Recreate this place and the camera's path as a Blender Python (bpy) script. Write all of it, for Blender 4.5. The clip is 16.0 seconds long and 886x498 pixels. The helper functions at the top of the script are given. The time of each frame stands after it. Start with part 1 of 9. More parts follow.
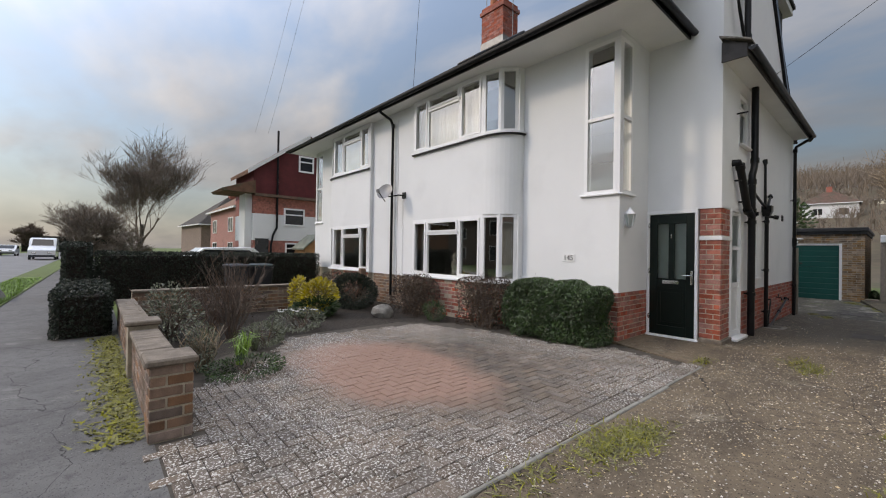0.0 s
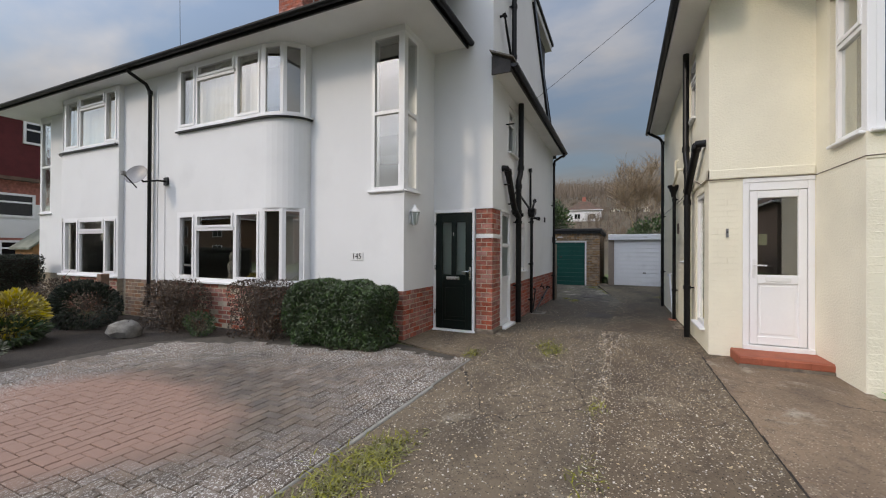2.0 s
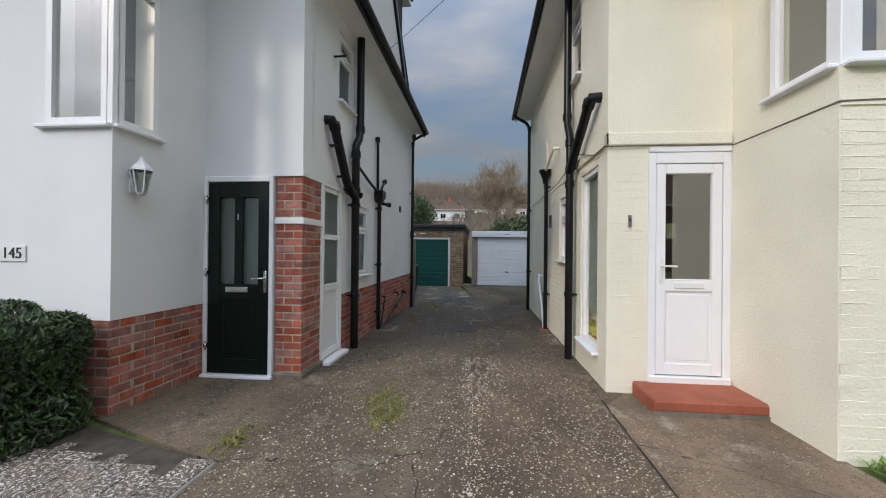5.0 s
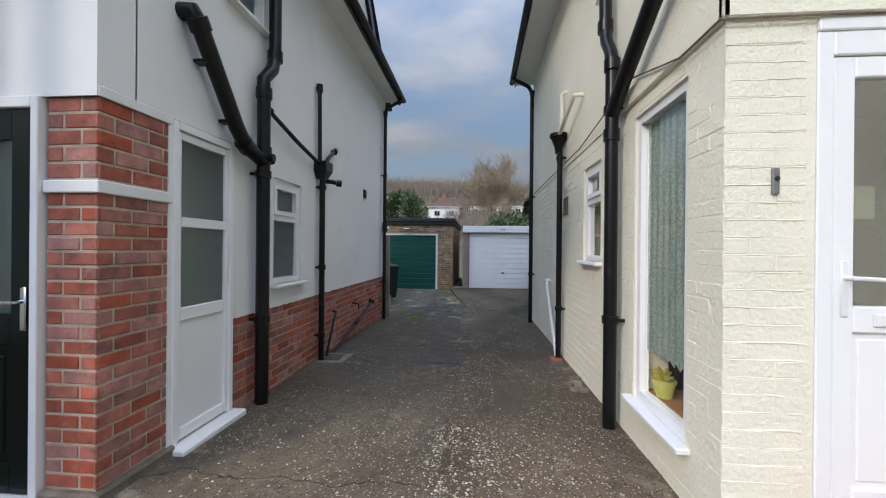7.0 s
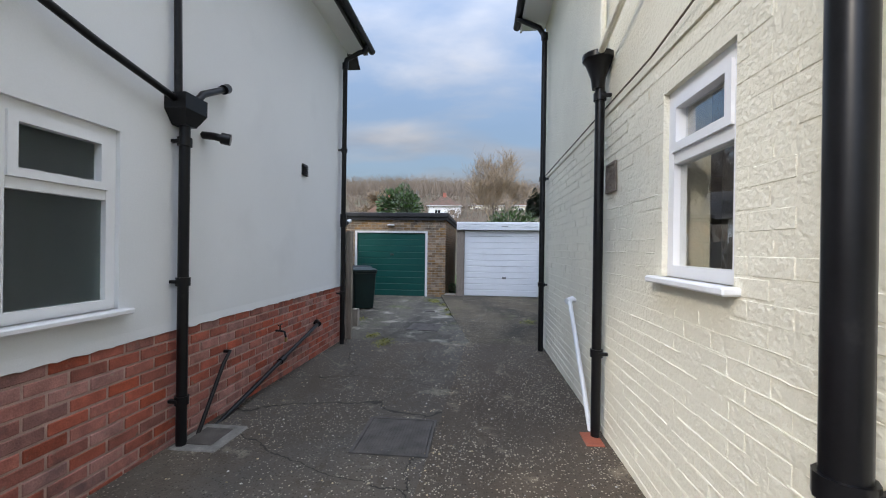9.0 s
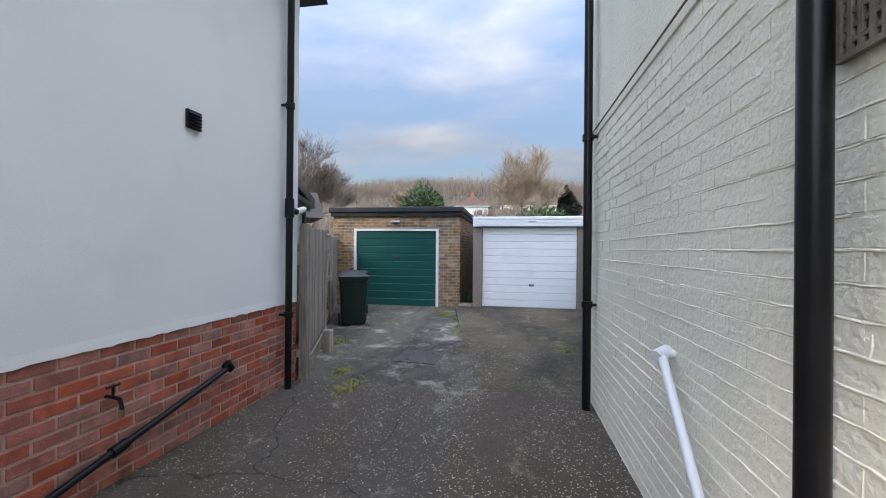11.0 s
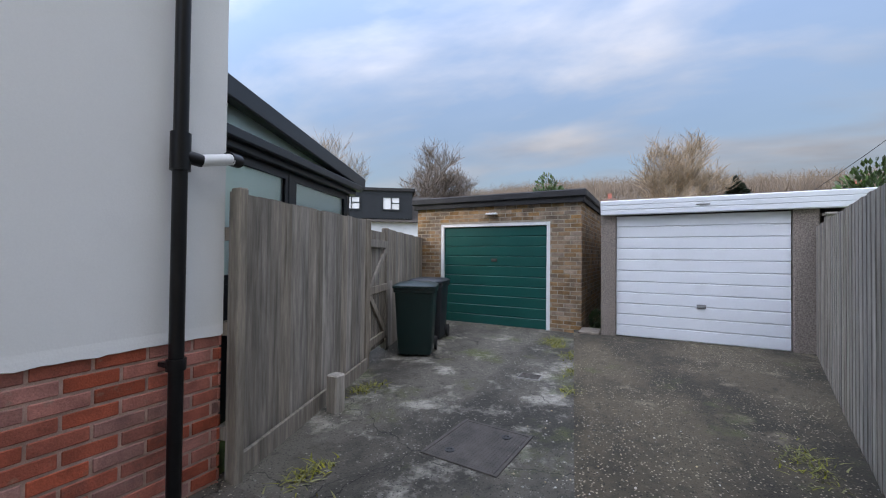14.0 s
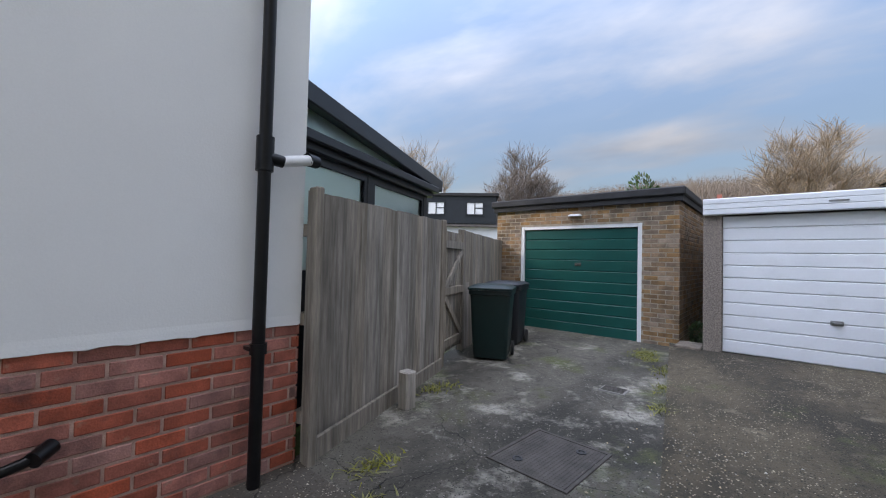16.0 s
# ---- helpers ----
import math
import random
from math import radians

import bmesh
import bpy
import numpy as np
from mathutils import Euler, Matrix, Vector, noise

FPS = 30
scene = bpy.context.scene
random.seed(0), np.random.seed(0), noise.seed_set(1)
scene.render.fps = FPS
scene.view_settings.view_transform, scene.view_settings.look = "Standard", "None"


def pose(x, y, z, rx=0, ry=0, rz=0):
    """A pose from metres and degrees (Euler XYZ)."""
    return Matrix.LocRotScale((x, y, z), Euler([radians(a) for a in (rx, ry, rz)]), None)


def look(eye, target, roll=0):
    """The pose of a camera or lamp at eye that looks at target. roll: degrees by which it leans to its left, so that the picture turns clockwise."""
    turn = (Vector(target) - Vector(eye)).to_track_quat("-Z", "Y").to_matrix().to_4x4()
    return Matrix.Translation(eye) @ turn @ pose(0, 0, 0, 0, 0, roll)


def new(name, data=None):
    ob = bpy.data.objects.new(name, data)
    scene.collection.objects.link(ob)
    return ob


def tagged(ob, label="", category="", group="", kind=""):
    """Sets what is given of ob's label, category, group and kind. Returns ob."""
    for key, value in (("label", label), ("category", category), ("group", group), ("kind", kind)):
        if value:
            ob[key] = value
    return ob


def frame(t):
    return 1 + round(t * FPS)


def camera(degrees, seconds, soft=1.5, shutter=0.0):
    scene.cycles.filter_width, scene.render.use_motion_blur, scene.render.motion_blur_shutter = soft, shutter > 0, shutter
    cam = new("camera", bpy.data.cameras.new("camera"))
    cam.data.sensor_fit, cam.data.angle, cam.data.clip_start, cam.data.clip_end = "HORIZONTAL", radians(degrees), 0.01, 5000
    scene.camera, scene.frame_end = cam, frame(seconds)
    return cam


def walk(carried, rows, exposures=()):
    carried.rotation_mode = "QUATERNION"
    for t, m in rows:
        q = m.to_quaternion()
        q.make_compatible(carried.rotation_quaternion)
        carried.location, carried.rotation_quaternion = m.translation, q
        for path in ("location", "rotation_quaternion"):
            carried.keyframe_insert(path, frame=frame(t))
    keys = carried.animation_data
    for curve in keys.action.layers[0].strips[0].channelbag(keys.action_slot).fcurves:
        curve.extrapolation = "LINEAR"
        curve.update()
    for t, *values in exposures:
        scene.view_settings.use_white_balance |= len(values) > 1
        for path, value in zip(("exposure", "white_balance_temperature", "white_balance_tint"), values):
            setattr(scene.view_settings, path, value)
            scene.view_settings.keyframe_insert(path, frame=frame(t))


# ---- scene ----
cam = camera(96.0, 16.0, soft=1.1)
PATH = [
    (0, (-0.173, 0.044, 1.424), (1.147, 1.546, 1.438), 0.9),
    (0.5, (-0.043, -0.045, 1.421), (1.372, 1.369, 1.442), 0.6),
    (1, (0.155, -0.175, 1.425), (1.708, 1.085, 1.444), 0.4),
    (1.5, (0.417, -0.232, 1.436), (2.12, 0.816, 1.453), 0.3),
    (2, (0.681, -0.175, 1.449), (2.504, 0.647, 1.459), 0.3),
    (2.5, (1.038, -0.104, 1.474), (2.938, 0.522, 1.479), 0.4),
    (3, (1.42, -0.073, 1.447), (3.362, 0.402, 1.449), 0.5),
    (3.5, (1.849, -0.082, 1.474), (3.815, 0.285, 1.474), 0.6),
    (4, (2.304, -0.04, 1.439), (4.283, 0.249, 1.437), 0.6),
    (4.5, (2.748, -0.03, 1.442), (4.734, 0.199, 1.44), 0.6),
    (4.7, (2.933, -0.036, 1.41), (4.922, 0.174, 1.417), 0.6),
    (6.8, (5.182, -0.123, 1.41), (7.174, 0.052, 1.412), 0.5),
    (7, (5.395, -0.142, 1.397), (7.388, 0.034, 1.395), 0.5),
    (7.5, (5.919, -0.215, 1.405), (7.911, -0.032, 1.403), 0.6),
    (8, (6.455, -0.265, 1.417), (8.447, -0.08, 1.413), 0.6),
    (8.5, (7.023, -0.286, 1.407), (9.015, -0.099, 1.4), 0.7),
    (8.7, (7.249, -0.287, 1.417), (9.24, -0.105, 1.41), 0.8),
    (10.8, (9.527, -0.487, 1.358), (11.502, -0.175, 1.38), 0.3),
    (11, (9.694, -0.49, 1.397), (11.666, -0.159, 1.4), 0.5),
    (11.5, (10.201, -0.481, 1.357), (12.162, -0.09, 1.367), 0.6),
    (12, (10.692, -0.486, 1.316), (12.638, -0.027, 1.329), 0.7),
    (12.5, (11.167, -0.471, 1.304), (13.091, 0.075, 1.323), 0.8),
    (13, (11.655, -0.39, 1.31), (13.543, 0.271, 1.327), 0.8),
    (13.5, (12.063, -0.37, 1.288), (13.896, 0.429, 1.311), 0.8),
    (14, (12.385, -0.414, 1.286), (14.147, 0.531, 1.318), 0.6),
    (14.5, (12.529, -0.454, 1.272), (14.235, 0.589, 1.311), 0.7),
    (15, (12.557, -0.472, 1.268), (14.215, 0.646, 1.315), 0.8),
    (15.5, (12.543, -0.468, 1.262), (14.147, 0.725, 1.315), 1.0),
    (16, (12.504, -0.471, 1.235), (14.028, 0.822, 1.287), 1.4),
]
EXPOSURES = [(0, 0.06, 7900, 14), (2.5, 0.02, 7700, 13), (4.5, 0.08, 7400, 12), (7, 0.40, 6950, 12), (8.7, 0.74, 6850, 12), (11, 1.04, 6900, 14), (12.5, 0.96, 7000, 15), (14, 0.88, 7000, 15), (16, 0.86, 7000, 15)]
walk(cam, [(t, look(eye, target, roll)) for t, eye, target, roll in PATH], EXPOSURES)

# ---- world, sun, exposure ----
import random
SUN_AZ = math.radians(140.0)      # heading of the sun, anticlockwise from +x
SUN_EL = math.radians(30.0)
SUN_WAY = Vector((math.cos(SUN_AZ) * math.cos(SUN_EL), math.sin(SUN_AZ) * math.cos(SUN_EL), math.sin(SUN_EL)))


def make_world():
    w = bpy.data.worlds.new("sky")
    w.use_nodes = True
    scene.world = w
    nt = w.node_tree
    nt.nodes.clear()
    out = nt.nodes.new("ShaderNodeOutputWorld")
    bg = nt.nodes.new("ShaderNodeBackground")
    bg.inputs["Strength"].default_value = 0.15
    sky = nt.nodes.new("ShaderNodeTexSky")
    sky.sky_type = "NISHITA"
    sky.sun_disc = False
    sky.sun_elevation = SUN_EL
    sky.sun_rotation = math.pi / 2 - SUN_AZ
    sky.air_density, sky.dust_density, sky.ozone_density = 1.0, 0.4, 1.5
    co = nt.nodes.new("ShaderNodeTexCoord")
    sep = nt.nodes.new("ShaderNodeSeparateXYZ")
    nt.links.new(co.outputs["Generated"], sep.inputs[0])
    up = nt.nodes.new("ShaderNodeMath")
    up.operation = "MAXIMUM"
    up.inputs[1].default_value = 0.0
    nt.links.new(sep.outputs["Z"], up.inputs[0])
    den = nt.nodes.new("ShaderNodeMath")
    den.operation = "ADD"
    den.inputs[1].default_value = 0.22
    nt.links.new(up.outputs[0], den.inputs[0])
    div = nt.nodes.new("ShaderNodeVectorMath")
    div.operation = "DIVIDE"
    comb = nt.nodes.new("ShaderNodeCombineXYZ")
    for k in range(3):
        nt.links.new(den.outputs[0], comb.inputs[k])
    nt.links.new(co.outputs["Generated"], div.inputs[0])
    nt.links.new(comb.outputs[0], div.inputs[1])
    mp = nt.nodes.new("ShaderNodeMapping")
    mp.inputs["Scale"].default_value = (1.5, 0.8, 0.3)
    mp.inputs["Rotation"].default_value = (0, 0, 0.5)
    mp.inputs["Location"].default_value = (1.3, 0.4, 0)
    nt.links.new(div.outputs[0], mp.inputs["Vector"])
    n1 = nt.nodes.new("ShaderNodeTexNoise")
    n1.inputs["Scale"].default_value = 1.3
    n1.inputs["Detail"].default_value = 7
    n1.inputs["Roughness"].default_value = 0.52
    n1.inputs["Distortion"].default_value = 0.25
    nt.links.new(mp.outputs[0], n1.inputs["Vector"])
    r1 = nt.nodes.new("ShaderNodeValToRGB")
    r1.color_ramp.elements[0].position, r1.color_ramp.elements[0].color = 0.38, (0.12, 0.12, 0.12, 1)
    r1.color_ramp.elements[1].position, r1.color_ramp.elements[1].color = 0.64, (1, 1, 1, 1)
    nt.links.new(n1.outputs["Fac"], r1.inputs["Fac"])
    n2 = nt.nodes.new("ShaderNodeTexNoise")
    n2.inputs["Scale"].default_value = 2.6
    n2.inputs["Detail"].default_value = 5
    nt.links.new(mp.outputs[0], n2.inputs["Vector"])
    r2 = nt.nodes.new("ShaderNodeValToRGB")
    r2.color_ramp.elements[0].position, r2.color_ramp.elements[0].color = 0.3, (2.45, 2.75, 3.3, 1)
    r2.color_ramp.elements[1].position, r2.color_ramp.elements[1].color = 0.7, (4.0, 4.2, 4.6, 1)
    nt.links.new(n2.outputs["Fac"], r2.inputs["Fac"])
    fac = nt.nodes.new("ShaderNodeMath")
    fac.operation = "MULTIPLY"
    fac.inputs[1].default_value = 0.82
    nt.links.new(r1.outputs["Color"], fac.inputs[0])
    # cloud closes up towards the horizon
    low = nt.nodes.new("ShaderNodeMapRange")
    low.inputs["From Min"].default_value, low.inputs["From Max"].default_value = 0.0, 0.22
    low.inputs["To Min"].default_value, low.inputs["To Max"].default_value = 0.92, 0.0
    nt.links.new(up.outputs[0], low.inputs["Value"])
    most = nt.nodes.new("ShaderNodeMath")
    most.operation = "MAXIMUM"
    nt.links.new(fac.outputs[0], most.inputs[0])
    nt.links.new(low.outputs[0], most.inputs[1])
    mix = nt.nodes.new("ShaderNodeMix")
    mix.data_type = "RGBA"
    nt.links.new(most.outputs[0], mix.inputs["Factor"])
    nt.links.new(sky.outputs["Color"], mix.inputs["A"])
    nt.links.new(r2.outputs["Color"], mix.inputs["B"])
    # an overcast sky is brighter overhead than near the horizon
    sq = nt.nodes.new("ShaderNodeMath")
    sq.operation = "POWER"
    sq.inputs[1].default_value = 2.0
    nt.links.new(up.outputs[0], sq.inputs[0])
    gr = nt.nodes.new("ShaderNodeMath")
    gr.operation = "MULTIPLY_ADD"
    gr.inputs[1].default_value, gr.inputs[2].default_value = 3.3, 0.42
    nt.links.new(sq.outputs[0], gr.inputs[0])
    # thin cloud glows broadly round the veiled sun and dims away from it
    dot = nt.nodes.new("ShaderNodeVectorMath")
    dot.operation = "DOT_PRODUCT"
    dot.inputs[1].default_value = SUN_WAY
    nt.links.new(co.outputs["Generated"], dot.inputs[0])
    glow = nt.nodes.new("ShaderNodeMath")
    glow.operation = "MULTIPLY_ADD"
    glow.inputs[1].default_value, glow.inputs[2].default_value = 0.44, 1.0
    nt.links.new(dot.outputs["Value"], glow.inputs[0])
    both = nt.nodes.new("ShaderNodeMath")
    both.operation = "MULTIPLY"
    ahead = nt.nodes.new("ShaderNodeMath")
    ahead.operation = "MAXIMUM"
    ahead.inputs[1].default_value = 0.0
    nt.links.new(dot.outputs["Value"], ahead.inputs[0])
    tight = nt.nodes.new("ShaderNodeMath")
    tight.operation = "POWER"
    tight.inputs[1].default_value = 3.0
    nt.links.new(ahead.outputs[0], tight.inputs[0])
    aureole = nt.nodes.new("ShaderNodeMath")
    aureole.operation = "MULTIPLY_ADD"
    aureole.inputs[1].default_value = 1.1
    nt.links.new(tight.outputs[0], aureole.inputs[0])
    nt.links.new(glow.outputs[0], aureole.inputs[2])
    nt.links.new(aureole.outputs[0], both.inputs[0])
    nt.links.new(gr.outputs[0], both.inputs[1])
    sc = nt.nodes.new("ShaderNodeVectorMath")
    sc.operation = "SCALE"
    nt.links.new(mix.outputs["Result"], sc.inputs[0])
    nt.links.new(both.outputs[0], sc.inputs["Scale"])
    nt.links.new(sc.outputs[0], bg.inputs["Color"])
    nt.links.new(bg.outputs[0], out.inputs["Surface"])


make_world()
sun = new("sun", bpy.data.lights.new("sun", "SUN"))
sun.data.energy = 0.95
sun.data.angle = math.radians(6.0)
sun.data.color = (1.0, 0.93, 0.82)
sun.rotation_euler = SUN_WAY.to_track_quat("Z", "Y").to_euler()
sun.location = (0, 0, 40)

# ---- materials ----


def col(c):
    return (c[0], c[1], c[2], 1.0)


def mat(name, base, rough=0.8, metal=0.0, vary=0.12, scale=3.0, fine=60.0, bump=0.15, bump_scale=None, second=None, patch=None,
        rand=0.0, spec=0.5, coat=0.0, dist=0.004, streak=None):
    """A surface: base colour with broad and fine variation, an optional second colour in patches, and relief."""
    m = bpy.data.materials.new(name)
    m.use_nodes = True
    nt = m.node_tree
    b = nt.nodes["Principled BSDF"]
    b.inputs["Roughness"].default_value = rough
    b.inputs["Metallic"].default_value = metal
    b.inputs["Specular IOR Level"].default_value = spec
    b.inputs["Coat Weight"].default_value = coat
    geo = nt.nodes.new("ShaderNodeNewGeometry")
    n1 = nt.nodes.new("ShaderNodeTexNoise")
    n1.inputs["Scale"].default_value = scale
    n1.inputs["Detail"].default_value = 5
    n2 = nt.nodes.new("ShaderNodeTexNoise")
    n2.inputs["Scale"].default_value = fine
    n2.inputs["Detail"].default_value = 3
    vec = geo.outputs["Position"]
    if streak:
        mp = nt.nodes.new("ShaderNodeMapping")
        mp.inputs["Scale"].default_value = streak
        nt.links.new(vec, mp.inputs["Vector"])
        vec = mp.outputs["Vector"]
    nt.links.new(vec, n1.inputs["Vector"])
    nt.links.new(vec, n2.inputs["Vector"])
    ramp = nt.nodes.new("ShaderNodeValToRGB")
    lo, hi = [max(0.0, c * (1 - vary)) for c in base], [min(1.0, c * (1 + vary)) for c in base]
    ramp.color_ramp.elements[0].position, ramp.color_ramp.elements[0].color = 0.3, col(lo)
    ramp.color_ramp.elements[1].position, ramp.color_ramp.elements[1].color = 0.7, col(hi)
    nt.links.new(n1.outputs["Fac"], ramp.inputs["Fac"])
    out = ramp.outputs["Color"]

    def mixed(a, bcol, f, blend="MIX"):
        mx = nt.nodes.new("ShaderNodeMix")
        mx.data_type = "RGBA"
        mx.blend_type = blend
        nt.links.new(f, mx.inputs["Factor"]) if hasattr(f, "links") else setattr(mx.inputs["Factor"], "default_value", f)
        nt.links.new(a, mx.inputs["A"])
        if hasattr(bcol, "links"):
            nt.links.new(bcol, mx.inputs["B"])
        else:
            mx.inputs["B"].default_value = col(bcol)
        return mx.outputs["Result"]
    if second is not None:
        sc, lo_p, hi_p, c2 = second
        n3 = nt.nodes.new("ShaderNodeTexNoise")
        n3.inputs["Scale"].default_value = sc
        n3.inputs["Detail"].default_value = 6
        n3.inputs["Roughness"].default_value = 0.6
        nt.links.new(vec, n3.inputs["Vector"])
        r3 = nt.nodes.new("ShaderNodeValToRGB")
        r3.color_ramp.elements[0].position, r3.color_ramp.elements[1].position = lo_p, hi_p
        nt.links.new(n3.outputs["Fac"], r3.inputs["Fac"])
        out = mixed(out, c2, r3.outputs["Color"])
    if patch is not None:
        sc, lo_p, hi_p, c2 = patch
        n4 = nt.nodes.new("ShaderNodeTexNoise")
        n4.inputs["Scale"].default_value = sc
        n4.inputs["Detail"].default_value = 4
        off = nt.nodes.new("ShaderNodeVectorMath")
        off.operation = "ADD"
        off.inputs[1].default_value = (13.7, 5.1, 2.2)
        nt.links.new(vec, off.inputs[0])
        nt.links.new(off.outputs[0], n4.inputs["Vector"])
        r4 = nt.nodes.new("ShaderNodeValToRGB")
        r4.color_ramp.elements[0].position, r4.color_ramp.elements[1].position = lo_p, hi_p
        nt.links.new(n4.outputs["Fac"], r4.inputs["Fac"])
        out = mixed(out, c2, r4.outputs["Color"])
    # fine grain
    r5 = nt.nodes.new("ShaderNodeValToRGB")
    r5.color_ramp.elements[0].position, r5.color_ramp.elements[0].color = 0.25, (1 - vary, 1 - vary, 1 - vary, 1)
    r5.color_ramp.elements[1].position, r5.color_ramp.elements[1].color = 0.75, (1, 1, 1, 1)
    nt.links.new(n2.outputs["Fac"], r5.inputs["Fac"])
    out = mixed(out, r5.outputs["Color"], 1.0, "MULTIPLY")
    if rand > 0:
        oi = nt.nodes.new("ShaderNodeObjectInfo")
        isl = nt.nodes.new("ShaderNodeNewGeometry")
        add = nt.nodes.new("ShaderNodeMath")
        add.operation = "ADD"
        nt.links.new(oi.outputs["Random"], add.inputs[0])
        nt.links.new(isl.outputs["Random Per Island"], add.inputs[1])
        fr = nt.nodes.new("ShaderNodeMath")
        fr.operation = "FRACT"
        nt.links.new(add.outputs[0], fr.inputs[0])
        hsv = nt.nodes.new("ShaderNodeHueSaturation")
        mr = nt.nodes.new("ShaderNodeMapRange")
        mr.inputs["To Min"].default_value, mr.inputs["To Max"].default_value = 1 - rand, 1 + rand
        nt.links.new(fr.outputs[0], mr.inputs["Value"])
        nt.links.new(mr.outputs[0], hsv.inputs["Value"])
        mh = nt.nodes.new("ShaderNodeMath")
        mh.operation = "MULTIPLY"
        mh.inputs[1].default_value = 7.13
        nt.links.new(fr.outputs[0], mh.inputs[0])
        fr2 = nt.nodes.new("ShaderNodeMath")
        fr2.operation = "FRACT"
        nt.links.new(mh.outputs[0], fr2.inputs[0])
        ms = nt.nodes.new("ShaderNodeMapRange")
        ms.inputs["To Min"].default_value, ms.inputs["To Max"].default_value = 1 - rand * 1.3, 1 + rand * 0.6
        nt.links.new(fr2.outputs[0], ms.inputs["Value"])
        nt.links.new(ms.outputs[0], hsv.inputs["Saturation"])
        nt.links.new(out, hsv.inputs["Color"])
        out = hsv.outputs["Color"]
    nt.links.new(out, b.inputs["Base Color"])
    if bump > 0:
        bp = nt.nodes.new("ShaderNodeBump")
        bp.inputs["Strength"].default_value = bump
        bp.inputs["Distance"].default_value = dist
        if bump_scale:
            nb = nt.nodes.new("ShaderNodeTexNoise")
            nb.inputs["Scale"].default_value = bump_scale
            nb.inputs["Detail"].default_value = 4
            nt.links.new(vec, nb.inputs["Vector"])
            nt.links.new(nb.outputs["Fac"], bp.inputs["Height"])
        else:
            nt.links.new(n2.outputs["Fac"], bp.inputs["Height"])
        nt.links.new(bp.outputs["Normal"], b.inputs["Normal"])
    return m


def glass_mat(name, tint=(0.9, 0.95, 0.95), rough=0.0, alpha_mix=0.0):
    m = bpy.data.materials.new(name)
    m.use_nodes = True
    b = m.node_tree.nodes["Principled BSDF"]
    b.inputs["Base Color"].default_value = col(tint)
    b.inputs["Roughness"].default_value = rough
    b.inputs["Transmission Weight"].default_value = 1.0
    b.inputs["IOR"].default_value = 2.3 if rough == 0 else 1.5
    return m


M = {}
M["render_white"] = mat("white_render", (0.745, 0.76, 0.765), 0.85, vary=0.035, scale=0.7, fine=140, bump=0.25, bump_scale=90, patch=(1.3, 0.55, 0.8, (0.685, 0.70, 0.705)))
M["cream"] = mat("cream_masonry_paint", (0.81, 0.775, 0.635), 0.75, vary=0.06, scale=1.2, fine=110, bump=0.85, bump_scale=42, dist=0.010)
M["brick"] = mat("red_brick", (0.38, 0.115, 0.078), 0.85, vary=0.32, scale=9, fine=120, bump=0.6, rand=0.24, second=(5, 0.56, 0.75, (0.15, 0.07, 0.06)), patch=(14, 0.62, 0.72, (0.33, 0.18, 0.13)))
M["brick_dull"] = mat("plum_brick", (0.22, 0.13, 0.085), 0.85, vary=0.25, scale=9, fine=120, bump=0.4, rand=0.35, second=(4, 0.5, 0.75, (0.10, 0.08, 0.06)))
M["brick_yellow"] = mat("brown_stock_brick", (0.30, 0.185, 0.095), 0.9, vary=0.3, scale=8, fine=110, bump=0.4, rand=0.28, second=(3.5, 0.5, 0.75, (0.10, 0.075, 0.05)))
M["mortar"] = mat("mortar", (0.43, 0.36, 0.28), 0.95, vary=0.2, scale=12, fine=200, bump=0.4)
M["mortar_red"] = mat("red_washed_mortar", (0.45, 0.30, 0.25), 0.95, vary=0.25, scale=12, fine=200, bump=0.5)
M["mortar_dark"] = mat("weathered_mortar", (0.36, 0.31, 0.24), 0.95, vary=0.2, scale=12, fine=200, bump=0.4)
M["upvc"] = mat("white_upvc", (0.80, 0.81, 0.82), 0.32, vary=0.02, scale=2, fine=30, bump=0.0)
M["paint_white"] = mat("white_gloss_paint", (0.74, 0.75, 0.75), 0.45, vary=0.04, scale=4, fine=60, bump=0.05)
M["soffit"] = mat("soffit_board", (0.78, 0.78, 0.76), 0.7, vary=0.05, scale=1.5, fine=40, bump=0.05)
M["black_plastic"] = mat("black_rainwater_plastic", (0.007, 0.007, 0.008), 0.32, vary=0.3, scale=6, fine=50, bump=0.04, spec=0.3, second=(9, 0.62, 0.85, (0.03, 0.03, 0.03)))
M["roof"] = mat("dark_roof_tile", (0.055, 0.048, 0.043), 0.9, vary=0.3, scale=5, fine=70, bump=0.4, rand=0.3, second=(2.5, 0.55, 0.75, (0.09, 0.085, 0.05)))
M["slate"] = mat("grey_slate_hanging", (0.06, 0.055, 0.055), 0.8, vary=0.25, scale=6, fine=70, bump=0.2, rand=0.25)
M["door_black"] = mat("dark_green_door", (0.004, 0.010, 0.008), 0.3, spec=0.3, vary=0.1, scale=4, fine=80, bump=0.03)
M["chrome"] = mat("polished_chrome", (0.75, 0.75, 0.76), 0.18, metal=1.0, vary=0.03, bump=0.0)
M["brass"] = mat("tarnished_brass", (0.5, 0.36, 0.15), 0.4, metal=1.0, vary=0.2, bump=0.05)
M["glass"] = glass_mat("clear_glass", (0.86, 0.9, 0.9))
M["thin_glass"] = glass_mat("thin_clear_glass", (0.95, 0.97, 0.97))
M["thin_glass"].node_tree.nodes["Principled BSDF"].inputs["IOR"].default_value = 1.35
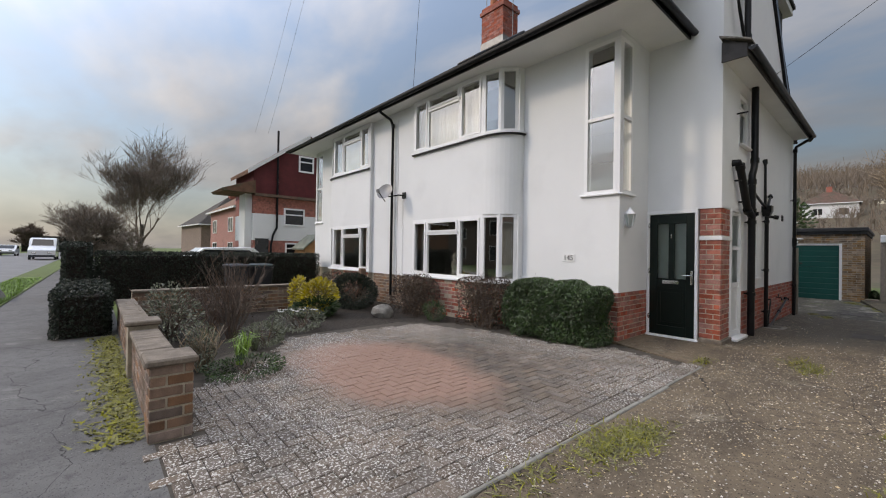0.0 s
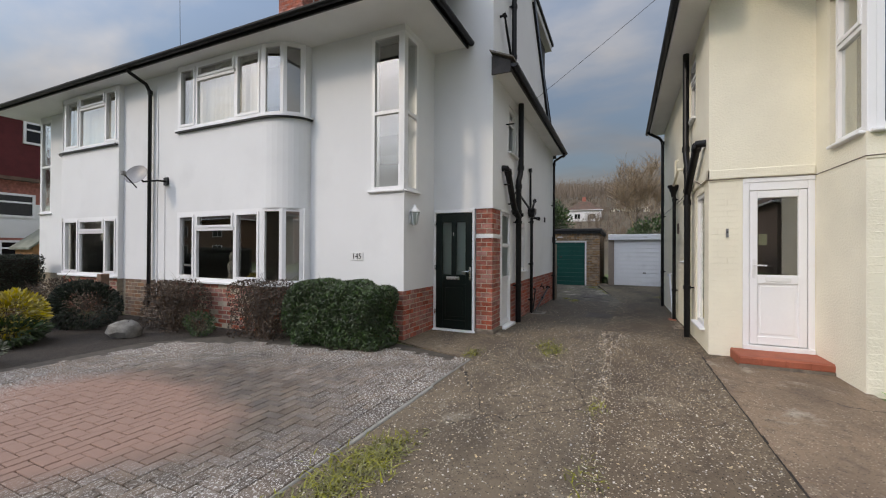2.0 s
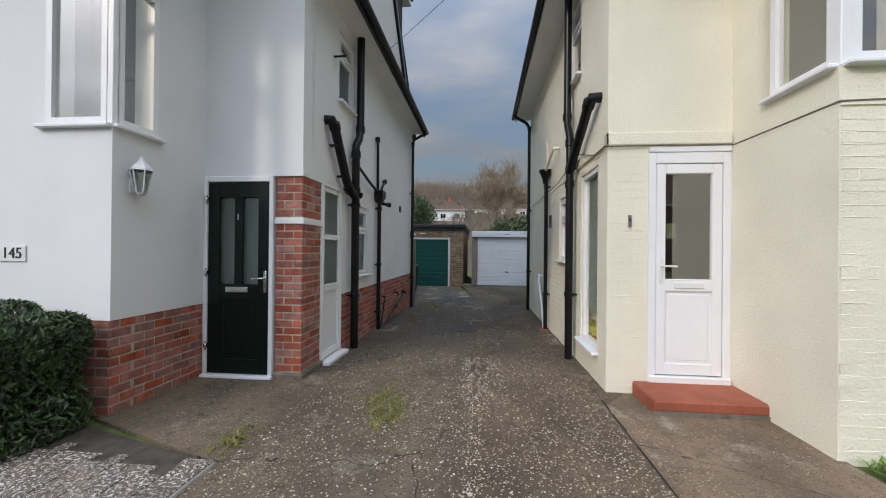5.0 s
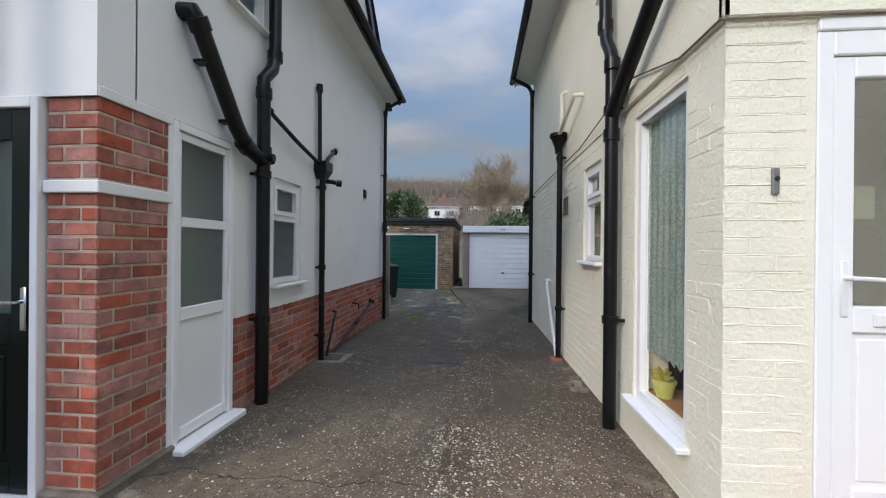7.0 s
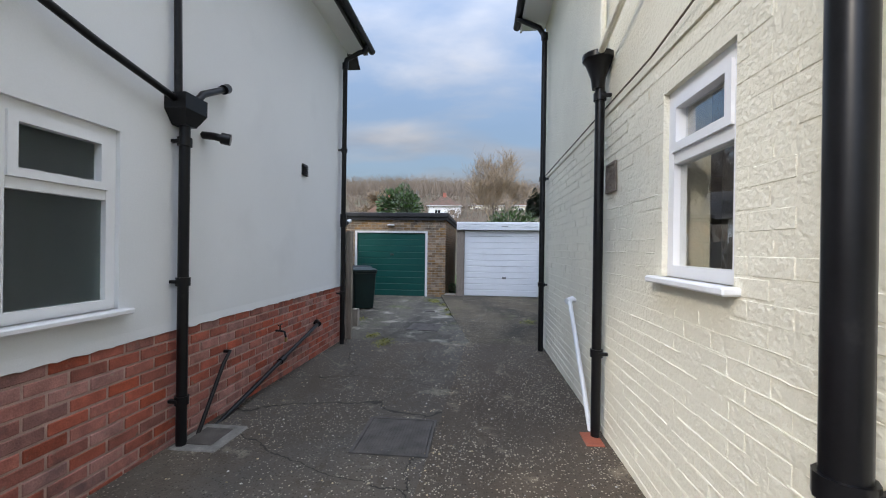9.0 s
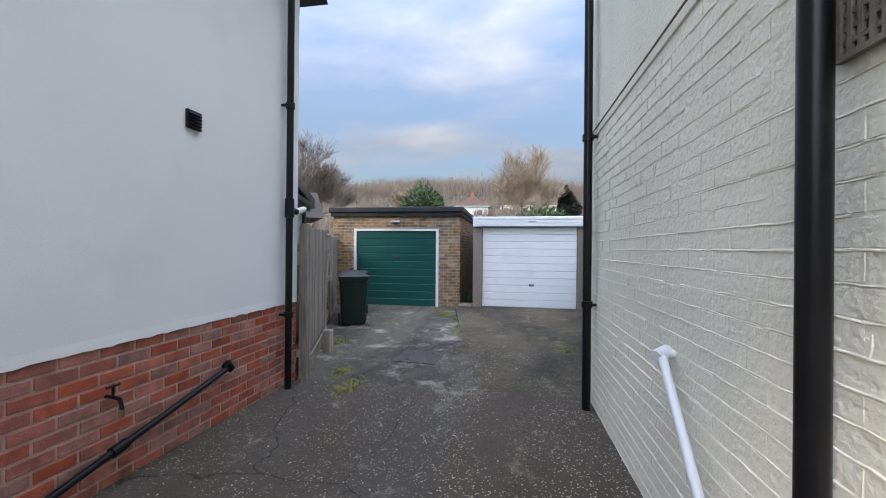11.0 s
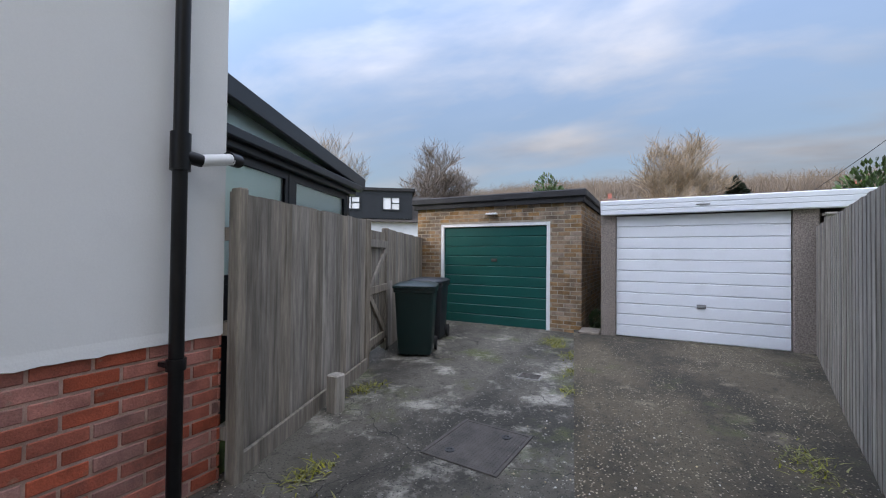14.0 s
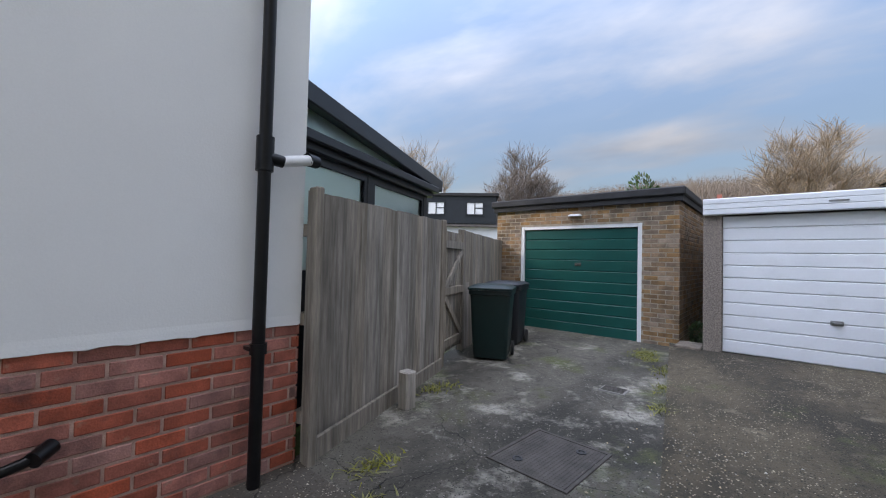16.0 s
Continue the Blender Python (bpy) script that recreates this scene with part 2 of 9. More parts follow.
M["frosted"] = glass_mat("frosted_glass", (0.55, 0.65, 0.62), 0.4)
# near-black backing behind windows: the dimness of unlit rooms is in its colour
M["inside"] = mat("dim_room_backing", (0.06, 0.058, 0.054), 0.9, vary=0.05, scale=1, fine=30, bump=0)
M["curtain"] = mat("pale_curtain_and_backing", (0.62, 0.60, 0.54), 0.9, vary=0.12, scale=4, fine=60, bump=0.1)
M["green_door"] = mat("green_garage_paint", (0.004, 0.072, 0.06), 0.35, vary=0.08, scale=2, fine=60, bump=0.04)
M["garage_white"] = mat("white_garage_steel", (0.74, 0.76, 0.78), 0.4, vary=0.03, scale=1.5, fine=40, bump=0.03, patch=(2.5, 0.6, 0.85, (0.66, 0.67, 0.68)))
M["pebbledash"] = mat("pebble_aggregate_panel", (0.30, 0.25, 0.21), 0.9, vary=0.45, scale=60, fine=190, bump=0.9, bump_scale=110, dist=0.01)
M["felt"] = mat("black_roof_felt", (0.03, 0.03, 0.032), 0.85, vary=0.25, scale=5, fine=90, bump=0.4)
M["fence"] = mat("weathered_grey_timber", (0.30, 0.262, 0.215), 0.9, vary=0.3, scale=7, fine=34, bump=0.6, rand=0.24, streak=(3.5, 3.5, 0.3), second=(4, 0.5, 0.75, (0.13, 0.112, 0.088)))


def ground_mat(name, base, dark, pale, stone, cracks=0.0, specks=0.5, speck_scale=75.0, stain=0.8, passage_shade=None, moss=0.0, worn=0.58):
    """Old concrete: broad dark stains, worn pale patches, exposed stones, hairline cracks, and shade painted along the
    passage.
    """
    m = bpy.data.materials.new(name)
    m.use_nodes = True
    nt = m.node_tree
    b = nt.nodes["Principled BSDF"]
    b.inputs["Roughness"].default_value = 0.9
    pos = nt.nodes.new("ShaderNodeNewGeometry").outputs["Position"]

    def tex(scale, detail=5, rough=0.6, off=(0, 0, 0), stretch=(1, 1, 1)):
        mp = nt.nodes.new("ShaderNodeMapping")
        mp.inputs["Location"].default_value = off
        mp.inputs["Scale"].default_value = stretch
        nt.links.new(pos, mp.inputs["Vector"])
        n = nt.nodes.new("ShaderNodeTexNoise")
        n.inputs["Scale"].default_value, n.inputs["Detail"].default_value, n.inputs["Roughness"].default_value = scale, detail, rough
        nt.links.new(mp.outputs[0], n.inputs["Vector"])
        return n.outputs["Fac"]

    def ramp(f, a, b2):
        r = nt.nodes.new("ShaderNodeMapRange")
        r.inputs["From Min"].default_value, r.inputs["From Max"].default_value = a, b2
        nt.links.new(f, r.inputs["Value"])
        return r.outputs[0]

    def over(a, c, f):
        mx = nt.nodes.new("ShaderNodeMix")
        mx.data_type = "RGBA"
        nt.links.new(f, mx.inputs["Factor"])
        nt.links.new(a, mx.inputs["A"])
        mx.inputs["B"].default_value = col(c)
        return mx.outputs["Result"]
    rgb = nt.nodes.new("ShaderNodeRGB")
    rgb.outputs[0].default_value = col(base)
    out = rgb.outputs[0]
    if passage_shade is not None:
        # the passage's shade mixed into the colour along +x, its edge broken by noise
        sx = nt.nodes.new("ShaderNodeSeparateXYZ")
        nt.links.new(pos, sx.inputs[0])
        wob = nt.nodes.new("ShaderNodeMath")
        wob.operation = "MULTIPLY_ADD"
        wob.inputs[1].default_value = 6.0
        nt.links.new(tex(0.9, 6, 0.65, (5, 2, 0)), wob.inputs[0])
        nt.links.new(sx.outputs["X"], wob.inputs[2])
        out = over(out, passage_shade, ramp(wob.outputs[0], 10.6, 13.6))
    out = over(out, dark, ramp(tex(0.75, 7, 0.65, (3, 1, 0), (0.7, 1.3, 1)), 0.44, 0.44 + 0.2 / stain))
    out = over(out, pale, ramp(tex(1.7, 8, 0.7, (7, 9, 0)), worn, worn + 0.12))
    out = over(out, dark, ramp(tex(9, 4, 0.6, (1, 2, 0)), 0.52, 0.75))
    if moss > 0:
        out = over(out, (0.075, 0.085, 0.028), ramp(tex(1.1, 8, 0.72, (21, 3, 0)), 0.64 - 0.12 * moss, 0.74 - 0.08 * moss))
    # worn scrapes and pale spatter
    out = over(out, pale, ramp(tex(16, 8, 0.8, (2, 8, 0)), 0.60, 0.68))
    vor = nt.nodes.new("ShaderNodeTexVoronoi")
    vor.inputs["Scale"].default_value = speck_scale
    nt.links.new(pos, vor.inputs["Vector"])
    lum = nt.nodes.new("ShaderNodeSeparateColor")
    nt.links.new(vor.outputs["Color"], lum.inputs[0])
    near = ramp(vor.outputs["Distance"], 0.42, 0.3)
    pick = ramp(lum.outputs[0], 1 - specks * 0.5, 1 - specks * 0.5 + 0.1)
    mul = nt.nodes.new("ShaderNodeMath")
    mul.operation = "MULTIPLY"
    nt.links.new(near, mul.inputs[0])
    nt.links.new(pick, mul.inputs[1])
    zone = ramp(tex(1.2, 3, 0.5, (11, 4, 0)), 0.36, 0.56)
    mul2 = nt.nodes.new("ShaderNodeMath")
    mul2.operation = "MULTIPLY"
    nt.links.new(mul.outputs[0], mul2.inputs[0])
    nt.links.new(zone, mul2.inputs[1])
    out = over(out, stone, mul2.outputs[0])
    pick2 = ramp(lum.outputs[1], 0.72, 0.8)
    mul3 = nt.nodes.new("ShaderNodeMath")
    mul3.operation = "MULTIPLY"
    nt.links.new(near, mul3.inputs[0])
    nt.links.new(pick2, mul3.inputs[1])
    out = over(out, [c * 0.45 for c in dark], mul3.outputs[0])
    if cracks > 0:
        dis = nt.nodes.new("ShaderNodeVectorMath")
        dis.operation = "MULTIPLY_ADD"
        dis.inputs[1].default_value = (0.5, 0.5, 0.0)
        nz = nt.nodes.new("ShaderNodeTexNoise")
        nz.inputs["Scale"].default_value = 2.2
        nz.inputs["Detail"].default_value = 6
        nt.links.new(pos, nz.inputs["Vector"])
        nt.links.new(nz.outputs["Color"], dis.inputs[0])
        nt.links.new(pos, dis.inputs[2])
        vc = nt.nodes.new("ShaderNodeTexVoronoi")
        vc.feature = "DISTANCE_TO_EDGE"
        vc.inputs["Scale"].default_value = cracks
        nt.links.new(dis.outputs[0], vc.inputs["Vector"])
        out = over(out, [c * 0.3 for c in dark], ramp(vc.outputs["Distance"], 0.0026, 0.0006))
    nt.links.new(out, b.inputs["Base Color"])
    bp = nt.nodes.new("ShaderNodeBump")
    bp.inputs["Strength"].default_value = 1.0
    bp.inputs["Distance"].default_value = 0.008
    ad = nt.nodes.new("ShaderNodeMath")
    ad.operation = "ADD"
    nt.links.new(mul.outputs[0], ad.inputs[0])
    nt.links.new(tex(60, 4), ad.inputs[1])
    nt.links.new(ad.outputs[0], bp.inputs["Height"])
    nt.links.new(bp.outputs["Normal"], b.inputs["Normal"])
    return m


M["concrete"] = ground_mat("stained_drive_concrete", (0.155, 0.118, 0.078), (0.062, 0.047, 0.032), (0.27, 0.235, 0.18), (0.48, 0.42, 0.33), 0.4, 0.6, 68, passage_shade=(0.074, 0.065, 0.053))
M["aggregate"] = ground_mat("exposed_aggregate_concrete", (0.145, 0.105, 0.066), (0.058, 0.041, 0.027), (0.25, 0.20, 0.14), (0.55, 0.47, 0.35), 0.0, 0.75, 62, passage_shade=(0.078, 0.061, 0.043))
# drive ground again, base darkened for the shaded yard, with moss and scrapes
M["yard_concrete"] = ground_mat("shaded_yard_concrete", (0.10, 0.09, 0.071), (0.034, 0.031, 0.024), (0.31, 0.29, 0.245), (0.40, 0.37, 0.32), 0.55, 0.3, 75, 1.3, moss=0.8, worn=0.54)
M["yard_aggregate"] = ground_mat("shaded_mossy_aggregate", (0.088, 0.07, 0.043), (0.032, 0.026, 0.016), (0.19, 0.155, 0.105), (0.42, 0.35, 0.25), 0.0, 0.6, 60, 1.4, moss=0.5)
M["path_concrete"] = ground_mat("stained_path_concrete", (0.235, 0.165, 0.108), (0.12, 0.083, 0.055), (0.36, 0.31, 0.24), (0.52, 0.43, 0.32), 0.45, 0.6, 70, worn=0.56)
M["tarmac"] = ground_mat("worn_tarmac", (0.125, 0.123, 0.12), (0.07, 0.069, 0.067), (0.19, 0.185, 0.175), (0.24, 0.24, 0.23), 0.6, 0.25, 90)
M["road"] = mat("road_asphalt", (0.16, 0.16, 0.16), 0.75, vary=0.15, scale=1, fine=60, bump=0.4)


def paver_mat():
    """Block paving: brown-grey blocks spotted with lichen, faded to salmon where a patch has been scrubbed clean."""
    m = mat("lichened_block_paver", (0.15, 0.118, 0.092), 0.9, vary=0.25, scale=5, fine=90, bump=0.45, rand=0.2, patch=(1.1, 0.5, 0.7, (0.10, 0.082, 0.066)))
    nt = m.node_tree
    b = nt.nodes["Principled BSDF"]
    base = b.inputs["Base Color"].links[0].from_socket
    pos = nt.nodes.new("ShaderNodeNewGeometry").outputs["Position"]

    def noise(scale, detail, rough=0.5):
        n = nt.nodes.new("ShaderNodeTexNoise")
        n.inputs["Scale"].default_value, n.inputs["Detail"].default_value, n.inputs["Roughness"].default_value = scale, detail, rough
        nt.links.new(pos, n.inputs["Vector"])
        return n.outputs["Fac"]

    def calc(op, a, c, d=None):
        n = nt.nodes.new("ShaderNodeMath")
        n.operation = op
        for k, v in enumerate((a, c, d)):
            if v is None:
                continue
            if isinstance(v, (int, float)):
                n.inputs[k].default_value = v
            else:
                nt.links.new(v, n.inputs[k])
        return n.outputs[0]

    def span(f, lo, hi):
        r = nt.nodes.new("ShaderNodeMapRange")
        r.inputs["From Min"].default_value, r.inputs["From Max"].default_value = lo, hi
        nt.links.new(f, r.inputs["Value"])
        return r.outputs[0]

    def over(a, c, f):
        mx = nt.nodes.new("ShaderNodeMix")
        mx.data_type = "RGBA"
        nt.links.new(f, mx.inputs["Factor"])
        nt.links.new(a, mx.inputs["A"])
        mx.inputs["B"].default_value = col(c)
        return mx.outputs["Result"]

    def ellipse(cx, cy, rx, ry, soft):
        mp = nt.nodes.new("ShaderNodeMapping")
        mp.inputs["Location"].default_value = (-cx / rx, -cy / ry, 0)
        mp.inputs["Scale"].default_value = (1 / rx, 1 / ry, 0)
        nt.links.new(pos, mp.inputs["Vector"])
        ln = nt.nodes.new("ShaderNodeVectorMath")
        ln.operation = "LENGTH"
        nt.links.new(mp.outputs[0], ln.inputs[0])
        wob = calc("MULTIPLY_ADD", noise(1.6, 5), 0.7, -0.35)
        return span(calc("ADD", ln.outputs["Value"], wob), 1.0 + soft, 1.0 - soft)
    scrubbed = ellipse(2.55, 4.15, 0.95, 1.45, 0.22)
    worn = ellipse(3.0, 3.75, 1.55, 1.75, 0.3)
    out = over(base, (0.27, 0.165, 0.125), calc("MULTIPLY", scrubbed, 0.85))
    # lichen in small spots, thick at the edges, none on the worn ground
    keep = calc("SUBTRACT", 1.0, worn)
    thick = span(noise(0.9, 4), 0.28, 0.52)
    spots = calc("MULTIPLY", span(noise(55, 3, 0.6), 0.552, 0.582), calc("MULTIPLY", keep, thick))
    fine = calc("MULTIPLY", span(noise(110, 2), 0.66, 0.70), keep)
    out = over(out, (0.58, 0.565, 0.53), spots)
    out = over(out, (0.42, 0.41, 0.37), fine)
    nt.links.new(out, b.inputs["Base Color"])
    return m


M["paver"] = paver_mat()
M["joint"] = mat("joint_sand", (0.07, 0.06, 0.048), 1.0, vary=0.3, scale=10, fine=100, bump=0.3)
M["edging"] = mat("mortar_edging", (0.26, 0.25, 0.22), 0.95, vary=0.25, scale=8, fine=80, bump=0.5)
M["step_red"] = mat("red_painted_step", (0.36, 0.10, 0.055), 0.8, vary=0.18, scale=4, fine=70, bump=0.3, second=(6, 0.6, 0.8, (0.28, 0.14, 0.09)))
M["grass"] = mat("grass_blade", (0.20, 0.34, 0.06), 0.7, vary=0.3, scale=6, fine=40, bump=0, rand=0.3)
M["lawn"] = mat("lawn_soil", (0.10, 0.14, 0.035), 0.95, vary=0.3, scale=4, fine=60, bump=0.4)
M["moss"] = mat("moss", (0.22, 0.215, 0.04), 0.95, vary=0.35, scale=14, fine=90, bump=0.8, rand=0.3)
M["soil"] = mat("garden_soil", (0.03, 0.023, 0.017), 0.97, vary=0.35, scale=8, fine=50, bump=0.8, dist=0.02)
M["hedge_leaf"] = mat("dark_hedge_leaf", (0.014, 0.026, 0.013), 0.65, vary=0.35, scale=3, fine=40, bump=0, rand=0.4)
M["leaf"] = mat("green_shrub_leaf", (0.045, 0.088, 0.024), 0.5, vary=0.25, scale=3, fine=40, bump=0, rand=0.4)
M["leaf_brown"] = mat("brown_green_leaf", (0.075, 0.046, 0.026), 0.6, vary=0.3, scale=3, fine=40, bump=0, rand=0.45)
M["leaf_pale"] = mat("silvery_leaf", (0.17, 0.19, 0.13), 0.7, vary=0.25, scale=3, fine=40, bump=0, rand=0.35)
M["leaf_yellow"] = mat("golden_variegated_leaf", (0.52, 0.43, 0.03), 0.5, vary=0.2, scale=4, fine=40, bump=0, rand=0.35)
M["twig_grey"] = mat("grey_twig_bark", (0.20, 0.16, 0.13), 0.9, vary=0.2, scale=10, fine=60, bump=0.0, rand=0.25)
M["twig"] = mat("bare_twig_bark", (0.13, 0.088, 0.065), 0.85, vary=0.3, scale=10, fine=80, bump=0.2, rand=0.3)
M["twig_pale"] = mat("pale_twig_bark", (0.36, 0.27, 0.175), 0.85, vary=0.3, scale=10, fine=80, bump=0.2, rand=0.3)
M["bark"] = mat("grey_bark", (0.11, 0.095, 0.08), 0.9, vary=0.3, scale=6, fine=60, bump=0.5)
M["stone"] = mat("grey_stone", (0.23, 0.22, 0.20), 0.9, vary=0.3, scale=9, fine=60, bump=0.5)
M["coping"] = mat("weathered_coping_brick", (0.20, 0.165, 0.13), 0.92, vary=0.3, scale=8, fine=80, bump=0.5, second=(6, 0.5, 0.7, (0.12, 0.10, 0.08)))
M["bin_green"] = mat("green_bin_plastic", (0.004, 0.020, 0.019), 0.42, vary=0.15, scale=4, fine=60, bump=0.06)
M["bin_dark"] = mat("black_bin_plastic", (0.014, 0.017, 0.022), 0.45, vary=0.2, scale=4, fine=60, bump=0.06)
M["red_render"] = mat("dark_red_hung_tile", (0.115, 0.018, 0.02), 0.8, vary=0.2, scale=3, fine=40, bump=0.2)
M["red_roof"] = mat("brown_clay_tile", (0.16, 0.085, 0.055), 0.9, vary=0.3, scale=3, fine=30, bump=0.4, rand=0.25, second=(1.2, 0.5, 0.7, (0.10, 0.09, 0.055)))
M["anthracite"] = mat("anthracite_aluminium", (0.02, 0.023, 0.028), 0.35, vary=0.1, scale=3, fine=50, bump=0.03)
M["iron"] = mat("rusty_cast_iron", (0.085, 0.075, 0.066), 0.8, metal=0.1, vary=0.3, scale=8, fine=90, bump=0.4)
M["grey_metal"] = mat("grey_painted_metal", (0.22, 0.22, 0.22), 0.5, metal=0.4, vary=0.15, scale=6, fine=60, bump=0.1)
M["terracotta"] = mat("terracotta", (0.36, 0.13, 0.06), 0.85, vary=0.2, scale=6, fine=60, bump=0.2)
M["timber_orange"] = mat("orange_shed_timber", (0.34, 0.17, 0.07), 0.8, vary=0.2, scale=6, fine=40, bump=0.2)
M["number_black"] = mat("black_lettering", (0.02, 0.02, 0.022), 0.5, vary=0.1, bump=0)
M["car_white"] = mat("white_car_paint", (0.72, 0.74, 0.76), 0.2, vary=0.02, bump=0, coat=0.6)
M["car_dark"] = mat("dark_car_paint", (0.03, 0.035, 0.045), 0.2, vary=0.05, bump=0, coat=0.6)
M["car_glass"] = mat("dark_car_glass", (0.01, 0.012, 0.015), 0.05, vary=0.1, bump=0)
M["rubber"] = mat("tyre_rubber", (0.02, 0.02, 0.02), 0.9, vary=0.2, bump=0.2)

# ---- mesh building ----
ORIGIN = {}


class Geo:
    """Collects vertices and faces of one mesh in world metres."""

    def __init__(self):
        self.v, self.f, self.smooth = [], [], False

    def add(self, verts, faces):
        n = len(self.v)
        self.v.extend([tuple(p) for p in verts])
        self.f.extend([tuple(i + n for i in q) for q in faces])
        return self

    def box(self, x0, x1, y0, y1, z0, z1, c=0.0, m=None):
        """A box, its edges chamfered by c; m places it."""
        if c <= 0:
            v = [(x, y, z) for x in (x0, x1) for y in (y0, y1) for z in (z0, z1)]
            f = [(0, 1, 3, 2), (4, 6, 7, 5), (0, 4, 5, 1), (2, 3, 7, 6), (0, 2, 6, 4), (1, 5, 7, 3)]
        else:
            v, idx = [], {}
            for ix, x in enumerate((x0, x1)):
                for iy, y in enumerate((y0, y1)):
                    for iz, z in enumerate((z0, z1)):
                        sx, sy, sz = (1 - 2 * ix) * c, (1 - 2 * iy) * c, (1 - 2 * iz) * c
                        for ax, p in enumerate(((x, y + sy, z + sz), (x + sx, y, z + sz), (x + sx, y + sy, z))):
                            idx[(ix, iy, iz, ax)] = len(v)
                            v.append(p)
            f = []
            for a in range(3):
                o = [k for k in range(3) if k != a]
                for s in (0, 1):
                    q = []
                    for p in ((0, 0), (1, 0), (1, 1), (0, 1)):
                        key = [0, 0, 0]
                        key[a], key[o[0]], key[o[1]] = s, p[0], p[1]
                        q.append(idx[(*key, a)])
                    f.append(q if (s == 1) == (a != 1) else q[::-1])
                for p in ((0, 0), (1, 0), (1, 1), (0, 1)):
                    k0, k1 = [0, 0, 0], [0, 0, 0]
                    k0[a], k1[a] = 0, 1
                    k0[o[0]] = k1[o[0]] = p[0]
                    k0[o[1]] = k1[o[1]] = p[1]
                    f.append([idx[(*k0, o[0])], idx[(*k0, o[1])], idx[(*k1, o[1])], idx[(*k1, o[0])]])
            for ix in (0, 1):
                for iy in (0, 1):
                    for iz in (0, 1):
                        f.append([idx[(ix, iy, iz, k)] for k in range(3)])
        if m is not None:
            v = [tuple(m @ Vector(p)) for p in v]
        return self.add(v, f)

    def obox(self, p, u, n, w, d, h, c=0.0, up=(0, 0, 1)):
        """A box from corner p: w along u, d along n, h along up."""
        p, u, n, k = Vector(p), Vector(u), Vector(n), Vector(up)
        m = Matrix(((u.x, n.x, k.x, p.x), (u.y, n.y, k.y, p.y), (u.z, n.z, k.z, p.z), (0, 0, 0, 1)))
        return self.box(0, w, 0, d, 0, h, c, m)

    def tube(self, pts, r, n=10, caps=True, taper=None):
        """A round pipe through the points."""
        pts = [Vector(p) for p in pts]
        base = len(self.v)
        prev = None
        for i, p in enumerate(pts):
            if i == 0:
                t = pts[1] - pts[0]
            elif i == len(pts) - 1:
                t = pts[-1] - pts[-2]
            else:
                t = (pts[i] - pts[i - 1]).normalized() + (pts[i + 1] - pts[i]).normalized()
            t.normalize()
            if prev is None:
                a = t.orthogonal().normalized()
            else:
                a = (prev - t * prev.dot(t)).normalized()
            prev = a
            b = t.cross(a)
            rr = r if taper is None else taper[i]
            for k in range(n):
                an = 2 * math.pi * k / n
                self.v.append(tuple(p + (a * math.cos(an) + b * math.sin(an)) * rr))
        for i in range(len(pts) - 1):
            for k in range(n):
                k2 = (k + 1) % n
                self.f.append((base + i * n + k, base + i * n + k2, base + (i + 1) * n + k2, base + (i + 1) * n + k))
        if caps:
            self.f.append(tuple(base + k for k in range(n))[::-1])
            self.f.append(tuple(base + (len(pts) - 1) * n + k for k in range(n)))
        return self

    def prism(self, poly, axis, a0, a1):
        """A polygon in two axes, drawn out along the third (0, 1, 2) from a0 to a1."""
        o = [k for k in range(3) if k != axis]
        n = len(poly)
        vs = []
        for a in (a0, a1):
            for p in poly:
                q = [0, 0, 0]
                q[axis], q[o[0]], q[o[1]] = a, p[0], p[1]
                vs.append(q)
        fs = [tuple(range(n)), tuple(range(n, 2 * n))[::-1]]
        fs += [(k, k + n, (k + 1) % n + n, (k + 1) % n) for k in range(n)]
        return self.add(vs, fs)

    def lathe(self, prof, cx, cy, n=16, z=0.0):
        """A turned shape from (radius, height) pairs."""
        base = len(self.v)
        for r, h in prof:
            for k in range(n):
                an = 2 * math.pi * k / n
                self.v.append((cx + r * math.cos(an), cy + r * math.sin(an), z + h))
        for i in range(len(prof) - 1):
            for k in range(n):
                k2 = (k + 1) % n
                self.f.append((base + i * n + k, base + i * n + k2, base + (i + 1) * n + k2, base + (i + 1) * n + k))
        self.f.append(tuple(base + k for k in range(n))[::-1])
        self.f.append(tuple(base + (len(prof) - 1) * n + k for k in range(n)))
        return self


def thing(name, at, label, category, group="", kind=""):
    """An empty at the base of a thing, which holds its parts."""
    ob = new(name)
    ob.location = at
    ORIGIN[ob.name] = Vector(at)
    return tagged(ob, label, category, group, kind)


def part(name, g, material, parent=None, label="", smooth=False, fix=True, weld=False):
    """One mesh object under a thing or a part."""
    o = ORIGIN[parent.name] if parent is not None else Vector((0, 0, 0))
    me = bpy.data.meshes.new(name)
    me.from_pydata([(x - o.x, y - o.y, z - o.z) for x, y, z in g.v], [], g.f)
    if fix and len(g.f) < 40000:
        bm = bmesh.new()
        bm.from_mesh(me)
        bmesh.ops.recalc_face_normals(bm, faces=bm.faces)
        if weld:
            bmesh.ops.remove_doubles(bm, verts=bm.verts, dist=0.0004)
        bm.to_mesh(me)
        bm.free()
    me.materials.append(material)
    if smooth:
        me.shade_smooth()
        me.set_sharp_from_angle(angle=math.radians(40))
    ob = new(name, me)
    ORIGIN[ob.name] = o
    if parent is not None:
        ob.parent = parent
    if label:
        tagged(ob, label)
    return ob


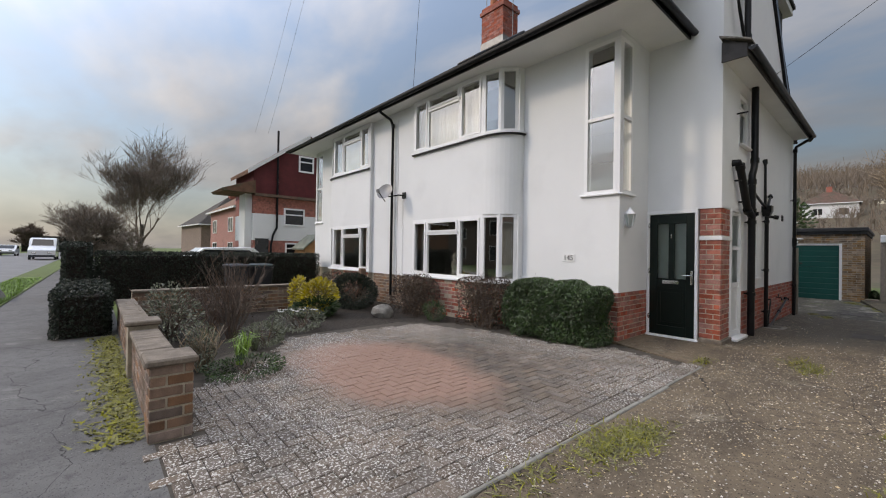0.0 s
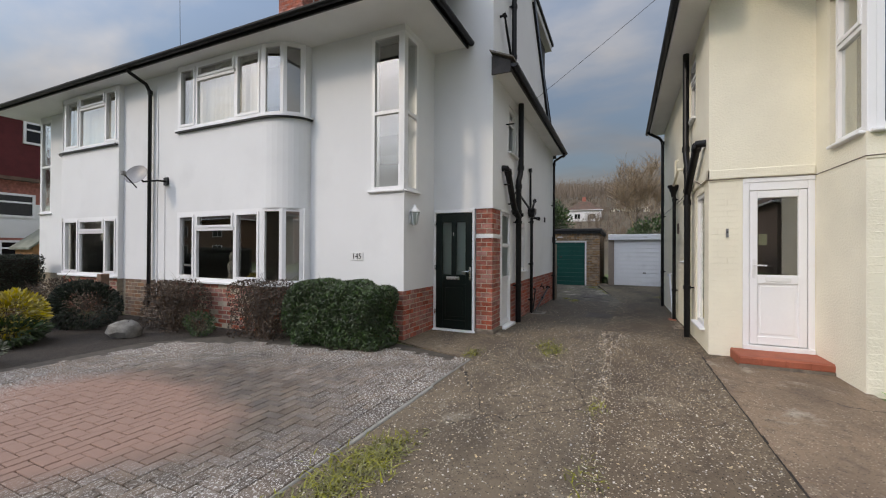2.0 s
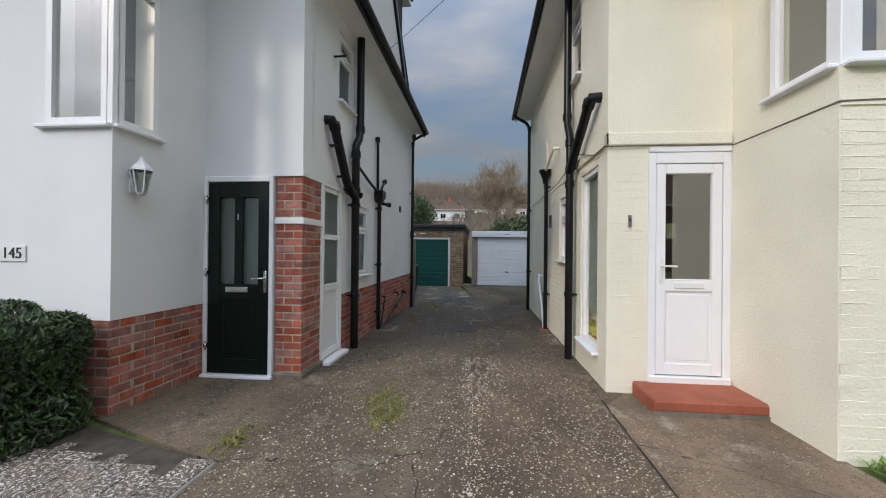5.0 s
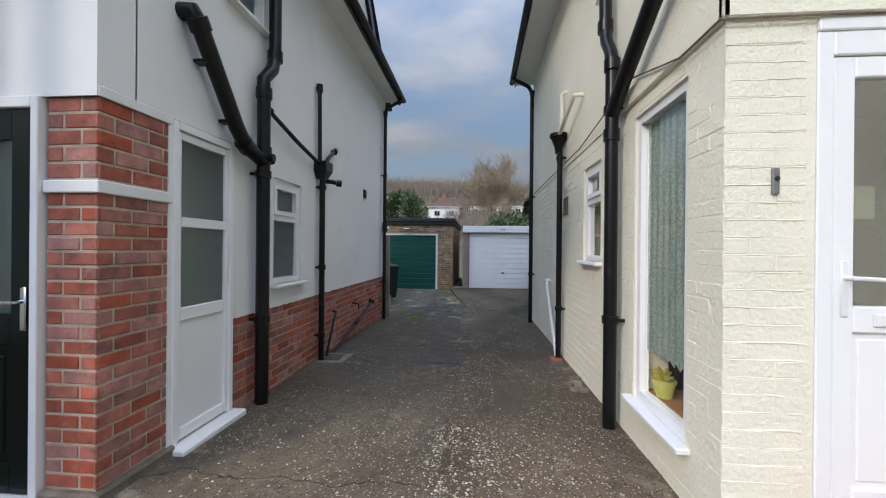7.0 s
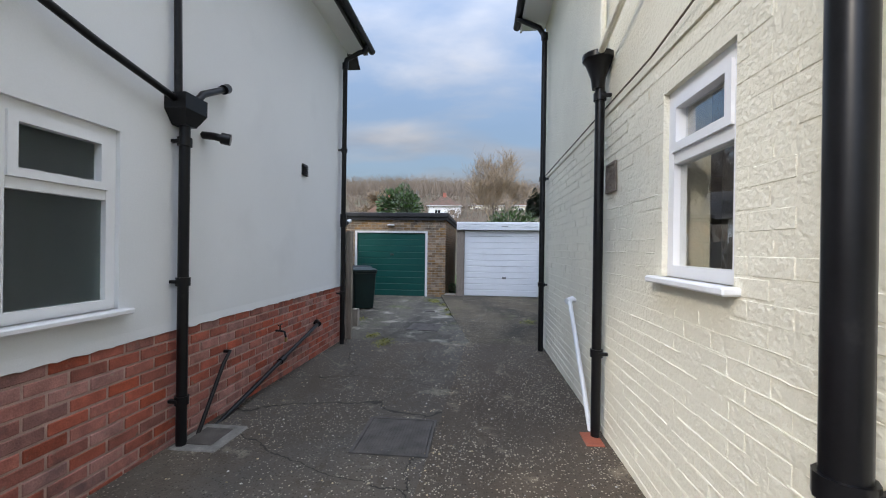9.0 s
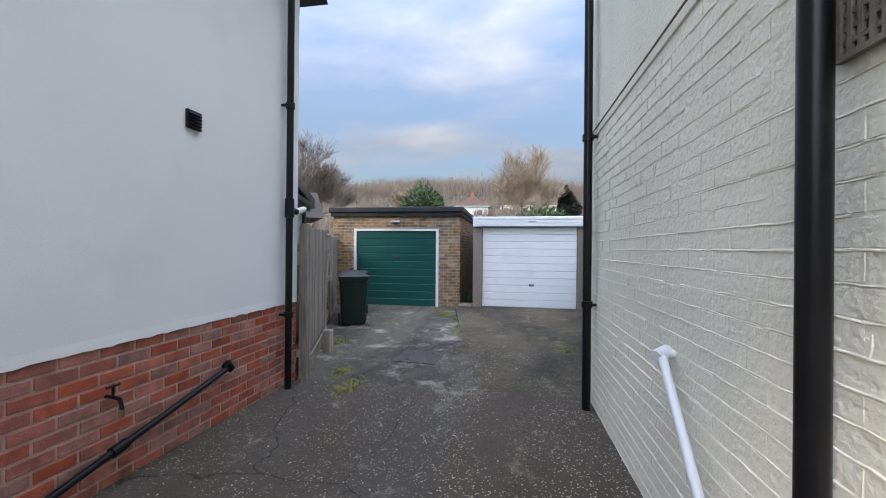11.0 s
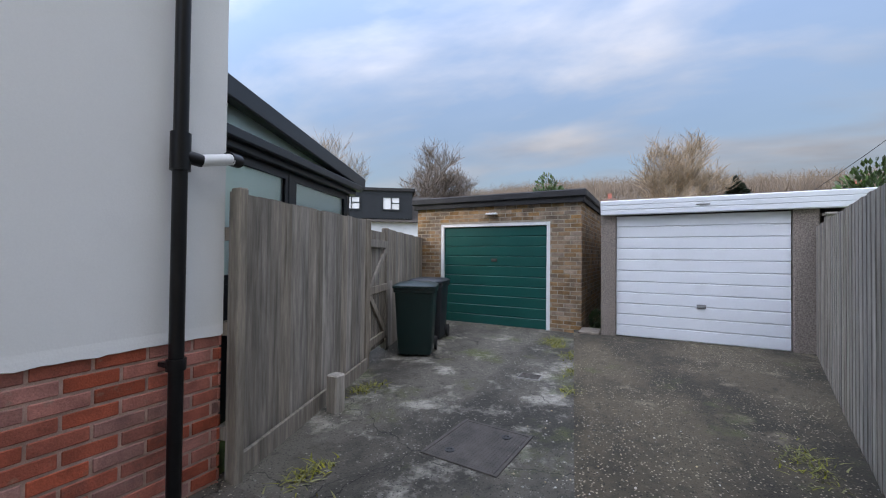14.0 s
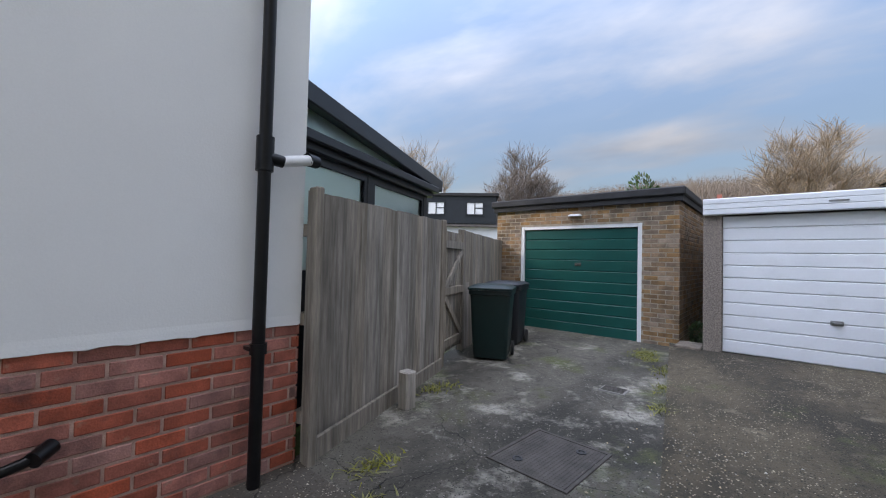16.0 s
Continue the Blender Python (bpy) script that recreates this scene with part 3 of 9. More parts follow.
def single(name, g, material, label, category, at=None, smooth=False, group="", kind=""):
    """A thing of one mesh, with its origin at its base."""
    if at is None:
        xs, ys, zs = zip(*g.v)
        at = ((min(xs) + max(xs)) / 2, (min(ys) + max(ys)) / 2, min(zs))
    me_o = Vector(at)
    me = bpy.data.meshes.new(name)
    me.from_pydata([(x - me_o.x, y - me_o.y, z - me_o.z) for x, y, z in g.v], [], g.f)
    if len(g.f) < 40000:
        bm = bmesh.new()
        bm.from_mesh(me)
        bmesh.ops.recalc_face_normals(bm, faces=bm.faces)
        bm.to_mesh(me)
        bm.free()
    me.materials.append(material)
    if smooth:
        me.shade_smooth()
        me.set_sharp_from_angle(angle=math.radians(40))
    ob = new(name, me)
    ob.location = at
    ORIGIN[ob.name] = me_o
    return tagged(ob, label, category, group, kind)


def wall_panel(g, p, u, n, w, h, t, holes=()):
    """A wall from corner p: w along u, h up, t thick inward against n, with openings (u0, u1, v0, v1)."""
    us = sorted({0.0, w, *[k for q in holes for k in q[:2]]})
    vs = sorted({0.0, h, *[k for q in holes for k in q[2:]]})
    p, u, n = Vector(p), Vector(u), Vector(n)
    for a, b in zip(us, us[1:]):
        run = None
        for c, d in zip(vs, vs[1:]):
            hole = any(q[0] - 1e-6 < (a + b) / 2 < q[1] and q[2] < (c + d) / 2 < q[3] for q in holes)
            if not hole:
                run = (run[0], d) if run else (c, d)
            if (hole or d == vs[-1]) and run:
                g.obox(p + u * a + Vector((0, 0, run[0])), u, -n, b - a, t, run[1] - run[0])
                run = None
    return g


def window(parent, p, u, n, w, h, cells, name="window", mullion=0.06, sill=True, glass="glass", deep=0.07, recess=0.03, label="white upvc double-glazed window",
           curtain=None, sill_out=0.07):
    """A framed window in an opening w by h whose lower corner is p; cells are (u0, u1, v0, v1, opens)."""
    p, u, n = Vector(p), Vector(u).normalized(), Vector(n).normalized()
    q = p - n * (recess + deep)
    g = Geo()
    k = Vector((0, 0, 1))
    f = mullion
    g.obox(q, u, n, f, deep, h)
    g.obox(q + u * (w - f), u, n, f, deep, h)
    g.obox(q + u * f, u, n, w - 2 * f, deep, f)
    g.obox(q + u * f + k * (h - f), u, n, w - 2 * f, deep, f)
    bars = []
    fr = None
    for a, b, c, d, opens in cells:
        if a > 0.01:
            bars.append(Geo())
            bars[-1].obox(q + u * (a - f / 2) + k * (c + (f if c < 0.01 else f / 2)), u, n, f, deep - 0.002, (d - c) - (f if c < 0.01 else f / 2) - (f if d > h - 0.01 else f / 2), 0.003)
        if c > 0.01:
            bars.append(Geo())
            bars[-1].obox(q + u * (a + (f if a < 0.01 else f / 2)) + k * (c - f / 2), u, n, (b - a) - (f if a < 0.01 else f / 2) - (f if b > w - 0.01 else f / 2), deep - 0.001, f, 0.003)
    win = part(name, g, M["upvc"], parent, label, weld=True)
    for bar in bars:
        part("mullion", bar, M["upvc"], win)
    for a, b, c, d, opens in cells:
        a2, b2 = a + (f if a < 0.01 else f / 2), b - (f if b > w - 0.01 else f / 2)
        c2, d2 = c + (f if c < 0.01 else f / 2), d - (f if d > h - 0.01 else f / 2)
        if opens:
            s = 0.045
            g = Geo()
            o = q + n * 0.02 + u * a2 + k * c2
            ww, hh = b2 - a2, d2 - c2
            g.obox(o, u, n, s, deep - 0.005, hh)
            g.obox(o + u * (ww - s), u, n, s, deep - 0.005, hh)
            g.obox(o + u * s, u, n, ww - 2 * s, deep - 0.005, s)
            g.obox(o + u * s + k * (hh - s), u, n, ww - 2 * s, deep - 0.005, s)
            part("casement", g, M["upvc"], win, weld=True)
            a2, b2, c2, d2 = a2 + s, b2 - s, c2 + s, d2 - s
        g = Geo()
        g.obox(q + n * (deep * 0.45) + u * (a2 - 0.004) + k * (c2 - 0.004), u, n, b2 - a2 + 0.008, 0.006, d2 - c2 + 0.008)
        pane = part("pane", g, M[glass], win)
        pane.visible_shadow = False
    if sill:
        g = Geo()
        g.obox(p - u * 0.05 - n * (recess + 0.02) - k * 0.035, u, n, w + 0.1, recess + 0.02 + sill_out, 0.035, 0.008)
        part("window_sill", g, M["upvc"], win)
    return win


def course(p, u, n, length, z0, rows, ch, brick=0.225, joint=0.011, vj=None, depth=0.02, seed=1, first=0.0, header_every=0):
    """Yields brick boxes of a running-bond face: (corner, width, height)."""
    rnd = random.Random(seed)
    out = []
    for r in range(rows):
        x = -first - (brick / 2 if r % 2 else 0.0)
        while x < length - 0.01:
            a, b = max(0.0, x), min(length, x + brick - (joint if vj is None else vj))
            if b - a > 0.03:
                out.append((a, z0 + r * ch + joint, b - a, ch - joint, rnd.uniform(-0.002, 0.002)))
            x += brick
    return out


def brick_face(parent, p, u, n, length, z0, rows, ch, material, seed=1, brick=0.225, limit=300, holes=(), name="brick", joint=0.014, proud=0.005, vj=None):
    """Bricks proud of a mortar backing: the first as parts, the rest as one mesh. p is on the mortar face, u along, n outward."""
    p, u, n = Vector(p), Vector(u), Vector(n)
    cache = {}
    rest = Geo()
    count = 0
    for a, z, w, h, j in course(p, u, n, length, z0, rows, ch, brick, joint, vj, seed=seed):
        for q in holes:
            if q[2] < z + h / 2 < q[3]:
                if a >= q[0] - 0.02 and a + w <= q[1] + 0.02:
                    w = 0.0
                elif a < q[0] < a + w:
                    w = q[0] - a
                elif a < q[1] < a + w:
                    w, a = a + w - q[1], q[1]
        if w < 0.02:
            continue
        at = p + u * a + Vector((0, 0, z))
        if count < limit:
            key = (round(w, 3), round(h, 3))
            if key not in cache:
                g = Geo()
                g.obox((0, 0, 0), u, n, w, proud + 0.01, h, 0.004)
                me = bpy.data.meshes.new(name)
                me.from_pydata(g.v, [], g.f)
                bm = bmesh.new()
                bm.from_mesh(me)
                bmesh.ops.recalc_face_normals(bm, faces=bm.faces)
                bm.to_mesh(me)
                bm.free()
                me.materials.append(material)
                cache[key] = me
            ob = new(name, cache[key])
            ob.parent = parent
            ob.location = at - n * (0.01 + j) - ORIGIN[parent.name]
            count += 1
        else:
            rest.obox(at - n * (0.01 + j), u, n, w, proud + 0.01, h, 0.004)
    if rest.v:
        ob = part("brickwork", rest, material, parent)
        tagged(ob, kind="stuff")


def ground_z(x):
    """The drive falls a little towards the garages."""
    return 0.0 if x < 8 else -0.09 * min(1.0, (x - 8) / 5.5)

# ---- ground ----
UP = Vector((0, 0, 1))
X, Y = Vector((1, 0, 0)), Vector((0, 1, 0))


def sheet(name, pts, material, label, category, z=0.0, follow=True, step=1.0, kind="structure"):
    """A ground sheet over a convex plan polygon, cut along x where the drive falls."""
    g = Geo()
    n = len(pts)
    cuts = [8.0, 13.5]
    poly = [Vector((a, b)) for a, b in pts]

    def clip(pl, xc, keep_low):
        out = []
        for i in range(len(pl)):
            a, b = pl[i], pl[(i + 1) % len(pl)]
            ina, inb = (a.x <= xc) == keep_low or a.x == xc, (b.x <= xc) == keep_low or b.x == xc
            if ina:
                out.append(a)
            if ina != inb and a.x != b.x:
                out.append(a + (b - a) * ((xc - a.x) / (b.x - a.x)))
        return out
    rest = poly
    pieces = []
    for c in cuts:
        low, rest = clip(rest, c, True), clip(rest, c, False) if len(rest) > 2 else []
        if len(low) > 2:
            pieces.append(low)
        if len(rest) < 3:
            break
    if len(rest) > 2:
        pieces.append(rest)
    for pl in pieces:
        m = len(pl)
        top = [(q.x, q.y, (ground_z(q.x) if follow else 0.0) + z) for q in pl]
        bot = [(a, b, c - 0.05) for a, b, c in top]
        g.add(top + bot, [tuple(range(m)), tuple(range(m, 2 * m))[::-1]] + [(k, k + m, (k + 1) % m + m, (k + 1) % m) for k in range(m)])
    ob = part(name, g, material)
    return tagged(ob, label, category, "", kind)


sheet("ground", [(-900, -900), (1200, -900), (1200, 900), (-900, 900)], M["lawn"], "grass and earth reaching to the horizon", "ground", z=-0.02)
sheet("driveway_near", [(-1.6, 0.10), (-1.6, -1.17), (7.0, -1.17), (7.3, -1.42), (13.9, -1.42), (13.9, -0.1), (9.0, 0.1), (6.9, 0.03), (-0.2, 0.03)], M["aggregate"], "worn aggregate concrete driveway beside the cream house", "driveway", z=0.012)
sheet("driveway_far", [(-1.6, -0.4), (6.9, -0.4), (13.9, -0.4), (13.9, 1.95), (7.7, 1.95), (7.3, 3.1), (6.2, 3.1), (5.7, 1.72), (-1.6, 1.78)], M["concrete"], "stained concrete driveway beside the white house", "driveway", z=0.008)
sheet("yard_left", [(13.9, -0.6), (19.9, 0.5), (19.9, 4.4), (16.3, 2.9), (13.9, 1.95)], M["yard_concrete"], "stained concrete yard before the green garage, its shade toned into the colour", "yard", z=0.008)
g = Geo()
APRON = [(13.9, -0.16, -0.078), (13.9, -1.42, -0.078), (16.2, -1.9, -0.075), (19.6, -2.6, 0.03), (19.6, 0.86, 0.015), (16.2, 0.255, -0.077)]
g.v = APRON + [(x, y, -0.16) for x, y, z in APRON]
g.f = [(0, 1, 2, 5), (2, 3, 4, 5), (6, 11, 8, 7), (8, 11, 10, 9)] + [(k, k + 6, (k + 1) % 6 + 6, (k + 1) % 6) for k in range(6)]
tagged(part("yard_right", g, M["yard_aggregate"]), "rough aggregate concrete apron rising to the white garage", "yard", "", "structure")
sheet("path", [(-1.6, -1.17), (-1.6, -2.62), (6.3, -2.5), (7.4, -2.5), (7.4, -1.3), (7.0, -1.17)], M["path_concrete"], "pinkish concrete path beside the lawn", "path", z=0.010)
sheet("pavement", [(-1.75, -40), (-1.6, -40), (0.18, 1.7), (0.2, 9), (0.3, 60), (-1.5, 60), (-1.75, 9)], M["tarmac"], "patched grey tarmac pavement", "pavement", z=0.006)
sheet("road", [(-9.5, -60), (-2.7, -60), (-2.75, 60), (-2.6, 200), (-9.5, 200)], M["road"], "pale grey asphalt road", "road", z=-0.006)

# ---- the white semi-detached house ----
PY = 8.9                      # the party line between the two halves
FX, BX, DX = 6.24, 5.76, 7.35  # front wall, bay front, recessed door wall
EAVE = 5.1
SY = 1.89                     # side wall
RX = 13.885                    # rear wall
PL = 0.80                     # top of the brick plinth

house = thing("house", (10, PY, 0), "white rendered semi-detached house with brick plinth and curved bays", "house")


def bay_ends(far):
    """The flat front of a bay along y, in the near half's terms."""
    return (5.5, 7.78) if far else (5.62, 7.95)


def bay_curve(n=10, far=False):
    """Plan of the bay's rounded corner, from its flat front to the front wall."""
    cx, cy = 6.24, bay_ends(far)[0]
    return [(cx - (cx - BX) * math.cos(math.pi / 2 * k / n), cy - (cy - 4.95) * math.sin(math.pi / 2 * k / n)) for k in range(n + 1)]


def mirrored(pts, far):
    return [(x, 2 * PY - y) for x, y in pts] if far else pts


def band(g, plan, z0, z1, t=0.25):
    """A wall along an open plan line, thickened inwards (towards +x)."""
    n = len(plan)
    inner = []
    for i, p in enumerate(plan):
        a, b = Vector(plan[max(0, i - 1)]), Vector(plan[min(n - 1, i + 1)])
        d = (b - a).normalized()
        nn = Vector((-d.y, d.x))
        if nn.x < 0 and abs(nn.x) > 1e-3 or (abs(nn.x) <= 1e-3 and False):
            nn = -nn
        inner.append((p[0] + nn.x * t, p[1] + nn.y * t))
    v = []
    for z in (z0, z1):
        v += [(x, y, z) for x, y in plan] + [(x, y, z) for x, y in inner]
    f = []
    for i in range(n - 1):
        j = i + 1
        f += [(i, j, 2 * n + j, 2 * n + i), (n + i, 3 * n + i, 3 * n + j, n + j), (i, n + i, n + j, j), (2 * n + i, 2 * n + j, 3 * n + j, 3 * n + i)]
    f += [(0, 2 * n, 3 * n, n), (n - 1, 2 * n - 1, 4 * n - 1, 3 * n - 1)]
    return g.add(v, f)


UW = (3.82, 5.08)   # upper bay windows, bottom and top
LW = (0.85, 2.19)   # lower bay windows


def house_half(far):
    s = (lambda y: 2 * PY - y) if far else (lambda y: y)
    q = lambda a, b: (min(s(a), s(b)), max(s(a), s(b)))
    ya_, yb_ = bay_ends(far)
    g = Geo()
    # front wall, with the stair window's opening
    y0, y1 = q(3.02, 4.95)
    a0, a1 = q(3.02, 3.65)
    wall_panel(g, (FX, y0, PL), Y, -X, y1 - y0, EAVE + 0.05 - PL, 0.25, [(a0 - y0 - (0.001 if not far else -0.001), a1 - y0 + (0.001 if far else 0), 2.44 - PL, 5.0 - PL)])
    # side of the front block
    yy = s(3.02)
    n = Vector((0, 1, 0)) if far else Vector((0, -1, 0))
    wall_panel(g, (FX + 0.25, yy, PL), X, n, DX - FX - 0.25 + (0.25 if far else 0.0), EAVE + 0.05 - PL, 0.25, [(-0.001, 0.22, 2.44 - PL, 5.0 - PL)])
    # bay: spandrel between the windows, head and the flank by the party line
    curve = mirrored(bay_curve(10, far), far)
    flat = [(BX, s(yb_)), (BX, s(ya_))]
    line = flat + curve[1:]
    for a, b in ((LW[1], UW[0]), (UW[1], EAVE + 0.05)):
        band(g, line, a, b, 0.22)
    b0, b1 = q(yb_, PY)
    wall_panel(g, (BX + 0.1, b0, PL), Y, -X, b1 - b0, EAVE + 0.05 - PL, 0.3)
    g.box(BX + 0.003, BX + 0.3, *q(yb_, yb_ + 0.03), PL, EAVE)
    # back of the rooms
    wall = part("wall", g, M["render_white"], house, "smooth white painted render", weld=True)
    # dark sheets that stand in for the dim rooms
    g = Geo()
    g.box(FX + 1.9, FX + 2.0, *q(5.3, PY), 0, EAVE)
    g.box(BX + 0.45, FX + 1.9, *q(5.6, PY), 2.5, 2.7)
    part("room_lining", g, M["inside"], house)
    # plinth under the bay and the front wall
    g = Geo()
    band(g, line, 0.0, LW[0], 0.22)
    g.box(FX + 0.012, FX + 0.25, *q(3.02 + 0.012, 4.95), 0, PL)
    g.box(FX + 0.25, DX, *q(3.032, 3.25), 0, PL)
    g.box(BX + 0.112, BX + 0.4, *q(yb_, PY), 0, PL)
    pl = part("plinth", g, M["mortar_dark"] if far else M["mortar"], house, "red brick plinth")
    return pl, line, s


plinth_near, line_near, s_near = house_half(False)
plinth_far, line_far, s_far = house_half(True)


def bay_windows(far):
    s = (lambda y: 2 * PY - y) if far else (lambda y: y)
    for z0, z1 in (LW, UW):
        h = z1 - z0
        ya_, yb_ = bay_ends(far)
        w = yb_ - ya_
        ya = s(ya_) if not far else s(yb_)
        m0, m1 = (0.69, 1.78) if not far else (0.52, 1.60)
        cells = [(0, m0, 0, h, True), (m0, m1, 0, h * 0.74, False), (m0, m1, h * 0.74, h, True), (m1, w, 0, h, True)]
        win = window(house, (BX, ya, z0), Y, -X, w, h, cells, recess=0.0, sill=False, label="white upvc bay window")
        # rounded corner: two narrow lights between posts
        pts = mirrored(bay_curve(10, far), far)
        for i0, i1 in ((0, 4), (4, 8)):
            a, b = Vector((*pts[i0], 0)), Vector((*pts[i1], 0))
            if far:
                a, b = b, a
            u = (a - b).normalized() if not far else (a - b).normalized()
            start = b if not far else b
            n = Vector((u.y, -u.x, 0))
            if n.x > 0:
                n = -n
            L = (a - b).length
            window(house, (b.x, b.y, z0), u, n, L, h, [(0, L, 0, h, False)], recess=0.0, sill=False, deep=0.06, label="narrow white upvc bay light")
        g = Geo()
        p0, p1 = pts[8], pts[10]
        g.box(min(p0[0], p1[0]), FX + 0.1, min(p0[1], p1[1]), max(p0[1], p1[1]), z0, z1, 0.005)
        part("window_post", g, M["upvc"], house)
        line = line_far if far else line_near
        g = Geo()
        outer = []
        for i, p in enumerate(line):
            a, b = Vector(line[max(0, i - 1)]), Vector(line[min(len(line) - 1, i + 1)])
            d = (b - a).normalized()
            nn = Vector((-d.y, d.x))
            if nn.x > 0 or (abs(nn.x) < 1e-3 and nn.y > 0) and not far:
                nn = -nn
            outer.append((p[0] + nn.x * 0.07, p[1] + nn.y * 0.07))
        band(g, outer, z0 - 0.035, z0, 0.12)
        part("window_sill", g, M["upvc"], house)
        if z0 > 3:
            g = Geo()
            outer2 = [(a * 0.8 + c * 0.2, b * 0.8 + d * 0.2) for (a, b), (c, d) in zip(outer, line)]
            band(g, outer2, z0 - 0.06, z0 - 0.036, 0.1)
            part("sill_flashing", g, M["black_plastic"], house)
        if z0 > 3:
            # pale sheet added behind the upper panes in place of reflected sky
            g = Geo()
            ys = sorted((s(ya_ + 0.08), s(yb_ - 0.08)))
            for k in range(60):
                y = ys[0] + (ys[1] - ys[0]) * k / 59
                x = BX + 0.17 + 0.014 * math.sin(k * 1.7)
                g.v += [(x, y, z0 + 0.02), (x, y, z1 - 0.02)]
                if k:
                    g.f.append((2 * k - 2, 2 * k, 2 * k + 1, 2 * k - 1))
            part("voile", g, M["curtain"], house, "pale sheet behind the upper panes, standing in for reflected sky", smooth=True)
        # curtains behind the corner
        g = Geo()
        cp = [(x + 0.16, y + (0.1 if not far else -0.1)) for x, y in pts[4:9]]
        for k in range(24):
            t = k / 23 * (len(cp) - 1)
            i = min(int(t), len(cp) - 2)
            x = cp[i][0] + (cp[i + 1][0] - cp[i][0]) * (t - i) + 0.02 * math.sin(k * 2.1)
            y = cp[i][1] + (cp[i + 1][1] - cp[i][1]) * (t - i)
            g.v += [(x, y, z0 + 0.03), (x, y, z1 - 0.03)]
            if k:
                g.f.append((2 * k - 2, 2 * k, 2 * k + 1, 2 * k - 1))
        part("curtain", g, M["curtain"], house, "pale curtain", smooth=True)


bay_windows(False)
bay_windows(True)


def stair_windows(far):
    s = (lambda y: 2 * PY - y) if far else (lambda y: y)
    h = 2.56
    y0 = min(s(3.07), s(3.65))
    window(house, (FX, y0, 2.44), Y, -X, 0.58, h, [(0, 0.58, 0, h * 0.5, False), (0, 0.58, h * 0.5, h, False)], recess=0.0, sill_out=0.05, label="tall white corner stair window")
    n = Vector((0, 1, 0)) if far else Vector((0, -1, 0))
    window(house, (FX + 0.05, s(3.02), 2.44), X, n, 0.42, h, [(0, 0.42, 0, h * 0.5, False), (0, 0.42, h * 0.5, h, False)], recess=0.0, sill_out=0.05, label="tall white corner stair window")
    g = Geo()
    ys = sorted((s(3.02), s(3.08)))
    g.box(FX, FX + 0.06, ys[0], ys[1], 2.44, 5.0, 0.004)
    part("corner_post", g, M["upvc"], house)


stair_windows(False)
stair_windows(True)

# the door recess and the side wall
g = Geo()
wall_panel(g, (DX, SY, 2.2), Y, -X, 3.02 - SY, 4.2, 0.25)
SX = DX + 0.25
side_holes = [(7.885 - SX, 8.545 - SX, -0.01, 2.25), (9.2 - SX, 9.83 - SX, 1.02, 2.10), (8.4 - SX, 9.0 - SX, 3.42, 4.36)]
wall_panel(g, (DX + 0.25, SY, 0.0), X, -Y, RX - DX - 0.25, 4.72, 0.25, [(-0.01, 0.25, -0.01, 2.2), (0.945, RX - DX - 0.25, -0.2, PL)] + side_holes)
g.box(RX - 0.25, RX, SY + 0.25, 2 * PY - 2.0, -0.2, 4.72)
g.box(DX, RX, 2 * PY - 2.14, 2 * PY - 1.89, 0, 4.72)
g.box(DX, DX + 0.25, 2 * PY - 3.02, 2 * PY - 1.89, 0, 4.72)
# upper gable of the side
g.prism([(DX + 0.25, 4.72), (DX + 0.25, 6.35), (10.1, 8.2), (13.3, 4.72)], 1, SY, SY + 0.25)
part("wall", g, M["render_white"], house, "white painted side wall", weld=True)
# uneven skirt of render over the plinth
g = Geo()
rnd = random.Random(4)
x, k = 8.59, 0
while x < RX + 0.006:
    z = PL - rnd.choice((0.0, 0.001, 0.002, 0.004, 0.009))
    g.v += [(x, SY, PL + 0.06), (x, SY - 0.003, PL + 0.03), (x, SY - 0.005, z), (x, SY, z - 0.003)]
    if k:
        g.f += [(4 * k - 4 + j, 4 * k - 4 + (j + 1) % 4, 4 * k + (j + 1) % 4, 4 * k + j) for j in range(4)]
    k += 1
    x += rnd.uniform(0.02, 0.09)
part("render_drip", g, M["render_white"], house)
g = Geo()
g.box(8.545, RX - 0.012, SY + 0.012, SY + 0.25, -0.25, PL)
plinth_side = part("plinth", g, M["mortar_red"], house, "red brick plinth along the side wall")
# pier between the two doors
pier_x0 = DX + 0.012
g = Geo()
g.box(pier_x0 + 0.012, 7.875, SY + 0.012, 2.2, -0.1, 2.2)
pier = part("brick_pier", g, M["mortar"], house, "red brick pier with a white painted band")
g = Geo()
g.box(pier_x0 - 0.012, 7.877, SY - 0.012, 2.21, 1.68, 1.75, 0.006)
part("painted_band", g, M["paint_white"], pier)
g = Geo()
g.box(pier_x0 - 0.006, 7.877, SY - 0.006, 2.21, 2.2, 2.26, 0.006)
part("painted_band", g, M["paint_white"], pier)
g = Geo()
g.box(pier_x0 - 0.03, 7.9, SY - 0.03, 2.22, -0.1, 0.07, 0.015)
part("pier_foot", g, M["coping"], pier)

# roofs: hipped main roof, with eaves, soffits and gutters
ox, oy = 5.42, 2.36
ridge = 10.1
pitch = 0.70
rz = EAVE + 0.08 + (ridge - ox) * pitch
g = Geo()
ly = 2 * PY - oy
hipy = ly - (ridge - ox)
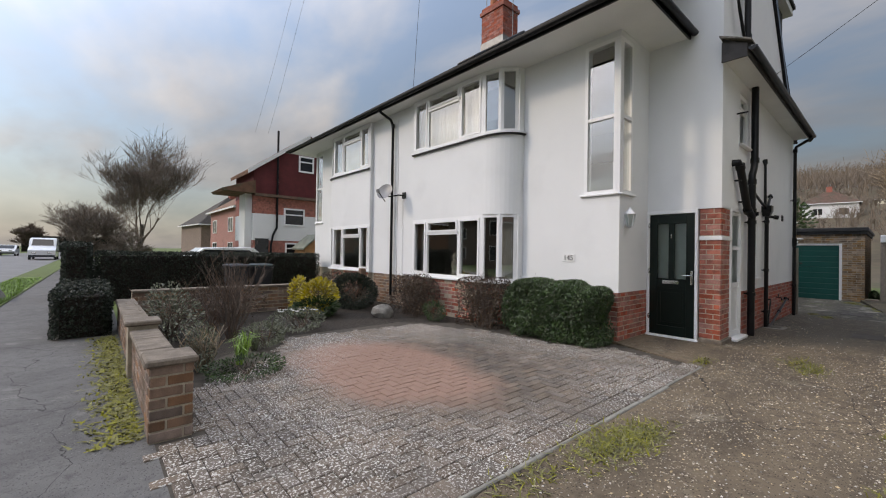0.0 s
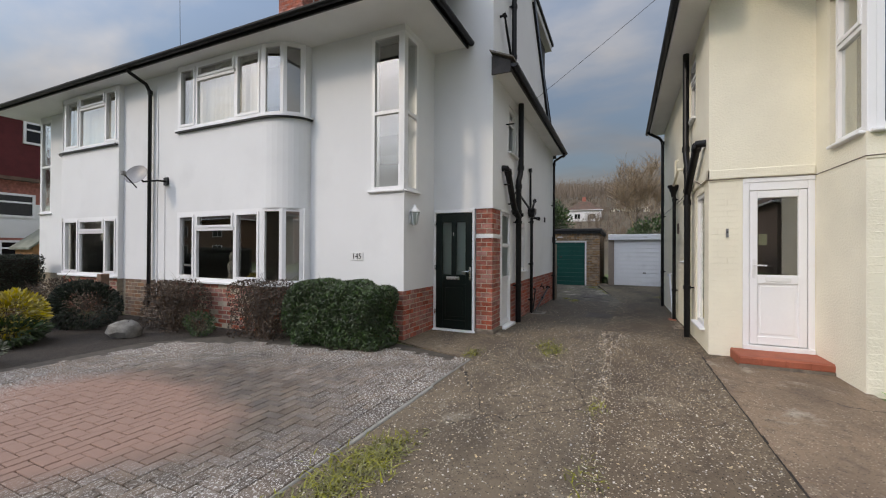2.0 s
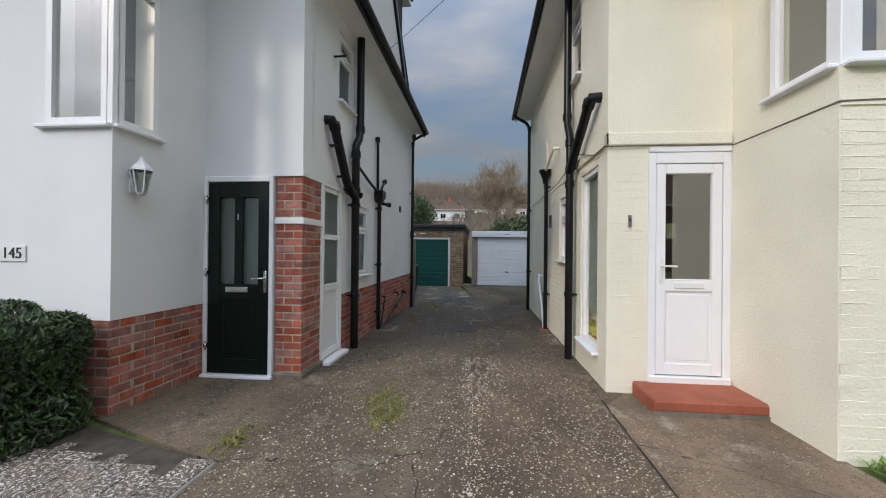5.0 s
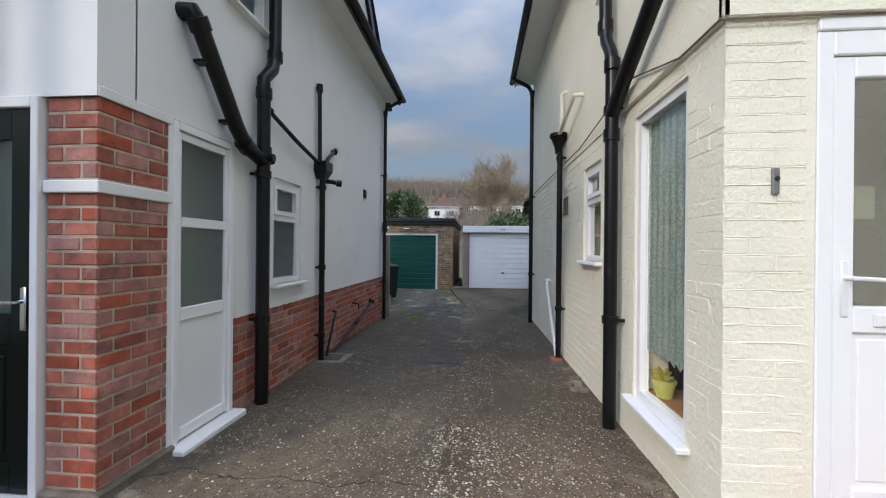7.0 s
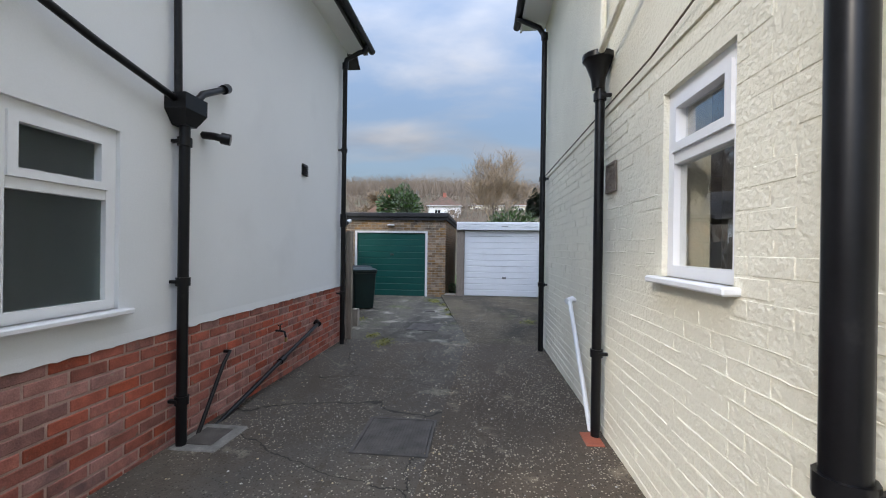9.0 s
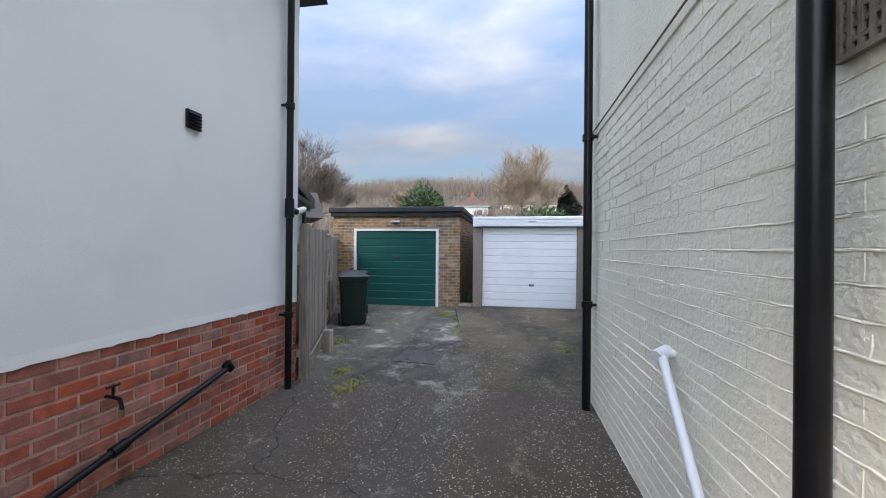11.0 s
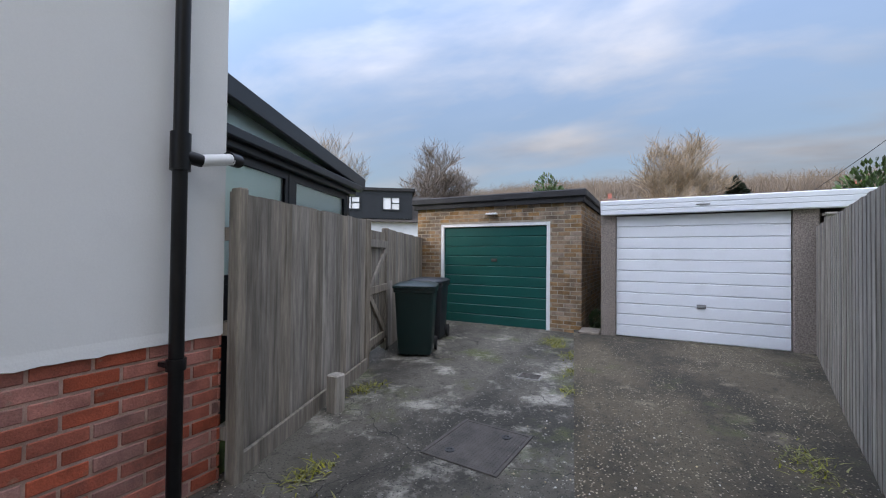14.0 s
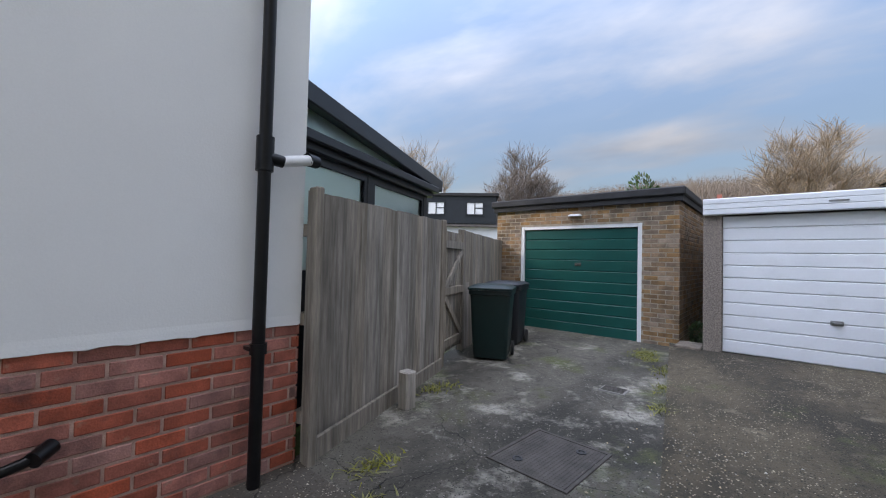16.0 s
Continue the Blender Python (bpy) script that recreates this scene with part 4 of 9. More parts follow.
g.add([(ox, oy, EAVE + 0.08), (ox, ly, EAVE + 0.08), (ridge, hipy, rz), (ridge, SY, rz), (DX, oy, EAVE + 0.08 + (DX - ox) * pitch), (DX, SY, EAVE + 0.08 + (DX - ox) * pitch),
       (14.6, ly, EAVE - 0.5), (14.6, SY, EAVE - 0.5), (ox + 0.0, oy, EAVE + 0.02), (ox, ly, EAVE + 0.02)],
      [(0, 1, 2, 3, 4), (1, 6, 2), (2, 6, 7, 3), (4, 3, 5)])
roof = part("roof", g, M["roof"], house, "dark weathered tiled hipped roof")
# tile courses on the front slope
g = Geo()
nrow = 26
for k in range(nrow):
    t = k / nrow
    x, z = ox - 0.03 + (ridge - ox) * t, EAVE + 0.085 + (ridge - ox) * t * pitch
    ya = oy if x < DX else SY
    yb = ly - (ridge - ox) * t
    g.add([(x, ya, z), (x, yb, z), (x + 0.24, yb - 0.2, z + 0.24 * pitch - 0.015), (x + 0.24, ya, z + 0.24 * pitch - 0.015), (x, ya, z + 0.025), (x, yb, z + 0.025)],
          [(4, 5, 2, 3), (0, 1, 5, 4)])
part("tile_course", g, M["roof"], roof)
g = Geo()
g.box(ox + 0.02, FX + 0.3, oy + 0.02, ly - 0.02, EAVE, EAVE + 0.03)
g.box(FX + 0.3, DX, oy + 0.02, 3.05, EAVE, EAVE + 0.03)
part("soffit", g, M["soffit"], house, "white painted soffit")
g = Geo()
g.box(ox - 0.01, ox + 0.02, oy, ly, EAVE - 0.03, EAVE + 0.1)
g.box(ox, DX - 0.002, oy - 0.01, oy + 0.02, EAVE - 0.03, EAVE + 0.1)
part("fascia", g, M["black_plastic"], house)


def gutter(pts, parent, r=0.058):
    """A half-round gutter along a line."""
    g = Geo()
    pts = [Vector(p) for p in pts]
    for a, b in zip(pts, pts[1:]):
        d = (b - a).normalized()
        n = Vector((d.y, -d.x, 0))
        vs, fs = [], []
        K = 8
        for p in (a - d * 0.02, b + d * 0.02):
            for rr in (r, r - 0.006):
                for k in range(K + 1):
                    an = math.pi * k / K
                    vs.append(p + n * (rr * math.cos(an)) - UP * (rr * math.sin(an)))
        m = K + 1
        for k in range(K):
            fs.append((k, k + 1, 2 * m + k + 1, 2 * m + k))
            fs.append((m + k, 3 * m + k, 3 * m + k + 1, m + k + 1))
        for o in (0, 2 * m):
            fs.append(tuple(o + k for k in range(m)))
        for k in (0, K):
            fs.append((k, m + k, 3 * m + k, 2 * m + k))
        g.add(vs, fs)
    return part("gutter", g, M["black_plastic"], parent, "black half-round gutter")


gutter([(ox - 0.065, ly, EAVE + 0.05), (ox - 0.065, oy - 0.06, EAVE + 0.06)], house)
gutter([(ox - 0.065, oy - 0.065, EAVE + 0.06), (DX - 0.02, oy - 0.065, EAVE + 0.06)], house)
# lower pent eave along the side
SE = 4.56
g = Geo()
g.box(DX - 0.06, RX + 0.05, 1.58, SY, SE, SE + 0.03)
part("soffit", g, M["soffit"], house)
g = Geo()
g.prism([(1.56, SE - 0.03), (1.56, SE + 0.12), (SY, SE + 0.3), (SY, SE + 0.27), (1.585, SE + 0.09), (1.585, SE - 0.03)], 0, DX - 0.08, RX + 0.05)
g.prism([(1.56, SE - 0.08), (1.56, SE + 0.12), (SY, SE + 0.24), (SY, SE - 0.08)], 0, DX - 0.1, DX - 0.07)
part("pent_roof", g, M["slate"], house, "narrow tiled pent eave with a broken end")
g = Geo()
g.prism([(1.5, SE + 0.13), (SY + 0.02, SE + 0.31), (SY + 0.02, SE + 0.335), (1.5, SE + 0.155)], 0, DX - 0.16, DX + 0.1)
part("eave_tile", g, M["fence"], house)
gutter([(DX - 0.06, 1.5, SE + 0.06), (RX + 0.05, 1.5, SE + 0.04)], house)
# verge of the gable and the slate-hung dormer behind it
g = Geo()
g.prism([(10.0, 8.2), (10.14, 8.33), (13.5, 4.7), (13.38, 4.62)], 1, SY - 0.06, SY + 0.1)
g.prism([(DX + 0.1, 6.33), (DX + 0.1, 6.43), (10.1, 8.33), (10.14, 8.2)], 1, SY - 0.06, SY + 0.1)
part("verge_board", g, M["black_plastic"], house)
dorm = Geo()
dorm.box(10.9, 13.0, SY + 0.12, PY - 0.4, 4.9, 7.62)
part("dormer", dorm, M["slate"], house, "slate-hung rear dormer")
g = Geo()
g.box(10.5, 13.25, SY - 0.05, PY - 0.3, 7.62, 7.82, 0.01)
part("dormer_fascia", g, M["paint_white"], house)
g = Geo()
g.box(10.45, 13.3, SY - 0.1, PY - 0.25, 7.78, 7.87, 0.01)
part("dormer_roof", g, M["felt"], house)
# party chimney
g = Geo()
g.box(9.75, 10.5, 8.55, 9.5, 7.6, 9.75)
g.box(9.70, 10.55, 8.5, 9.55, 9.5, 9.62)
chim = part("chimney", g, M["brick"], house, "red brick chimney stack with clay pots")
for yy in (8.78, 9.27):
    g = Geo()
    g.lathe([(0.15, 9.7), (0.13, 9.75), (0.12, 10.2), (0.15, 10.22), (0.15, 10.3), (0.11, 10.31)], 10.1, yy, 14)
    part("chimney_pot", g, M["terracotta"], chim, smooth=True)
g = Geo()
g.box(9.73, 10.52, 8.53, 9.52, 7.55, 8.55)
part("lead_flashing", g, M["grey_metal"], chim)

# ---- the cream house ----
CY = -1.28     # its side wall
CX, CB = 7.36, 6.19
cream = thing("house", (10.5, -5, 0), "cream painted brick and render house with a box bay", "house")
g = Geo()
wall_panel(g, (CX, CY - 1.17, 0), Y, -X, 1.17, 5.6, 0.25, [(0.008, 0.777, 0.14, 2.46)])
wall_panel(g, (CX + 0.25, CY, -0.3), X, Y, 14.0 - CX - 0.25, 5.4, 0.25, [(7.69 - CX - 0.25, 8.43 - CX - 0.25, 0.63, 2.66), (9.24 - CX - 0.25, 9.86 - CX - 0.25, 1.58, 2.56), (8.5 - CX - 0.25, 9.2 - CX - 0.25, 4.02, 5.1)])
wall_panel(g, (CB + 0.25, CY - 1.17, -0.1), X, Y, CX - CB - 0.25, 5.7, 0.25, [(0.0, 0.55, 2.8, 4.6)])
wall_panel(g, (CB, -8.5, -0.1), Y, -X, 8.5 + CY - 1.17, 5.7, 0.25, [(4.55, 8.5 + CY - 1.17 + 0.001, 2.8, 4.6)] )
g.box(13.75, 14.0, -9, CY - 0.25, -0.3, 5.1)
g.box(CB, 14.0, -9, -8.75, -0.3, 5.1)
part("wall", g, M["cream"], cream, "cream painted render over brick", weld=True)
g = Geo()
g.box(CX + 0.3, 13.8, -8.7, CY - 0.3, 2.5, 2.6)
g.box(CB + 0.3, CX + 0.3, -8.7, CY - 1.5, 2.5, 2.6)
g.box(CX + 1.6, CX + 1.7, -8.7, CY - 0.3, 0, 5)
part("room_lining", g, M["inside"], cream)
g = Geo()
g.add([(6.85, -0.83, 5.0), (14.2, -0.83, 5.0), (14.2, -9, 5.0), (5.6, -9, 5.0), (5.6, -2.0, 5.9), (6.85, -2.0, 5.9), (10.5, -4.5, 8.4), (10.5, -9, 8.4)],
      [(0, 1, 6, 5), (1, 2, 7, 6), (5, 6, 7, 3, 4)])
part("roof", g, M["roof"], cream, "dark tiled roof")
g = Geo()
g.box(6.9, 14.12, -0.9, CY, 4.93, 4.96)
g.box(5.7, CX, -8.9, CY, 5.5, 5.55)
part("soffit", g, M["soffit"], cream)
g = Geo()
g.box(6.9, 14.12, -0.92, -0.89, 4.9, 5.06)
g.prism([(-0.88, 4.9), (-0.88, 5.08), (CY, 5.4), (CY, 5.0), (-1.15, 4.9)], 0, 6.84, 6.9)
part("fascia", g, M["paint_white"], cream)
gutter([(6.9, -0.84, 5.02), (14.12, -0.84, 5.0)], cream)

# ---- garages ----
gg = thing("garage", (22.4, 2.5, -0.09), "brown brick garage with a green up-and-over door", "garage")
GX, GZ = 19.83, -0.11
g = Geo()
wall_panel(g, (GX + 0.012, 0.772, GZ), Y, -X, 3.45, 2.38, 0.2, [(1.33 - 0.772, 3.64 - 0.772, -0.01, 2.05)])
g.box(GX + 0.212, 25.0, 0.772, 0.97, GZ, 2.27)
g.box(GX + 0.212, 25.0, 4.02, 4.222, GZ, 2.27)
g.box(24.8, 25.0, 0.97, 4.02, GZ, 2.27)
gwall = part("wall", g, M["mortar_dark"], gg, "brown stock brick")
g = Geo()
g.box(GX - 0.1, 25.1, 0.68, 4.32, 2.36, 2.5, 0.02)
g.box(GX - 0.06, 25.05, 0.72, 4.27, 2.27, 2.37)
part("flat_roof", g, M["felt"], gg, "black felt flat roof with a deep trim")
wg = thing("garage", (22.2, -1.0, 0), "white pebble-panel garage with a white ribbed door", "garage")
WX, WZ = 19.46, 0.0
for y0 in (0.172, -2.33):
    g = Geo()
    g.box(WX - 0.04, WX + 0.15, y0 + (0.0 if y0 > 0 else 0.0), y0 + 0.28 if y0 < 0 else 0.40, WZ - 0.1, 2.02, 0.012)
    part("concrete_post", g, M["pebbledash"], wg, "pebble aggregate concrete post")
g = Geo()
g.box(WX - 0.1, WX - 0.06, -2.9, 0.40, 1.96, 2.2, 0.006)
for k in range(3):
    g.box(WX - 0.115, WX - 0.1, -2.9, 0.40, 1.97 + k * 0.076, 2.04 + k * 0.076, 0.005)
part("fascia", g, M["garage_white"], wg, "white ribbed fascia")
g = Geo()
g.box(WX - 0.06, 24.8, -2.9, 0.42, 2.14, 2.2)
part("flat_roof", g, M["pebbledash"], wg)
g = Geo()
g.box(WX + 0.15, 24.6, 0.27, 0.37, WZ - 0.1, 2.14)
g.box(WX + 0.15, 24.6, -2.75, -2.65, WZ - 0.1, 2.14)
g.box(24.5, 24.6, -2.65, 0.27, WZ - 0.1, 2.14)
part("wall", g, M["pebbledash"], wg)


def garage_door(parent, x, y0, y1, z0, z1, rows, material, handle_y, handle_z, label):
    g = Geo()
    g.box(x + 0.03, x + 0.05, y0, y1, z0, z1)
    d = part("garage_door", g, material, parent, label)
    h = (z1 - z0) / rows
    for k in range(rows):
        g = Geo()
        za, zb = z0 + k * h, z0 + (k + 1) * h
        g.prism([(x + 0.03, za), (x + 0.02, za), (x + 0.006, za + 0.006), (x, za + 0.014), (x, zb - 0.012), (x + 0.006, zb - 0.005), (x + 0.02, zb), (x + 0.03, zb)], 1, y0 + 0.004, y1 - 0.004)
        part("panel", g, material, d)
    g = Geo()
    g.box(x - 0.012, x + 0.004, handle_y - 0.06, handle_y + 0.06, handle_z - 0.03, handle_z + 0.03, 0.006)
    g.box(x - 0.04, x - 0.012, handle_y - 0.045, handle_y + 0.045, handle_z - 0.012, handle_z + 0.012, 0.005)
    part("handle", g, M["grey_metal"] if material is M["garage_white"] else M["iron"], d, "metal t-handle")
    return d


garage_door(gg, GX + 0.06, 1.41, 3.57, -0.1, 1.87, 10, M["green_door"], 2.45, 1.2, "dark green horizontally ribbed steel door")
g = Geo()
g.box(GX + 0.02, GX + 0.1, 3.57, 3.64, GZ, 1.94, 0.006)
g.box(GX + 0.02, GX + 0.1, 1.33, 1.40, GZ, 1.94, 0.006)
g.box(GX + 0.02, GX + 0.1, 1.40, 3.57, 1.875, 1.94, 0.006)
part("door_frame", g, M["paint_white"], gg, "white painted timber frame")
garage_door(wg, WX + 0.0, -2.04, 0.168, 0.02, 1.95, 11, M["garage_white"], -1.0, 0.56, "white horizontally ribbed steel door")


# ---- fences ----
def fence_line(a, b, z0, z1, name, label, board=0.145, gap=0.008, thick=0.02, seed=1, slope=0.0):
    """A close-board fence from a to b: overlapping feather-edge boards on rails."""
    a, b = Vector((*a, 0)), Vector((*b, 0))
    u = (b - a).normalized()
    n = Vector((u.y, -u.x, 0))
    L = (b - a).length
    f = thing(name, ((a.x + b.x) / 2, (a.y + b.y) / 2, z0), label, "fence")
    rnd = random.Random(seed)
    k = 0.0
    while k < L - 0.03:
        w = min(board * rnd.uniform(0.93, 1.05), L - k)
        zt = z1 + slope * k / L + rnd.uniform(-0.005, 0.005)
        g = Geo()
        p = a + u * k
        vs = []
        zb = z0 + rnd.uniform(0, 0.02)
        for z in (zb, zt):
            vs += [p + UP * z, p + u * (w - 0.004) + UP * z, p + u * (w - 0.004) + n * 0.020 + UP * z, p + n * 0.015 + UP * z]
        g.add(vs, [(0, 1, 2, 3), (4, 7, 6, 5), (0, 4, 5, 1), (1, 5, 6, 2), (2, 6, 7, 3), (3, 7, 4, 0)])
        part("board", g, M["fence"], f)
        k += w
    for z in (0.14 * (z1 - z0), 0.5 * (z1 - z0), 0.83 * (z1 - z0)):
        g = Geo()
        g.obox(a + UP * (z0 + z) - n * 0.06, u, n, L, 0.058, 0.08)
        part("rail", g, M["fence"], f)
    return f


fence_line((13.90, 1.87), (16.28, 2.74), -0.085, 1.66, "fence", "tall weathered grey close-board fence panel", seed=3, slope=0.05)
fence_line((17.05, 3.03), (19.85, 4.12), -0.1, 1.66, "fence", "weathered grey board fence beside the brick garage", seed=5)
fence_line((19.42, -2.30), (14.15, -1.30), -0.07, 1.72, "fence", "tall weathered grey close-board boundary fence", seed=7)

# ---- doors of the white house ----
g = Geo()
DZ = 0.02
for y0, y1 in ((2.215, 2.26), (2.975, 3.018)):
    g.box(DX - 0.02, DX + 0.06, y0, y1, DZ, 2.2, 0.005)
g.box(DX - 0.02, DX + 0.06, 2.26, 2.975, 2.14, 2.2, 0.005)
g.box(DX - 0.07, DX + 0.06, 2.2, 3.018, -0.02, 0.035, 0.008)
fdoor = part("front_door", g, M["upvc"], house, "dark green front door in a white frame")
g = Geo()
ds = DX + 0.0
# stiles, rails and the lower panel
Wd = (2.262, 2.973)
g.box(ds, ds + 0.045, Wd[0], Wd[0] + 0.13, 0.04, 2.135, 0.004)
g.box(ds, ds + 0.045, Wd[1] - 0.13, Wd[1], 0.04, 2.135, 0.004)
g.box(ds, ds + 0.045, Wd[0] + 0.13, Wd[1] - 0.13, 1.97, 2.135, 0.004)
g.box(ds, ds + 0.045, Wd[0] + 0.13, Wd[1] - 0.13, 0.85, 1.02, 0.004)
g.box(ds, ds + 0.045, 2.57, 2.665, 1.02, 1.97, 0.004)
g.box(ds, ds + 0.045, Wd[0] + 0.13, Wd[1] - 0.13, 0.04, 0.2, 0.004)
g.box(ds + 0.015, ds + 0.04, Wd[0] + 0.13, Wd[1] - 0.13, 0.2, 0.85)
g.box(ds + 0.005, ds + 0.02, Wd[0] + 0.18, Wd[1] - 0.18, 0.26, 0.79, 0.008)
leaf = part("door_leaf", g, M["door_black"], fdoor, "dark green moulded door leaf")
for y0, y1 in ((2.392, 2.57), (2.665, 2.843)):
    g = Geo()
    g.box(ds + 0.018, ds + 0.024, y0, y1, 1.02, 1.97)
    part("pane", g, M["frosted"], fdoor).visible_shadow = False
g = Geo()
g.box(ds - 0.018, ds + 0.002, 2.5, 2.76, 0.93, 0.99, 0.008)
g.box(ds - 0.028, ds - 0.016, 2.52, 2.74, 0.945, 0.975, 0.006)
part("letterbox", g, M["chrome"], fdoor, "chrome letterbox")
g = Geo()
g.box(ds - 0.012, ds + 0.002, 2.29, 2.325, 0.93, 1.17, 0.006)
g.tube([(ds - 0.01, 2.307, 1.09), (ds - 0.05, 2.307, 1.09), (ds - 0.055, 2.33, 1.09), (ds - 0.055, 2.43, 1.088)], 0.010, 8)
part("door_handle", g, M["chrome"], fdoor, "chrome lever handle", smooth=True)
for z in (0.32, 1.12, 1.92):
    g = Geo()
    g.box(DX - 0.05, DX - 0.015, 2.955, 2.99, z, z + 0.05, 0.006)
    g.tube([(DX - 0.035, 2.972, z - 0.02), (DX - 0.035, 2.972, z + 0.07)], 0.011, 8)
    part("hinge", g, M["chrome"], fdoor, smooth=True)
g = Geo()
g.box(ds - 0.012, ds + 0.0, 2.61, 2.63, 1.72, 1.79, 0.004)
part("door_knocker", g, M["chrome"], fdoor)

sx0, sx1 = 7.885, 8.545
g = Geo()
s0 = SY + 0.02
for a, b in ((sx0, sx0 + 0.05), (sx1 - 0.05, sx1)):
    g.box(a, b, s0 - 0.03, s0 + 0.05, 0.04, 2.245, 0.005)
g.box(sx0 + 0.05, sx1 - 0.05, s0 - 0.03, s0 + 0.05, 2.19, 2.245, 0.005)
g.box(sx0 - 0.02, sx1 + 0.04, s0 - 0.13, s0 + 0.05, -0.02, 0.045, 0.01)
sdoor = part("side_door", g, M["upvc"], house, "white upvc side door with two frosted panes")
g = Geo()
for a, b in ((sx0 + 0.052, sx0 + 0.09), (sx1 - 0.09, sx1 - 0.052)):
    g.box(a, b, s0 - 0.015, s0 + 0.04, 0.06, 2.185, 0.005)
for a, b in ((2.13, 2.185), (1.53, 1.60), (0.88, 0.97), (0.06, 0.14)):
    g.box(sx0 + 0.09, sx1 - 0.09, s0 - 0.012, s0 + 0.04, a, b, 0.005)
g.box(sx0 + 0.09, sx1 - 0.09, s0 + 0.005, s0 + 0.03, 0.14, 0.88)
part("door_leaf", g, M["upvc"], sdoor)
for a, b in ((1.60, 2.13), (0.97, 1.53)):
    g = Geo()
    g.box(sx0 + 0.09, sx1 - 0.09, s0 + 0.01, s0 + 0.016, a, b)
    part("pane", g, M["frosted"], sdoor).visible_shadow = False
# pale sheets added behind the doors' frosted panes to lighten them
g = Geo()
g.box(sx0 + 0.02, sx1 + 0.03, SY + 0.2, SY + 0.24, 0.0, 2.24)
part("door_lining", g, M["curtain"], house)
g = Geo()
g.box(DX + 0.1, DX + 0.12, 2.28, 2.96, 0.9, 2.1)
part("door_lining", g, M["curtain"], house)

window(house, (9.2, SY, 1.02), X, -Y, 0.63, 1.08, [(0, 0.63, 0, 0.68, False), (0, 0.63, 0.68, 1.08, True)], glass="frosted", recess=0.03, label="small white upvc window with frosted glass")
window(house, (8.4, SY, 3.42), X, -Y, 0.60, 0.94, [(0, 0.60, 0, 0.62, False), (0, 0.60, 0.62, 0.94, True)], glass="frosted", recess=0.03, label="small white upvc landing window")
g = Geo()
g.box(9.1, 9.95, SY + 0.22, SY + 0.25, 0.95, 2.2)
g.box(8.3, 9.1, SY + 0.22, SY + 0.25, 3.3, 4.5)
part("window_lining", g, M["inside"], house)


# ---- pipes ----
def clip_ring(g, x, y, z, r, wall_y):
    g.tube([(x, y, z - 0.03), (x, y, z + 0.03)], r + 0.012, 12)
    a, b = sorted((y, wall_y))
    g.box(x - 0.05, x - 0.02, a, b, z - 0.012, z + 0.012, 0.003)


def pipe(parent, pts, r, label, clips=(), wall_y=None, name="pipe", collars=(), material=None):
    g = Geo()
    g.tube(pts, r, 14)
    for k in collars:
        p, d = Vector(pts[k]), (Vector(pts[min(k + 1, len(pts) - 1)]) - Vector(pts[max(k - 1, 0)])).normalized()
        g.tube([p - d * 0.045, p + d * 0.045], r + 0.012, 14)
    p = part(name, g, material or M["black_plastic"], parent, label, smooth=True)
    for z in clips:
        c = Geo()
        x, y = pts[0][0], pts[0][1]
        clip_ring(c, x, y, z, r, wall_y)
        part("pipe_clip", c, material or M["black_plastic"], p, smooth=True)
    return p


PYL = 1.79
soil = pipe(house, [(8.83, PYL, -0.09), (8.83, PYL, 2.0), (8.83, PYL, 2.25), (8.83, PYL, 2.78), (8.82, PYL, 2.9), (8.97, PYL, 3.05), (9.02, PYL, 3.2), (9.02, PYL, 4.56)], 0.058, "black soil pipe with an offset bend", (0.75, 2.05), SY, "soil_pipe", collars=(2, 3, 6))
pipe(house, [(7.95, SY, 3.0), (7.95, PYL + 0.02, 3.0), (7.99, PYL, 2.93), (8.42, PYL, 2.36), (8.55, PYL, 2.24), (8.83, PYL, 2.16)], 0.06, "black waste branch", name="waste_branch", collars=(2, 4))
g = Geo()
g.tube([(8.83, PYL - 0.06, 2.2), (8.83, PYL - 0.1, 2.2)], 0.035, 10)
g.tube([(8.83, PYL - 0.02, 2.2), (8.91, PYL - 0.04, 2.19)], 0.04, 10)
part("rodding_cap", g, M["black_plastic"], soil, smooth=True)
for k, (x, z) in enumerate(((8.12, 2.72), (8.4, 2.38))):
    g = Geo()
    g.box(x - 0.06, x + 0.02, PYL, SY, z - 0.012, z + 0.012, 0.003)
    part("pipe_clip", g, M["black_plastic"], soil)
HX, HY = 10.27, 1.82
hop = pipe(house, [(HX, HY, -0.08), (HX, HY, 2.3)], 0.036, "black waste downpipe with a hopper head", (0.3, 1.15, 2.15), SY, "waste_pipe")
g = Geo()
g.add([(HX - 0.05, HY - 0.05, 2.26), (HX + 0.05, HY - 0.05, 2.26), (HX + 0.05, HY + 0.06, 2.26), (HX - 0.05, HY + 0.06, 2.26),
       (HX - 0.11, HY - 0.09, 2.36), (HX + 0.11, HY - 0.09, 2.36), (HX + 0.11, HY + 0.07, 2.36), (HX - 0.11, HY + 0.07, 2.36),
       (HX - 0.11, HY - 0.09, 2.47), (HX + 0.11, HY - 0.09, 2.47), (HX + 0.11, HY + 0.07, 2.47), (HX - 0.11, HY + 0.07, 2.47)],
      [(0, 3, 2, 1), (0, 1, 5, 4), (1, 2, 6, 5), (2, 3, 7, 6), (3, 0, 4, 7), (4, 5, 9, 8), (5, 6, 10, 9), (6, 7, 11, 10), (7, 4, 8, 11), (8, 9, 10, 11)])
part("hopper_head", g, M["black_plastic"], hop)
